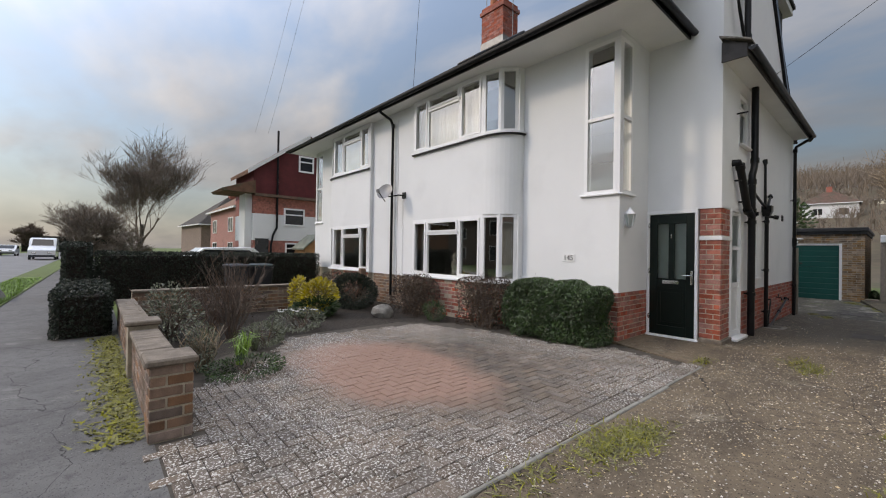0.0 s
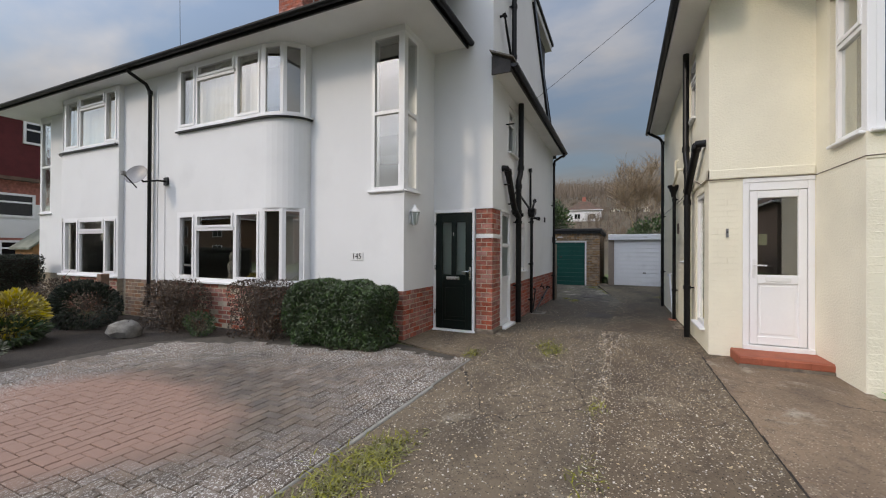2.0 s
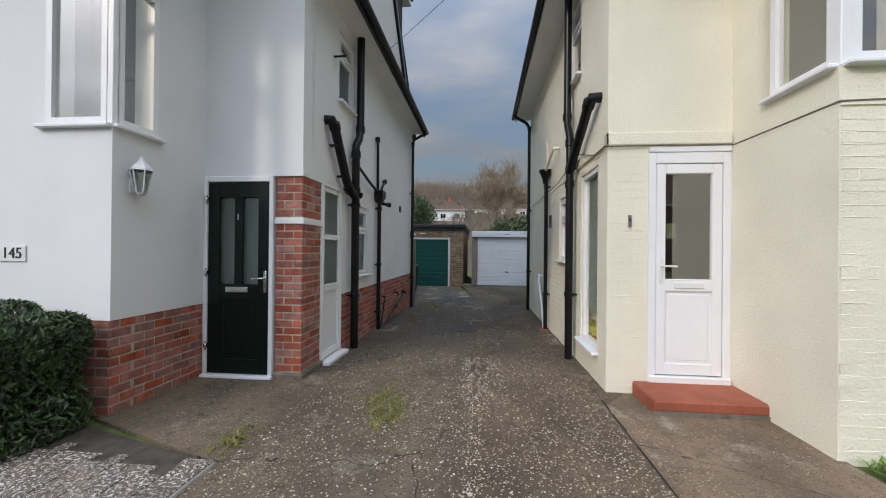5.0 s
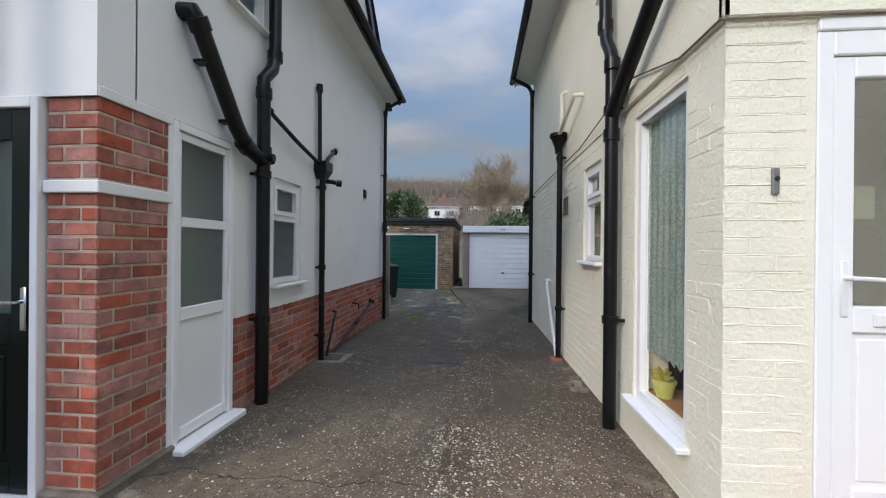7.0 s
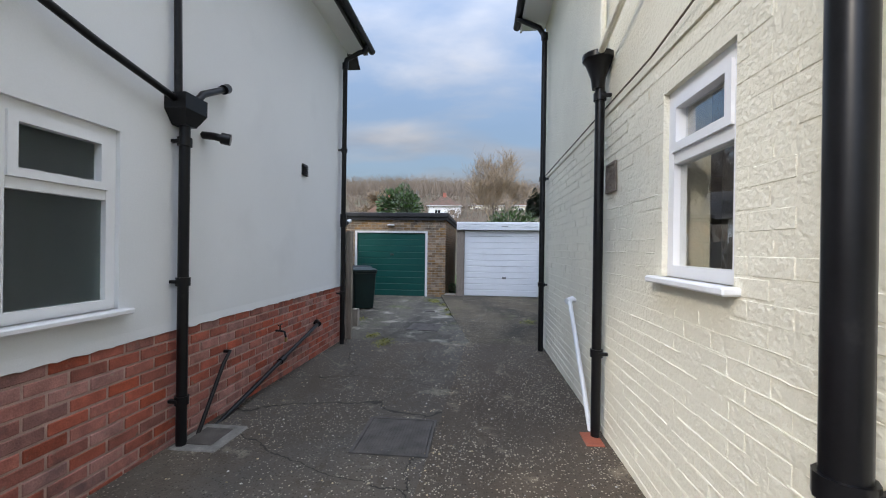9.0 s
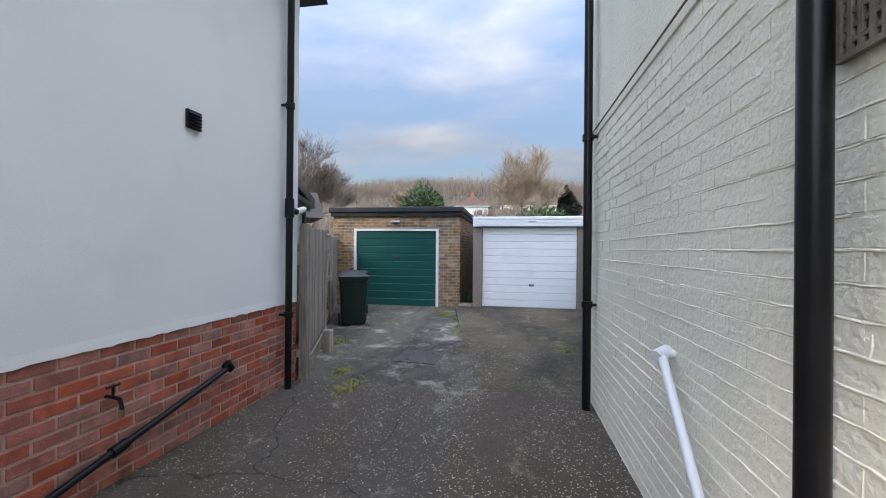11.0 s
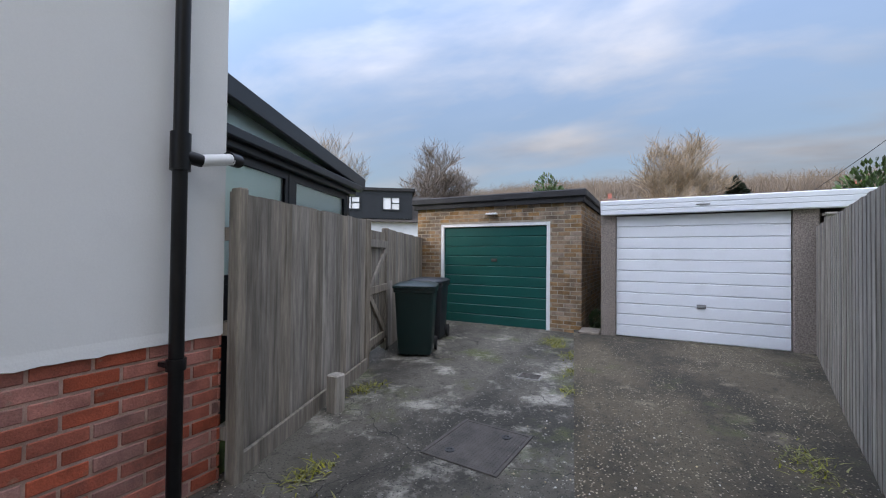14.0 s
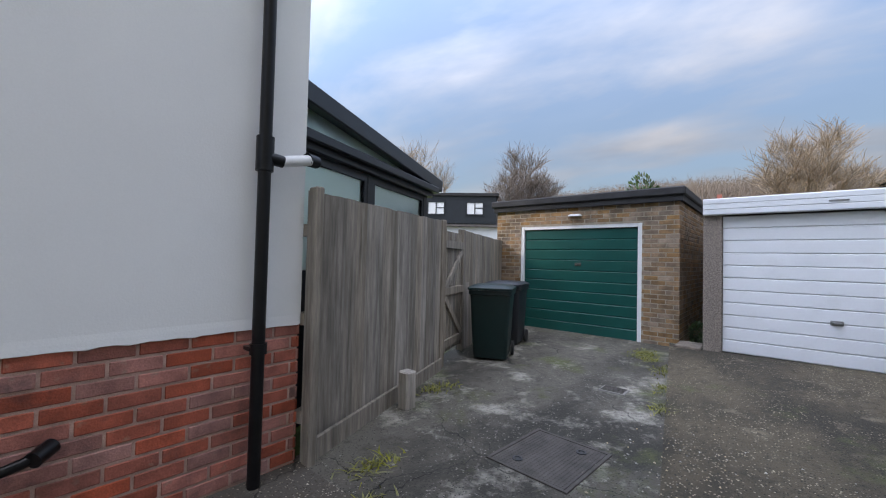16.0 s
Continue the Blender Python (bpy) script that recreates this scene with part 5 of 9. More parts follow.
pipe(house, [(HX - 0.04, HY + 0.02, 2.45), (HX - 0.06, HY + 0.02, 3.38), (HX - 0.02, SY, 3.4)], 0.026, "thin black waste pipe", name="waste_pipe", collars=(1,))
pipe(house, [(8.95, SY, 2.68), (8.95, HY, 2.68), (9.6, HY, 2.53), (HX - 0.05, HY, 2.42)], 0.024, "thin black waste pipe", name="waste_pipe", collars=(1,))
pipe(house, [(10.75, SY, 2.72), (10.75, HY + 0.02, 2.72), (10.45, HY, 2.56), (HX + 0.06, HY, 2.42)], 0.026, "thin black waste pipe", name="waste_pipe", collars=(1,))
g = Geo()
g.tube([(10.55, SY, 2.28), (10.55, SY - 0.09, 2.27), (10.57, SY - 0.14, 2.26)], 0.03, 12)
g.tube([(10.57, SY - 0.14, 2.26), (10.6, SY - 0.2, 2.25)], 0.045, 12)
part("overflow_pipe", g, M["black_plastic"], house, smooth=True)
DPX = 13.58
pipe(house, [(DPX, 1.81, -0.12), (DPX, 1.81, 4.2), (DPX, 1.79, 4.3), (DPX + 0.05, 1.6, 4.43), (DPX + 0.08, 1.53, 4.46), (DPX + 0.08, 1.51, 4.55)], 0.036, "black rainwater downpipe", (0.7, 2.9), SY, "downpipe", collars=(1, 4))
g = Geo()
g.tube([(DPX, 1.81, 1.72), (DPX, 1.81, 1.92)], 0.05, 12)
g.tube([(DPX, 1.80, 1.80), (DPX + 0.1, 1.79, 1.79)], 0.036, 12)
part("pipe_branch", g, M["black_plastic"], house, smooth=True)
g = Geo()
g.tube([(DPX + 0.26, 1.80, 1.84), (DPX + 0.35, 1.84, 1.845)], 0.04, 12)
part("pipe_socket", g, M["black_plastic"], house, smooth=True)
g = Geo()
g.tube([(DPX + 0.09, 1.79, 1.79), (DPX + 0.28, 1.80, 1.838)], 0.034, 12)
part("waste_pipe", g, M["paint_white"], house, "short white painted waste pipe", smooth=True)
pipe(house, [(12.72, SY, 0.40), (12.72, 1.84, 0.40), (12.66, 1.83, 0.38), (11.75, 1.83, 0.18), (10.62, 1.82, -0.06), (10.42, 1.80, -0.08)], 0.022, "sloping black waste pipe", name="waste_pipe", collars=(1, 3))
pipe(house, [(10.85, SY, 0.5), (10.85, 1.84, 0.5), (10.75, 1.83, 0.42), (10.42, 1.82, -0.06)], 0.016, "thin black waste pipe", name="waste_pipe")
g = Geo()
g.box(12.29, 12.43, SY - 0.02, SY + 0.02, 2.29, 2.43, 0.004)
v = part("air_vent", g, M["black_plastic"], house, "small black louvred wall vent")
for k in range(5):
    g = Geo()
    g.prism([(SY - 0.035, 2.295 + k * 0.026), (SY - 0.02, 2.312 + k * 0.026), (SY - 0.018, 2.306 + k * 0.026), (SY - 0.033, 2.291 + k * 0.026)], 0, 12.302, 12.418)
    part("louvre", g, M["black_plastic"], v)
g = Geo()
g.tube([(11.72, SY, 0.5), (11.72, SY - 0.05, 0.5), (11.72, SY - 0.1, 0.49), (11.72, SY - 0.115, 0.43)], 0.012, 8)
g.tube([(11.72, SY - 0.05, 0.5), (11.72, SY - 0.05, 0.56)], 0.008, 8)
g.tube([(11.68, SY - 0.05, 0.565), (11.76, SY - 0.05, 0.565)], 0.008, 8)
tap = part("garden_tap", g, M["black_plastic"], house, "black garden tap with a brass spout", smooth=True)
g = Geo()
g.tube([(11.72, SY - 0.115, 0.43), (11.72, SY - 0.115, 0.385)], 0.014, 10)
part("spout", g, M["brass"], tap, "brass hose spout", smooth=True)
g = Geo()
g.box(10.2, 10.62, 1.52, 1.88, -0.1, -0.02, 0.012)
dr = single("drain_gully", g, M["stone"], "grey concrete drain surround under the waste pipes", "drain")
g = Geo()
g.box(10.28, 10.54, 1.6, 1.82, -0.022, -0.014, 0.003)
part("grate", g, M["iron"], dr)

# party wall downpipe, cable and dish
pipe(house, [(BX + 0.03, PY + 0.02, 0.25), (BX + 0.03, PY + 0.02, 4.75), (BX - 0.05, PY + 0.02, 4.9), (ox - 0.02, PY + 0.02, 5.02), (ox - 0.065, PY + 0.02, 5.08)], 0.036, "black rainwater downpipe", (), None, "downpipe", collars=(1,))
g = Geo()
g.tube([(BX + 0.09, PY - 0.15, 0.5), (BX + 0.09, PY - 0.14, 2.4), (BX + 0.09, PY - 0.17, 3.5), (BX + 0.09, PY - 0.12, 4.9)], 0.008, 6)
g.tube([(BX + 0.09, PY - 0.4, 0.6), (BX + 0.09, PY - 0.4, 3.0)], 0.006, 6)
part("cable", g, M["upvc"], house)
dish = thing("satellite_dish", (BX, 8.55, 2.6), "grey satellite dish on a wall bracket", "dish")
g = Geo()
c, nrm = Vector((5.42, 8.66, 2.92)), Vector((-0.80, -0.35, 0.45)).normalized()
ua = nrm.orthogonal().normalized()
ub = nrm.cross(ua)
rings = 6
for i in range(rings + 1):
    r = 0.22 * i / rings
    for k in range(24):
        an = 2 * math.pi * k / 24
        p = c + (ua * math.cos(an) + ub * math.sin(an)) * r + nrm * (0.05 * (i / rings) ** 2)
        g.v.append(tuple(p))
        g.v.append(tuple(p - nrm * 0.008))
for i in range(rings):
    for k in range(24):
        a, b = i * 24 + k, i * 24 + (k + 1) % 24
        for o in (0, 1):
            g.f.append((2 * a + o, 2 * b + o, 2 * (b + 24) + o, 2 * (a + 24) + o))
part("reflector", g, M["grey_metal"], dish, smooth=True)
g = Geo()
g.tube([c - nrm * 0.01, c - nrm * 0.1 + Vector((0.05, 0, -0.05)), (5.7, 8.5, 2.86), (BX + 0.1, 8.45, 2.86)], 0.02, 8)
g.tube([c - UP * 0.25 + nrm * 0.02, c - UP * 0.2 + nrm * 0.38], 0.012, 8)
g.box(BX + 0.07, BX + 0.1, 8.38, 8.52, 2.78, 2.94, 0.004)
part("bracket", g, M["black_plastic"], dish, smooth=True)
g = Geo()
p = c - UP * 0.2 + nrm * 0.38
g.box(p.x - 0.04, p.x + 0.04, p.y - 0.03, p.y + 0.03, p.z - 0.03, p.z + 0.05, 0.01)
part("receiver", g, M["grey_metal"], dish)

# house number plate and porch lamp
num = thing("number_plate", (FX, 3.92, 1.28), "white house number plate reading 145", "sign")
g = Geo()
g.box(FX - 0.012, FX, 3.8, 4.05, 1.28, 1.42, 0.004)
part("plate", g, M["paint_white"], num)


def lettering(text, parent, at, rot, size, material, depth=0.003):
    cu = bpy.data.curves.new("text", "FONT")
    cu.body, cu.size, cu.extrude, cu.align_x, cu.align_y = text, size, depth, "CENTER", "CENTER"
    ob = new("lettering", cu)
    dep = bpy.context.evaluated_depsgraph_get()
    me = bpy.data.meshes.new_from_object(ob.evaluated_get(dep))
    bpy.data.objects.remove(ob)
    me.materials.append(material)
    ob = new("lettering", me)
    ob.parent = parent
    ob.location = Vector(at) - ORIGIN[parent.name]
    ob.rotation_euler = rot
    return ob


lettering("145", num, (FX - 0.014, 3.925, 1.35), (math.pi / 2, 0, -math.pi / 2), 0.13, M["number_black"])
lamp = thing("wall_lamp", (6.43, 3.02, 1.85), "white lantern-shaped wall lamp beside the front door", "lamp")
lx, ly2 = 6.43, 2.93
g = Geo()
g.box(lx - 0.035, lx + 0.035, 3.0, 3.02, 1.88, 2.02, 0.006)
g.tube([(lx, 3.0, 1.95), (lx, 2.96, 1.93), (lx, ly2, 1.96)], 0.01, 8)
part("wall_bracket", g, M["paint_white"], lamp, smooth=True)
g = Geo()
g.lathe([(0.02, 1.86), (0.045, 1.88), (0.05, 1.89)], lx, ly2, 6)
g.lathe([(0.09, 2.08), (0.085, 2.1), (0.03, 2.16), (0.012, 2.2)], lx, ly2, 6)
for k in range(6):
    an = 2 * math.pi * k / 6
    g.tube([(lx + 0.048 * math.cos(an), ly2 + 0.048 * math.sin(an), 1.89), (lx + 0.085 * math.cos(an), ly2 + 0.085 * math.sin(an), 2.085)], 0.006, 6)
part("lantern_frame", g, M["paint_white"], lamp)
g = Geo()
g.lathe([(0.044, 1.89), (0.08, 2.08)], lx, ly2, 6)
part("lantern_glass", g, M["frosted"], lamp)
# vase and hanging ornament behind the lower bay window
g = Geo()
g.lathe([(0.07, 0.86), (0.09, 0.9), (0.06, 1.0), (0.09, 1.1), (0.085, 1.18), (0.04, 1.24), (0.06, 1.28), (0.062, 1.34), (0.03, 1.4), (0.01, 1.42)], 5.98, 6.62, 16)
single("ornament", g, M["stone"], "grey stone ornament on the bay window sill", "ornament", smooth=True)
g = Geo()
g.box(BX + 0.1, BX + 0.42, 5.6, 7.85, 0.80, 0.86, 0.01)
part("window_board", g, M["paint_white"], house)
# upper soil pipe, stay and outlet on the gable
pipe(house, [(8.45, SY - 0.09, SE + 0.26), (8.45, SY - 0.09, 6.6), (8.45, SY - 0.09, 8.0)], 0.05, "black vent pipe on the gable", (5.3, 6.3), SY, "vent_pipe", collars=(1,))
pipe(house, [(7.75, SY, 5.75), (7.75, SY - 0.09, 5.75), (7.9, SY - 0.09, 5.55), (8.4, SY - 0.09, 5.0)], 0.024, "thin black waste pipe", name="waste_pipe", collars=(1,))
g = Geo()
g.tube([(8.2, SY + 0.02, 3.9), (8.2, SY - 0.16, 3.9)], 0.014, 8)
part("overflow_pipe", g, M["black_plastic"], house)

# ---- fittings of the cream house ----
DY0, DY1 = -2.44, -1.675
g = Geo()
for a, b in ((DY0, DY0 + 0.07), (DY1 - 0.07, DY1)):
    g.box(CX - 0.01, CX + 0.07, a, b, 0.16, 2.4, 0.006)
g.box(CX - 0.01, CX + 0.07, DY0 + 0.07, DY1 - 0.07, 2.29, 2.4, 0.006)
g.box(CX - 0.02, CX + 0.07, DY0, DY1, 2.4, 2.46, 0.006)
g.box(CX - 0.04, CX + 0.07, DY0, DY1, 0.13, 0.2, 0.008)
cdoor = part("front_door", g, M["upvc"], cream, "white upvc half-glazed door")
a, b = DY0 + 0.075, DY1 - 0.075
g = Geo()
g.box(CX + 0.0, CX + 0.06, a, a + 0.09, 0.21, 2.285, 0.006)
g.box(CX + 0.0, CX + 0.06, b - 0.09, b, 0.21, 2.285, 0.006)
for z0, z1 in ((2.19, 2.285), (1.03, 1.15), (0.21, 0.32)):
    g.box(CX + 0.0, CX + 0.06, a + 0.09, b - 0.09, z0, z1, 0.006)
g.box(CX + 0.02, CX + 0.05, a + 0.09, b - 0.09, 0.32, 1.03)
g.box(CX + 0.012, CX + 0.03, a + 0.12, b - 0.12, 0.35, 1.0, 0.006)
part("door_leaf", g, M["upvc"], cdoor)
g = Geo()
g.box(CX + 0.025, CX + 0.031, a + 0.088, b - 0.088, 1.148, 2.192)
part("pane", g, M["glass"], cdoor).visible_shadow = False
g = Geo()
g.box(CX - 0.008, CX + 0.004, b - 0.065, b - 0.03, 1.1, 1.36, 0.006)
g.tube([(CX - 0.005, b - 0.048, 1.28), (CX - 0.05, b - 0.048, 1.28), (CX - 0.055, b - 0.07, 1.28), (CX - 0.05, b - 0.18, 1.275)], 0.010, 8)
part("door_handle", g, M["paint_white"], cdoor, "white lever handle", smooth=True)
g = Geo()
g.box(CX - 0.012, CX + 0.004, -2.2, -1.92, 1.06, 1.12, 0.006)
part("letterbox", g, M["paint_white"], cdoor)
g = Geo()
g.box(CX + 0.033, CX + 0.034, b - 0.2, b - 0.105, 1.55, 1.7)
part("paper_notice", g, M["leaf_pale"], cdoor, "pale green notice stuck inside the glass")
g = Geo()
g.box(CX + 0.9, CX + 0.95, -2.44, CY - 0.5, 0, 2.46)
part("hall_lining", g, M["inside"], cream)
g = Geo()
g.box(6.84, CX - 0.001, -2.47, -1.53, 0.0, 0.14, 0.015)
step = single("doorstep", g, M["step_red"], "red painted brick doorstep below the white door", "step")
g = Geo()
g.box(6.82, 6.855, -2.46, -1.52, -0.02, 0.045)
part("step_base", g, M["coping"], step)
for k in range(4):
    g = Geo()
    g.box(6.832, 6.85, -2.455 + k * 0.235, -2.235 + k * 0.235, 0.05, 0.125, 0.005)
    part("brick", g, M["step_red"], step)
g = Geo()
g.box(CX - 0.02, CX, -1.51, -1.48, 1.66, 1.78, 0.004)
bell = single("doorbell", g, M["grey_metal"], "small weathered metal doorbell on cream brick", "doorbell", at=(CX - 0.01, -1.495, 1.66))
g = Geo()
g.lathe([(0.011, 0), (0.011, 0.006)], 0, 0, 10)
g.v = [(CX - 0.02 - z, -1.495 + x, 1.73 + y) for x, y, z in g.v]
part("button", g, M["number_black"], bell)
# ledge and cable along the front and the side
g = Geo()
g.box(CX - 0.03, CX + 0.01, -2.44, CY + 0.03, 2.47, 2.60, 0.01)
g.box(CX - 0.03, 8.62, CY - 0.01, CY + 0.03, 2.47, 2.60, 0.01)
part("ledge", g, M["cream"], cream)
g = Geo()
g.box(8.62, 13.99, CY - 0.01, CY + 0.012, 2.47, 2.51, 0.004)
g.box(CB - 0.012, CB, -8.4, -2.45, 2.42, 2.46, 0.004)
g.box(CB, CX, -2.46, -2.448, 2.42, 2.46, 0.004)
part("string_course", g, M["cream"], cream)
g = Geo()
g.tube([(CB - 0.015, -6, 2.48), (CB - 0.015, -3.4, 2.47), (CB - 0.015, -2.445, 2.45), (CX - 0.02, -2.445, 2.46), (CX - 0.032, -1.7, 2.465), (CX - 0.032, CY + 0.04, 2.46), (7.7, CY + 0.04, 2.46), (8.4, CY + 0.05, 2.64), (10.0, CY + 0.016, 2.53), (14.0, CY + 0.016, 2.53)], 0.006, 6)
part("cable", g, M["coping"], cream)
window(cream, (8.43, CY, 0.33), -X, Y, 0.74, 2.03, [(0, 0.74, 0, 2.03, False)], recess=0.02, glass="thin_glass", label="tall white framed hall window with a net curtain")
# net curtain with scalloped folds, and pots on the sill
net = bpy.data.materials.new("net_curtain")
net.use_nodes = True
nt = net.node_tree
bs = nt.nodes["Principled BSDF"]
bs.inputs["Base Color"].default_value = (0.24, 0.31, 0.285, 1)
bs.inputs["Roughness"].default_value = 0.9
geo_n = nt.nodes.new("ShaderNodeNewGeometry")
vor = nt.nodes.new("ShaderNodeTexVoronoi")
vor.inputs["Scale"].default_value = 62
nt.links.new(geo_n.outputs["Position"], vor.inputs["Vector"])
rmp = nt.nodes.new("ShaderNodeValToRGB")
rmp.color_ramp.elements[0].position, rmp.color_ramp.elements[0].color = 0.3, (1, 1, 1, 1)
rmp.color_ramp.elements[1].position, rmp.color_ramp.elements[1].color = 0.65, (0.62, 0.62, 0.62, 1)
nt.links.new(vor.outputs["Distance"], rmp.inputs["Fac"])
nt.links.new(rmp.outputs["Color"], bs.inputs["Alpha"])
g = Geo()
for j in range(30):
    z = 0.66 + (2.33 - 0.66) * j / 29
    for k in range(40):
        x = 7.752 + 0.616 * k / 39
        zz = z + (0.04 * abs(math.sin(k * 0.62)) if j < 2 else 0)
        g.v.append((x, CY - 0.080 + 0.005 * math.sin(k * 1.15 + 0.3 * math.sin(j * 0.5)), zz))
for j in range(29):
    for k in range(39):
        a0 = j * 40 + k
        g.f.append((a0, a0 + 1, a0 + 41, a0 + 40))
part("net_curtain", g, net, cream, "pale patterned net curtain", smooth=True)
g = Geo()
g.box(7.695, 8.425, CY - 0.45, CY - 0.092, 0.33, 0.392, 0.008)
part("window_board", g, M["timber_orange"], cream)
potm = mat("yellow_green_glaze", (0.5, 0.5, 0.14), 0.35, vary=0.1, scale=6, bump=0.02)
for x, r, h in ((8.25, 0.07, 0.12), (8.33, 0.045, 0.08)):
    pot = thing("flower_pot", (x, CY - 0.145, 0.392), "yellow glazed flower pot inside the hall window" if r > 0.03 else "terracotta flower pot inside the hall window", "flower pot")
    g = Geo()
    g.lathe([(r * 0.7, 0.394), (r * 0.95, 0.394 + h * 0.8), (r * 1.08, 0.394 + h * 0.82), (r * 1.08, 0.394 + h), (r * 0.95, 0.394 + h), (r * 0.9, 0.394 + h * 0.85)], x, CY - 0.145, 18)
    part("pot", g, potm if r > 0.03 else M["terracotta"], pot, smooth=True)
    g = Geo()
    rr = random.Random(int(x * 100))
    for k in range(12):
        an, t = rr.uniform(0, 6.28), rr.uniform(0.05, 0.1)
        p = Vector((x, CY - 0.145, 0.392 + h * 0.85))
        q2 = p + Vector((math.cos(an) * t, math.sin(an) * t * 0.7, rr.uniform(0.05, 0.12)))
        sd = Vector((-math.sin(an), math.cos(an), 0)) * 0.018
        mid = (p + q2) / 2 + Vector((0, 0, 0.02))
        g.add([p, mid - sd, q2, mid + sd], [(0, 1, 2, 3)])
    part("plant", g, M["leaf_yellow"] if r > 0.03 else M["leaf"], pot)
window(cream, (9.86, CY, 1.28), -X, Y, 0.62, 0.98, [(0, 0.62, 0, 0.62, False), (0, 0.62, 0.62, 0.98, True)], recess=0.03, label="small white upvc kitchen window")
window(cream, (9.2, CY, 3.72), -X, Y, 0.70, 1.08, [(0, 0.70, 0, 0.7, False), (0, 0.70, 0.7, 1.08, True)], recess=0.03, label="small white upvc upper window")
g = Geo()
g.box(9.1, 9.95, CY - 0.4, CY - 0.36, 1.1, 2.4)
g.box(8.4, 9.3, CY - 0.4, CY - 0.36, 3.6, 5.0)
part("window_lining", g, M["inside"], cream)
# box bay's upper corner window
window(cream, (CB, -3.12, 2.72), Y, -X, 0.60, 1.78, [(0, 0.6, 0, 1.78, False)], recess=0.0, label="white upvc bay window", mullion=0.07)
window(cream, (CB + 0.06, -2.46, 2.72), X, Y, 0.62, 1.78, [(0, 0.62, 0, 1.12, False), (0, 0.62, 1.12, 1.78, True)], recess=0.0, label="white upvc bay side window")
g = Geo()
g.box(CB - 0.004, CB + 0.09, -2.53, -2.456, 2.7, 4.5, 0.006)
part("corner_post", g, M["upvc"], cream)
g = Geo()
g.box(CB + 0.2, CB + 0.24, -3.95, -3.12, 2.7, 4.5)
part("wall", g, M["cream"], cream)
g = Geo()
for k in range(18):
    y = -3.08 + 0.22 * k / 17
    g.v += [(CB + 0.2 + 0.015 * math.sin(k * 1.9), y, 2.74), (CB + 0.2 + 0.015 * math.sin(k * 1.9), y, 4.45)]
    if k:
        g.f.append((2 * k - 2, 2 * k, 2 * k + 1, 2 * k - 1))
part("curtain", g, M["curtain"], cream, smooth=True)
# pipes
CPY = CY + 0.1
csoil = pipe(cream, [(8.64, CPY, -0.08), (8.64, CPY, 2.3), (8.64, CPY, 2.85), (8.67, CPY, 2.96), (8.78, CPY, 3.1), (8.82, CPY, 3.25), (8.82, CPY, 4.93)], 0.05, "black cast soil pipe with collars", (0.85, 2.5), CY, "soil_pipe", collars=(1, 2, 5))
pipe(cream, [(7.6, CY, 3.05), (7.6, CPY, 3.05), (7.7, CPY, 3.02), (8.4, CPY, 2.62), (8.64, CPY, 2.46)], 0.055, "black waste branch", name="waste_branch", collars=(2,))
chop = pipe(cream, [(10.78, CPY - 0.025, -0.12), (10.78, CPY - 0.025, 2.72)], 0.036, "black waste downpipe with a funnel head", (0.62, 2.6), CY, "waste_pipe")
g = Geo()
g.lathe([(0.045, 2.66), (0.055, 2.74), (0.1, 2.86), (0.12, 2.88), (0.12, 2.92), (0.1, 2.92)], 10.78, CPY - 0.01, 14)
part("hopper_head", g, M["black_plastic"], chop, smooth=True)
g = Geo()
g.tube([(9.9, CY, 3.1), (9.9, CPY, 3.1), (10.45, CPY, 2.96), (10.7, CPY, 2.9)], 0.026, 8)
part("waste_pipe", g, M["cream"], cream, "cream painted waste pipe", smooth=True)
g = Geo()
g.tube([(10.8, CY + 0.05, 2.9), (10.8, CY + 0.05, 3.45), (10.75, CY, 3.47)], 0.024, 8)
part("waste_pipe", g, M["cream"], cream, "cream painted waste pipe", smooth=True)
pipe(cream, [(13.58, CPY - 0.02, -0.14), (13.58, CPY - 0.02, 4.55), (13.62, CPY + 0.05, 4.7), (13.74, -0.9, 4.88), (13.8, -0.84, 4.95)], 0.04, "black rainwater downpipe", (0.9, 2.45), CY, "downpipe", collars=(1,))
pipe(cream, [(11.78, CY, 0.9), (11.78, CY + 0.06, 0.9), (11.73, CY + 0.07, 0.88), (10.88, CY + 0.08, -0.06)], 0.02, "sloping white waste pipe", name="waste_pipe", collars=(1,), material=M["paint_white"])
g = Geo()
vx0, vx1, vz0, vz1 = 10.58, 10.80, 1.85, 2.07
g.box(vx0, vx1, CY + 0.004, CY + 0.02, vz0, vz0 + 0.015)
g.box(vx0, vx1, CY + 0.004, CY + 0.02, vz1 - 0.015, vz1)
g.box(vx0, vx0 + 0.015, CY + 0.004, CY + 0.02, vz0 + 0.015, vz1 - 0.015)
g.box(vx1 - 0.015, vx1, CY + 0.004, CY + 0.02, vz0 + 0.015, vz1 - 0.015)
av = part("air_brick", g, M["coping"], cream, "weathered terracotta air brick")
for k in range(7):
    g = Geo()
    x = vx0 + 0.03 + k * 0.03
    g.box(x, x + 0.012, CY + 0.004, CY + 0.016, vz0 + 0.015, vz1 - 0.015)
    part("bar", g, M["coping"], av)
for k in range(5):
    g = Geo()
    z = vz0 + 0.035 + k * 0.034
    g.box(vx0 + 0.015, vx1 - 0.015, CY + 0.004, CY + 0.013, z, z + 0.012)
    part("bar", g, M["coping"], av)
plq = thing("number_plaque", (CB, -3.19, 1.6), "oval grey plaque numbered 147 on cream brick", "sign")
g = Geo()
g.lathe([(0.085, 0), (0.085, 0.01), (0.075, 0.018), (0.065, 0.012)], 0, 0, 24)
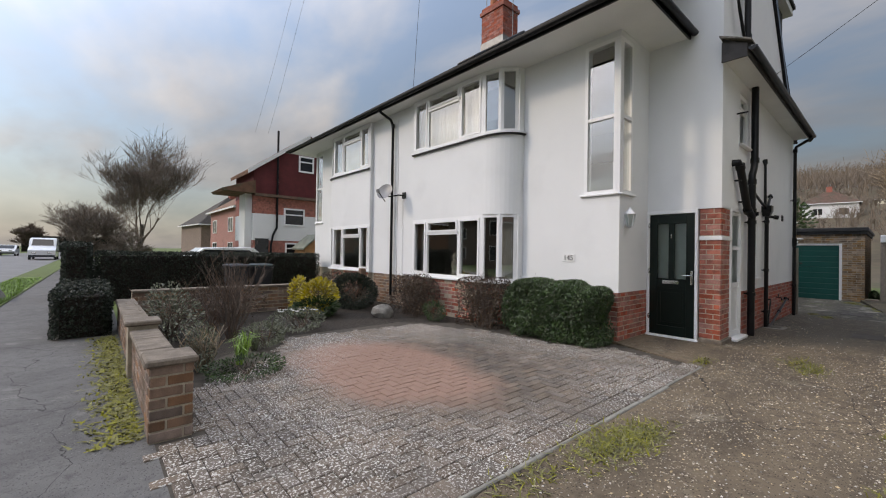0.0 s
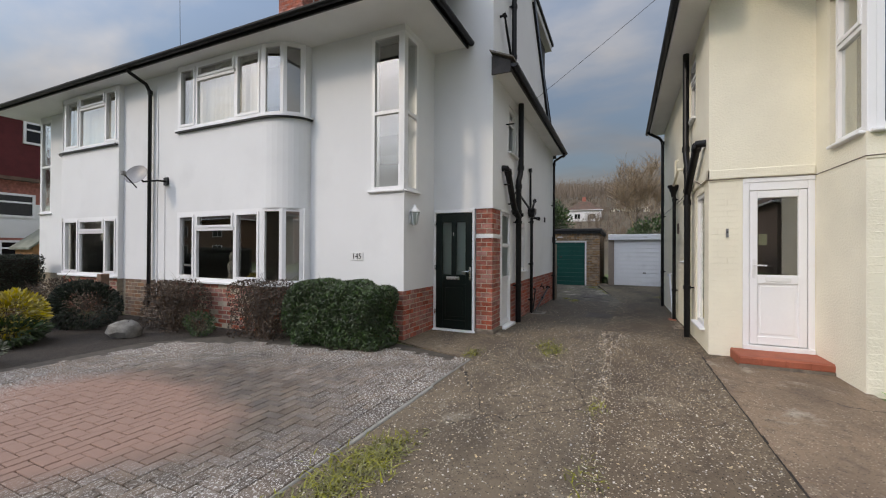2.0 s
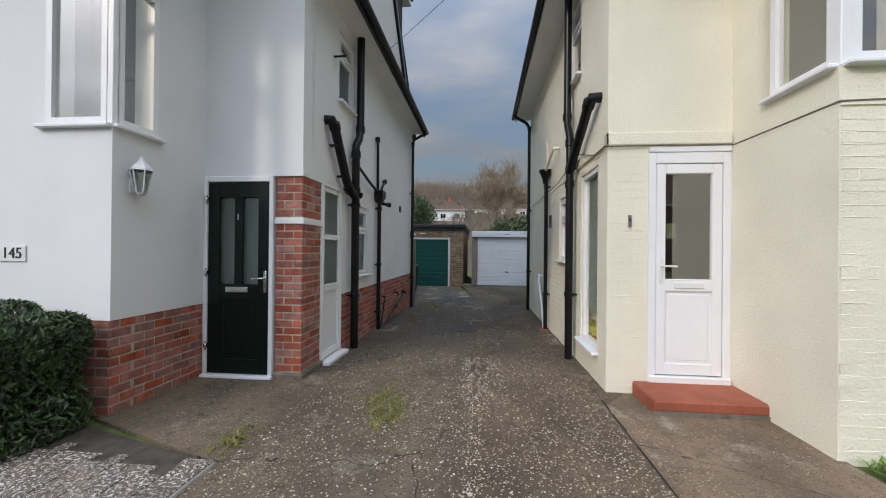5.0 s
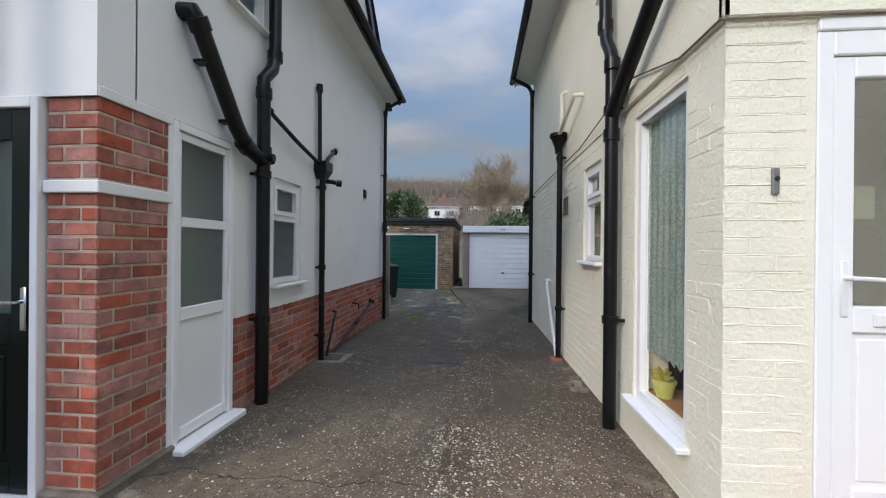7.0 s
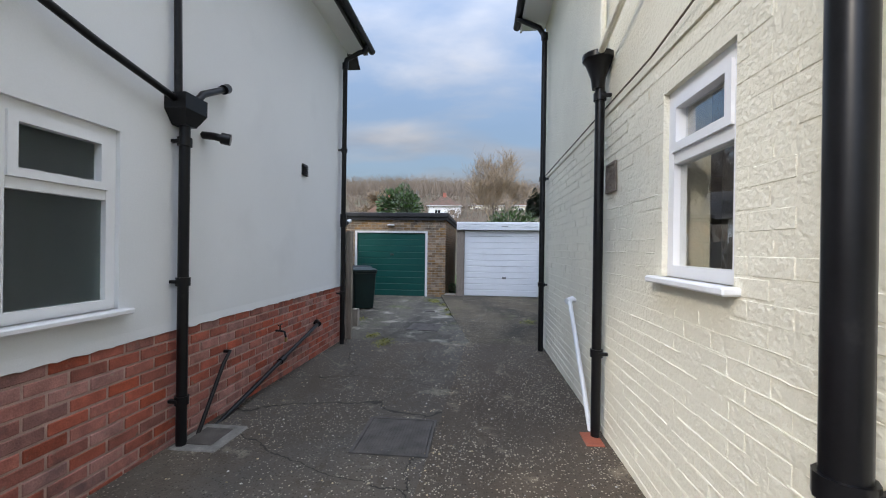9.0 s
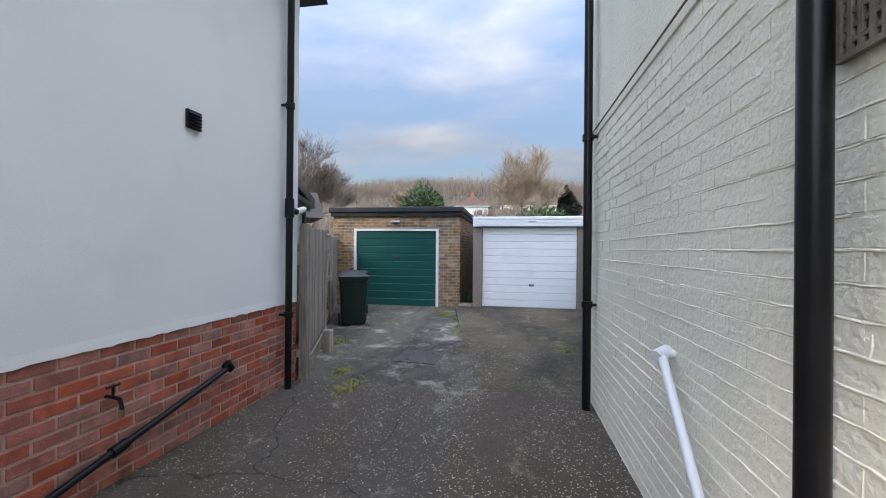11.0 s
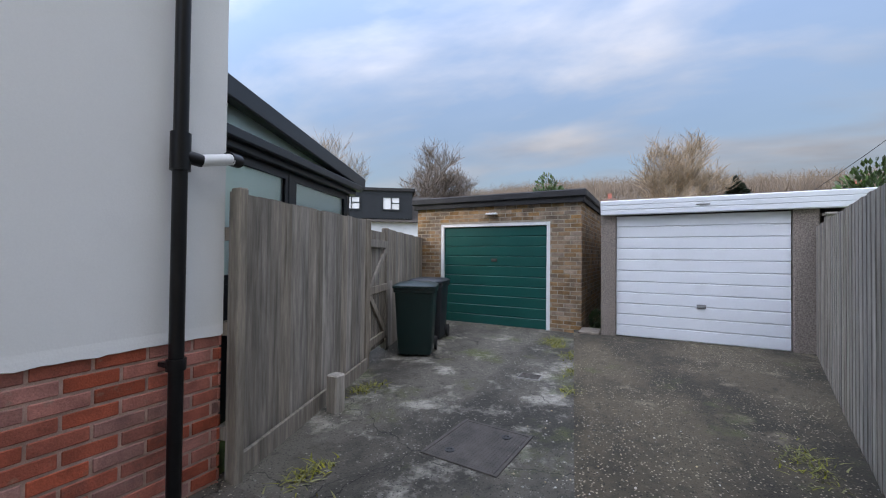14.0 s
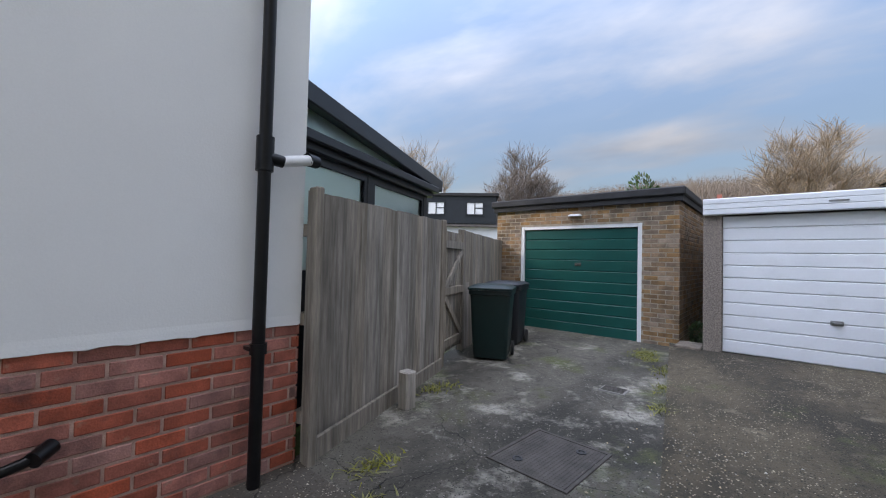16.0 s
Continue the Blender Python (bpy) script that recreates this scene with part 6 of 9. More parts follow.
g.v = [(CB - z, -3.19 + x * 0.78, 1.69 + y) for x, y, z in g.v]
part("plaque", g, M["soffit"], plq, smooth=True)
lettering("147", plq, (CB - 0.016, -3.19, 1.70), (math.pi / 2, 0, -math.pi / 2), 0.06, M["grey_metal"])
for k in range(3):
    g = Geo()
    g.box(CB - 0.004, CB + 0.02, -3.2 + k * 0.075, -3.14 + k * 0.075, 0.25, 0.275)
    part("weep_slot", g, M["number_black"], cream)
g = Geo()
rnd = random.Random(17)
for k in range(26):
    x, y = rnd.uniform(9.45, 9.86), CY + rnd.uniform(0.04, 0.19)
    r = rnd.uniform(0.018, 0.045)
    m = Matrix.Translation((x, y, -0.012 + rnd.uniform(-0.01, 0.008))) @ Matrix.Rotation(rnd.uniform(0, 3.1), 4, "Z") @ Matrix.Rotation(rnd.uniform(-0.5, 0.5), 4, "X")
    g.box(-r, r, -r * 0.7, r * 0.7, -r * 0.8, r * 0.7, r * 0.3, m)
single("broken_concrete", g, M["coping"], "broken patch of concrete at the foot of the cream wall", "rubble", kind="stuff")

# ---- paving blocks ----
def in_poly(x, y, poly):
    c = False
    n = len(poly)
    for i in range(n):
        (x0, y0), (x1, y1) = poly[i], poly[(i + 1) % n]
        if (y0 > y) != (y1 > y) and x < (x1 - x0) * (y - y0) / (y1 - y0) + x0:
            c = not c
    return c


PAVED = [(0.16, 1.93), (5.55, 1.93), (5.75, 2.9), (5.3, 3.6), (5.15, 5.0), (4.6, 6.2), (2.2, 6.45), (1.5, 5.3), (0.42, 4.6), (0.42, 3.52), (0.16, 3.52)]
paving = sheet("block_paving", [(0.1, 1.75), (5.7, 1.75), (6.1, 3.1), (5.6, 5.6), (4.4, 6.6), (2.0, 6.6), (0.1, 5.0)], M["joint"], "lichen-spotted herringbone block paving", "paving", z=0.004)
ORIGIN[paving.name] = Vector((0, 0, 0))


def lay_blocks():
    L, W, j = 0.2, 0.1, 0.006
    meshes, rest = {}, {}
    rnd = random.Random(11)
    count = 0

    def put(x, y, w, d, material):
        nonlocal count
        z = 0.016 + rnd.uniform(-0.0025, 0.0025)
        near = x < 2.35 and y < 3.9 and count < 300
        if near:
            key = (round(w, 3), round(d, 3), material.name)
            if key not in meshes:
                g = Geo()
                g.box(-w / 2, w / 2, -d / 2, d / 2, -0.02, 0, 0.005)
                me = bpy.data.meshes.new("paving_block")
                me.from_pydata(g.v, [], g.f)
                bm = bmesh.new()
                bm.from_mesh(me)
                bmesh.ops.recalc_face_normals(bm, faces=bm.faces)
                bm.to_mesh(me)
                bm.free()
                me.materials.append(material)
                meshes[key] = me
            ob = new("paving_block", meshes[key])
            ob.parent = paving
            ob.location = (x, y, z)
            ob.rotation_euler = (rnd.uniform(-0.012, 0.012), rnd.uniform(-0.012, 0.012), 0)
            count += 1
        else:
            rest.setdefault(material.name, (material, Geo()))[1].box(x - w / 2, x + w / 2, y - d / 2, y + d / 2, z - 0.02, z, 0.005)
    for i in range(0, 60):
        for k in range(16, 68):
            d = (i - k) % 4
            if d == 0:
                x, y, w, h = (i + 1) * W, (k + 0.5) * W, L - j, W - j
            elif d == 3:
                x, y, w, h = (i + 0.5) * W, (k + 1) * W, W - j, L - j
            else:
                continue
            if d == 3 and k == 18 and 0.2 < x < 5.5:
                put(x, 1.95, W - j, W - j, M["paver"])
                continue
            if in_poly(x, y, PAVED):
                put(x, y, w, h, M["paver"])
    x = 0.2
    while x < 5.6:
        put(x + 0.05, 1.80, W - j, L - j, M["paver"])
        x += W
    for material, g in rest.values():
        ob = part("paving_blocks", g, material, paving, fix=True)
        tagged(ob, kind="stuff")


lay_blocks()
g = Geo()
rnd = random.Random(5)
x = 0.2
while x < 5.65:
    w = rnd.uniform(0.5, 0.9)
    g.box(x, min(x + w - 0.012, 5.68), 1.655 + rnd.uniform(-0.012, 0.012), 1.695, -0.03, 0.02 + rnd.uniform(-0.004, 0.004), 0.008)
    x += w
ob = part("edging", g, M["edging"])
tagged(ob, "narrow pale mortar edging between paving and drive", "edging", "", "structure")
# cracks, joint strip and drain of the drive: raised ragged mortar strip along the middle
g = Geo()
x = -1.2
while x < 9.5:
    w = rnd.uniform(0.08, 0.35)
    yy = 0.02 + 0.015 * math.sin(x * 1.7) + (x > 7) * 0.03 * (x - 7)
    zz = ground_z(x) + 0.012
    g.box(x, x + w, yy - rnd.uniform(0.012, 0.035), yy + rnd.uniform(0.012, 0.035), zz - 0.02, zz + rnd.uniform(0.001, 0.006), 0.003)
    x += w * rnd.uniform(0.9, 1.9)
ob = part("drive_joint", g, M["aggregate"])
tagged(ob, "crumbling pale joint between the two driveways", "joint", "", "structure")
# gutter channel between cream house drive and path
g, gap = Geo(), Geo()
rnd = random.Random(6)
x = -1.5
while x < 7.0:
    w = min(rnd.uniform(0.5, 1.1), 7.0 - x + 0.01)
    near, far = -1.185 - rnd.uniform(0, 0.012), -1.385 + rnd.uniform(-0.02, 0.02)
    top = 0.012 + rnd.uniform(-0.003, 0.006)
    g.box(x, x + w - rnd.uniform(0.004, 0.02), far, near, -0.03, top, 0.008)
    x += w
x = -1.5
while x < 7.0:
    w = rnd.uniform(0.06, 0.25)
    c = -1.168 + rnd.uniform(-0.004, 0.004)
    gap.box(x, x + w, c - rnd.uniform(0.002, 0.011), c + rnd.uniform(0.002, 0.008), -0.02, 0.0165)
    x += w
ob = part("channel", g, M["path_concrete"])
tagged(ob, "cracked concrete edging strip beside the path", "edging", "", "structure")
ob = part("channel_gap", gap, M["soil"])
tagged(ob, "dark earthy gap between driveway and edging strip", "joint", "", "structure")
# brick under the cream house's waste pipe
g = Geo()
g.box(10.62, 10.84, -1.235, -1.10, -0.06, -0.022, 0.006)
single("loose_brick", g, M["step_red"], "red brick laid under the black waste pipe", "brick")

# loose gravel on the aggregate drive
g = Geo()
rnd = random.Random(21)
for k in range(15000):
    x = rnd.uniform(-0.8, 8.5) if k < 9000 or k > 11000 else rnd.uniform(8.5, 18.5)
    y = rnd.uniform(-1.15, 1.62) if x < 13.9 else rnd.uniform(-1.9, 0.5)
    if k > 12500:
        y = 0.02 + 0.015 * math.sin(x * 1.7) + (x > 7) * 0.03 * (x - 7) + rnd.gauss(0, 0.04)
    elif x > 7 and rnd.random() < 0.35:
        y = rnd.uniform(-0.3, 0.2)
    r = rnd.uniform(0.004, 0.011) * (1.4 if rnd.random() < 0.08 else 1)
    z = ground_z(x) + 0.012
    an = rnd.uniform(0, 6.28)
    c_, s_ = math.cos(an) * r, math.sin(an) * r
    g.add([(x + c_, y + s_, z), (x - s_ * 0.7, y + c_ * 0.7, z), (x - c_, y - s_, z), (x + s_ * 0.8, y - c_ * 0.8, z), (x, y, z + r * 0.6)], [(0, 1, 4), (1, 2, 4), (2, 3, 4), (3, 0, 4)])
gr = part("gravel", g, mat("pale_gravel", (0.46, 0.38, 0.27), 0.9, vary=0.2, scale=20, bump=0, rand=0.6))
tagged(gr, "loose pale gravel scattered over the drive", "gravel", "", "stuff")


# ---- foliage ----
def leaves(pts, size, seed, tilt=None, flat=0.6, long=1.8):
    """One leaf, folded along its middle, at each point."""
    rs = np.random.RandomState(seed)
    pts = np.asarray(pts, dtype=float)
    n = len(pts)
    d = rs.normal(size=(n, 3))
    if tilt is not None:
        d = d * 0.7 + np.asarray(tilt)
    d /= np.linalg.norm(d, axis=1)[:, None]
    e = np.cross(d, rs.normal(size=(n, 3)))
    e /= np.linalg.norm(e, axis=1)[:, None]
    f = np.cross(d, e)
    s = size * rs.uniform(0.6, 1.3, size=(n, 1))
    a, b = pts - d * s * long / 2, pts + d * s * long / 2
    l_, r_ = pts + e * s * 0.45 + f * s * 0.12, pts - e * s * 0.45 + f * s * 0.12
    v = np.stack([a, l_, b, r_], axis=1).reshape(-1, 3)
    g = Geo()
    g.v = [tuple(p) for p in v]
    g.f = [q for k in range(n) for q in ((4 * k, 4 * k + 1, 4 * k + 2), (4 * k, 4 * k + 2, 4 * k + 3))]
    return g


def lumpy(c, r, n, seed, shell=0.35, lumps=14, base=None):
    """Points near the surface of an uneven rounded mass."""
    rs = np.random.RandomState(seed)
    d = rs.normal(size=(n, 3))
    d /= np.linalg.norm(d, axis=1)[:, None]
    ax = rs.normal(size=(lumps, 3))
    ax /= np.linalg.norm(ax, axis=1)[:, None]
    am = rs.uniform(-0.22, 0.22, size=lumps)
    k = 1 + (np.maximum(0, d @ ax.T) ** 6 * am).sum(axis=1)
    k *= 1 - shell * rs.uniform(0, 1, n) ** 1.6
    p = np.asarray(c) + d * np.asarray(r) * k[:, None]
    if base is not None:
        p[:, 2] = np.maximum(p[:, 2], base + rs.uniform(0, 0.05, n))
    return p


def boxy(x0, x1, y0, y1, z0, z1, n, seed, wob=0.05):
    """Points near the faces of a clipped hedge."""
    rs = np.random.RandomState(seed)
    p = np.stack([rs.uniform(x0, x1, n), rs.uniform(y0, y1, n), rs.uniform(z0, z1, n)], axis=1)
    w = np.array([(y1 - y0) * (z1 - z0)] * 2 + [(x1 - x0) * (z1 - z0)] * 2 + [(x1 - x0) * (y1 - y0)])
    face = rs.choice(5, n, p=w / w.sum())
    dp = np.abs(rs.normal(0, wob, n)) - wob * 0.4
    und = wob * 0.7 * np.sin(p[:, 0] * 3 + p[:, 1] * 2.3) * np.sin(p[:, 2] * 4 + p[:, 1])
    for f, (ax, val, sg) in enumerate(((0, x0, 1), (0, x1, -1), (1, y0, 1), (1, y1, -1), (2, z1, -1))):
        m = face == f
        p[m, ax] = val + sg * (dp[m] + und[m])
    return p


def twigs(g, base, count, height, spread, seed, r=0.006, lean=(0, 0), droop=0.0, forks=2):
    """Thin stems that fork once or twice."""
    rnd = random.Random(seed)
    for k in range(count):
        an = rnd.uniform(0, 6.28)
        p = Vector(base) + Vector((rnd.uniform(-0.06, 0.06), rnd.uniform(-0.06, 0.06), 0))
        h = height * rnd.uniform(0.6, 1.1)
        q = p + Vector((math.cos(an) * spread * rnd.uniform(0.2, 1) + lean[0], math.sin(an) * spread * rnd.uniform(0.2, 1) + lean[1], h))
        mid = (p + q) / 2 + Vector((rnd.uniform(-0.05, 0.05), rnd.uniform(-0.05, 0.05), 0.05 * h))
        g.tube([p, mid, q], r, 4, False, [r, r * 0.75, r * 0.35])
        for j in range(forks):
            t = rnd.uniform(0.35, 0.9)
            a = p.lerp(mid, t * 2) if t < 0.5 else mid.lerp(q, t * 2 - 1)
            an2 = rnd.uniform(0, 6.28)
            l_ = h * rnd.uniform(0.2, 0.42)
            b = a + Vector((math.cos(an2) * l_ * 0.6, math.sin(an2) * l_ * 0.6, l_ * 0.8 - droop * l_))
            g.tube([a, b], r * 0.5, 3, False, [r * 0.5, r * 0.2])
    return g


def bush(name, c, r, n, size, material, label, seed, stems=14, category="shrub", tilt=None, shell=0.35, long=1.8, twig="twig", core=True):
    """A shrub: stems, a shaded inner mass of leaves and an uneven outer one."""
    base = c[2] - r[2]
    b = thing(name, (c[0], c[1], max(0.0, base)), label, category)
    g = Geo()
    twigs(g, (c[0], c[1], max(0, base)), stems, r[2] * 1.7, max(r[0], r[1]) * 0.9, seed, 0.008)
    part("stem", g, M[twig], b)
    pts = lumpy(c, r, n, seed, shell, base=max(0.0, base))
    part("foliage", leaves(pts, size, seed, tilt, long=long), material, b, fix=False)
    return b


def clipped_bush(name, box, n, size, material, label, seed, stems, long=1.8, wob=0.09, tilt=None, inner=0.3):
    """A shrub trimmed to a rough block: stems, inner and outer leaves."""
    x0, x1, y0, y1, h = box
    b = thing(name, ((x0 + x1) / 2, (y0 + y1) / 2, 0), label, "shrub")
    g = Geo()
    rnd = random.Random(seed)
    for k in range(6):
        twigs(g, (rnd.uniform(x0 + 0.2, x1 - 0.2), rnd.uniform(y0 + 0.2, y1 - 0.2), 0), stems // 6, h * 0.95, 0.3, seed + k, 0.006, forks=3)
    part("stem", g, M["twig"], b)
    rs = np.random.RandomState(seed)
    outer = boxy(x0, x1, y0, y1, 0.0, h, n, seed, wob)
    c = np.array([(x0 + x1) / 2, (y0 + y1) / 2, h * 0.45])
    half = np.array([(x1 - x0) / 2, (y1 - y0) / 2, h * 0.55])
    q = (outer - c) / half
    k = np.maximum(1, (np.abs(q) ** 5).sum(axis=1) ** 0.2)
    outer = c + (outer - c) / k[:, None] * (1 + 0.07 * np.sin(outer[:, 1] * 9 + outer[:, 2] * 7))[:, None]
    inn = np.stack([rs.uniform(x0 + 0.1, x1 - 0.1, int(n * inner)), rs.uniform(y0 + 0.1, y1 - 0.1, int(n * inner)), rs.uniform(0, h - 0.12, int(n * inner))], axis=1)
    pts = np.concatenate([outer, inn])
    pts[:, 2] = np.maximum(pts[:, 2], 0.01)
    part("foliage", leaves(pts, size, seed, tilt, long=long), material, b, fix=False)


clipped_bush("evergreen_shrub", (5.3, 6.18, 3.02, 4.72, 0.95), 26000, 0.022, M["leaf"], "dense green evergreen shrub against the white wall", 31, 24, long=2.6, wob=0.17, tilt=(-0.2, 0, -0.5))
clipped_bush("shrub", (5.2, 5.9, 4.7, 5.85, 0.92), 5200, 0.022, M["leaf_brown"], "brown-leaved twiggy shrub under the bay window", 32, 130, wob=0.16)
clipped_bush("shrub", (4.95, 5.7, 6.75, 7.75, 0.88), 4600, 0.022, M["leaf_brown"], "brown-leaved twiggy shrub under the bay window", 33, 130, wob=0.16)
bush("shrub", (5.15, 6.35, 0.18), (0.22, 0.26, 0.22), 900, 0.024, M["leaf"], "small low green shrub under the bay window", 34, 8)
bush("shrub", (4.75, 9.0, 0.42), (0.5, 0.85, 0.46), 6500, 0.03, M["hedge_leaf"], "rounded dark green shrub beside the path", 35, 10)
bush("shrub", (5.0, 10.2, 0.44), (0.5, 1.2, 0.45), 4200, 0.025, M["leaf_brown"], "tangled brown shrub before the neighbouring window", 36, 40, shell=0.6)
bush("golden_shrub", (3.55, 8.4, 0.42), (0.42, 0.45, 0.42), 2600, 0.04, M["leaf_yellow"], "bright yellow variegated shrub", 37, 8, long=2.2)
bush("golden_shrub", (3.25, 8.8, 0.42), (0.2, 0.22, 0.42), 700, 0.04, M["leaf_yellow"], "bright yellow variegated shrub", 38, 6, long=2.2)
bush("shrub", (3.4, 8.2, 0.2), (0.48, 0.5, 0.22), 1800, 0.04, M["leaf"], "low glossy green shrub at the edge of the bed", 39, 6, long=2.2)
bush("shrub", (0.8, 5.35, 0.28), (0.2, 0.3, 0.28), 1100, 0.02, M["leaf_pale"], "silvery twiggy lavender shrub by the brick wall", 40, 50, shell=0.7, twig="twig_pale")
bush("shrub", (0.75, 7.6, 0.42), (0.45, 1.0, 0.42), 1900, 0.026, M["leaf_pale"], "pale leafy rose shrub in the front bed", 41, 40, shell=0.75)
bush("shrub", (1.7, 8.6, 0.4), (0.8, 0.9, 0.4), 2400, 0.024, M["leaf_brown"], "straggling brown shrub in the front bed", 42, 60, shell=0.75)
bush("shrub", (2.55, 7.0, 0.18), (0.5, 0.4, 0.2), 1700, 0.022, M["leaf_pale"], "low grey-green shrub at the edge of the paving", 43, 12)
bush("shrub", (1.75, 6.2, 0.16), (0.35, 0.35, 0.2), 1100, 0.022, M["leaf_pale"], "low grey-green shrub at the edge of the paving", 44, 12)
bush("shrub", (1.15, 4.85, 0.10), (0.45, 0.32, 0.12), 1700, 0.018, M["leaf"], "low mossy green ground-cover plant", 45, 4)
bare = thing("bare_shrub", (1.5, 7.0, 0), "tall bare red-brown rose bush", "shrub")
g = Geo()
twigs(g, (1.5, 7.0, 0), 46, 1.25, 0.5, 46, 0.008, forks=4)
part("stem", g, M["twig"], bare)
g = Geo()
twigs(g, (1.3, 7.4, 0), 26, 0.9, 0.5, 47, 0.007, forks=3)
part("stem", g, M["twig"], bare)
for k, (x, y) in enumerate(((1.35, 5.7), (1.55, 5.95), (1.2, 5.35), (2.05, 6.35))):
    g = Geo()
    rnd = random.Random(60 + k)
    for j in range(46):
        an, sp, h = rnd.uniform(0, 6.28), rnd.uniform(0.05, 0.22), rnd.uniform(0.16, 0.34)
        a = Vector((x + rnd.uniform(-0.04, 0.04), y + rnd.uniform(-0.04, 0.04), 0))
        b = a + Vector((math.cos(an) * sp * 0.5, math.sin(an) * sp * 0.5, h))
        c2 = b + Vector((math.cos(an) * sp, math.sin(an) * sp, -0.02))
        w = Vector((-math.sin(an), math.cos(an), 0)) * 0.006
        g.add([a - w, a + w, b + w, b - w, c2], [(0, 1, 2, 3), (3, 2, 4)])
    single("grass_tuft", g, M["leaf_pale"] if k % 2 else M["grass"], "clump of strappy leaves in the front bed", "plant", at=(x, y, 0))
# flowers at the bed's edge
g = Geo()
rnd = random.Random(70)
for k in range(16):
    x, y = 2.5 + rnd.uniform(-0.3, 0.3), 6.95 + rnd.uniform(-0.2, 0.2)
    for j in range(5):
        an = 2 * math.pi * j / 5
        g.add([(x, y, 0.36), (x + 0.03 * math.cos(an - 0.4), y + 0.03 * math.sin(an - 0.4), 0.38), (x + 0.045 * math.cos(an), y + 0.045 * math.sin(an), 0.375), (x + 0.03 * math.cos(an + 0.4), y + 0.03 * math.sin(an + 0.4), 0.38)], [(0, 1, 2, 3)])
single("white_flowers", g, M["paint_white"], "small white flowers over a low shrub", "flowers", at=(2.5, 6.95, 0.3))
sheet("flower_bed", [(0.3, 4.62), (1.5, 5.3), (2.3, 6.5), (4.5, 6.3), (5.1, 5.0), (5.35, 3.5), (5.8, 3.05), (6.2, 3.2), (6.2, 9), (4.0, 14), (0.3, 14)], M["soil"], "dark earth flower bed", "flower bed", z=0.0)
g = Geo()
g.lathe([(0.0, 0), (0.2, 0.0), (0.24, 0.1), (0.2, 0.2), (0.1, 0.26), (0.0, 0.27)], 4.55, 7.35, 12)
rnd = random.Random(3)
g.v = [(x + rnd.uniform(-0.03, 0.03), y * 1.0 + rnd.uniform(-0.03, 0.03), z + rnd.uniform(-0.02, 0.02)) for x, y, z in g.v]
single("boulder", g, M["stone"], "grey boulder at the edge of the paving", "stone", smooth=True)

# hedges
def hedge(x0, x1, y0, y1, h, n, size, label, seed, material="hedge_leaf"):
    hd = thing("hedge", ((x0 + x1) / 2, (y0 + y1) / 2, 0), label, "hedge")
    g = Geo()
    g.box(x0 + 0.09, x1 - 0.09, y0 + 0.09, y1 - 0.09, 0, h - 0.09)
    part("inner_mass", g, M["soil"], hd)
    part("foliage", leaves(boxy(x0, x1, y0, y1, 0.02, h, n, seed), size, seed), M[material], hd, fix=False)
    tagged(hd, group="clipped hedges")


hedge(-0.62, 0.06, 8.3, 11.2, 0.72, 17000, 0.026, "low clipped dark hedge beside the pavement", 51)
hedge(-0.1, 5.9, 13.6, 14.5, 1.27, 36000, 0.03, "long clipped dark green hedge", 52)
hedge(-0.75, -0.2, 13.6, 16.5, 1.5, 11000, 0.032, "tall clipped hedge end beside the pavement", 53)

# front garden wall
gw = thing("garden_wall", (0.25, 6.2, 0), "low brown brick garden wall with piers and coping", "wall")
g = Geo()
g.box(0.172, 0.368, 3.85, 8.9, 0, 0.47)
g.box(0.152, 0.418, 3.572, 3.848, 0, 0.56)
g.box(0.132, 0.398, 5.512, 5.788, 0, 0.56)
gw_core = part("core", g, M["mortar_dark"], gw)
for y0, y1, z, w in ((3.85, 5.5, 0.47, 0.26), (5.8, 8.9, 0.47, 0.26)):
    n_ = int((y1 - y0) / 0.45)
    for k in range(n_):
        g = Geo()
        a = y0 + (y1 - y0) * k / n_
        g.box(0.27 - w / 2, 0.27 + w / 2, a + 0.004, a + (y1 - y0) / n_ - 0.004, z, z + 0.05, 0.012)
        part("coping", g, M["coping"], gw)
for x0, x1, y0, y1 in ((0.12, 0.45, 3.53, 3.88), (0.10, 0.43, 5.48, 5.82)):
    g = Geo()
    g.box(x0, x1, y0, y1, 0.56, 0.615, 0.014)
    part("pier_cap", g, M["coping"], gw)
lw = thing("garden_wall", (2.3, 9.6, 0), "low dark brick wall between the front gardens", "wall")
g = Geo()
g.box(0.4, 4.3, 9.55, 9.75, 0, 0.55)
lw_core = part("core", g, M["mortar_dark"], lw)
g = Geo()
g.box(0.4, 4.3, 9.52, 9.78, 0.55, 0.6, 0.012)
part("coping", g, M["coping"], lw)
g = Geo()
g.box(5.15, 5.3, 9.35, 9.5, 0, 0.95, 0.01)
single("brick_stub", g, M["brick_dull"], "narrow brick end pier under the neighbouring window", "wall")


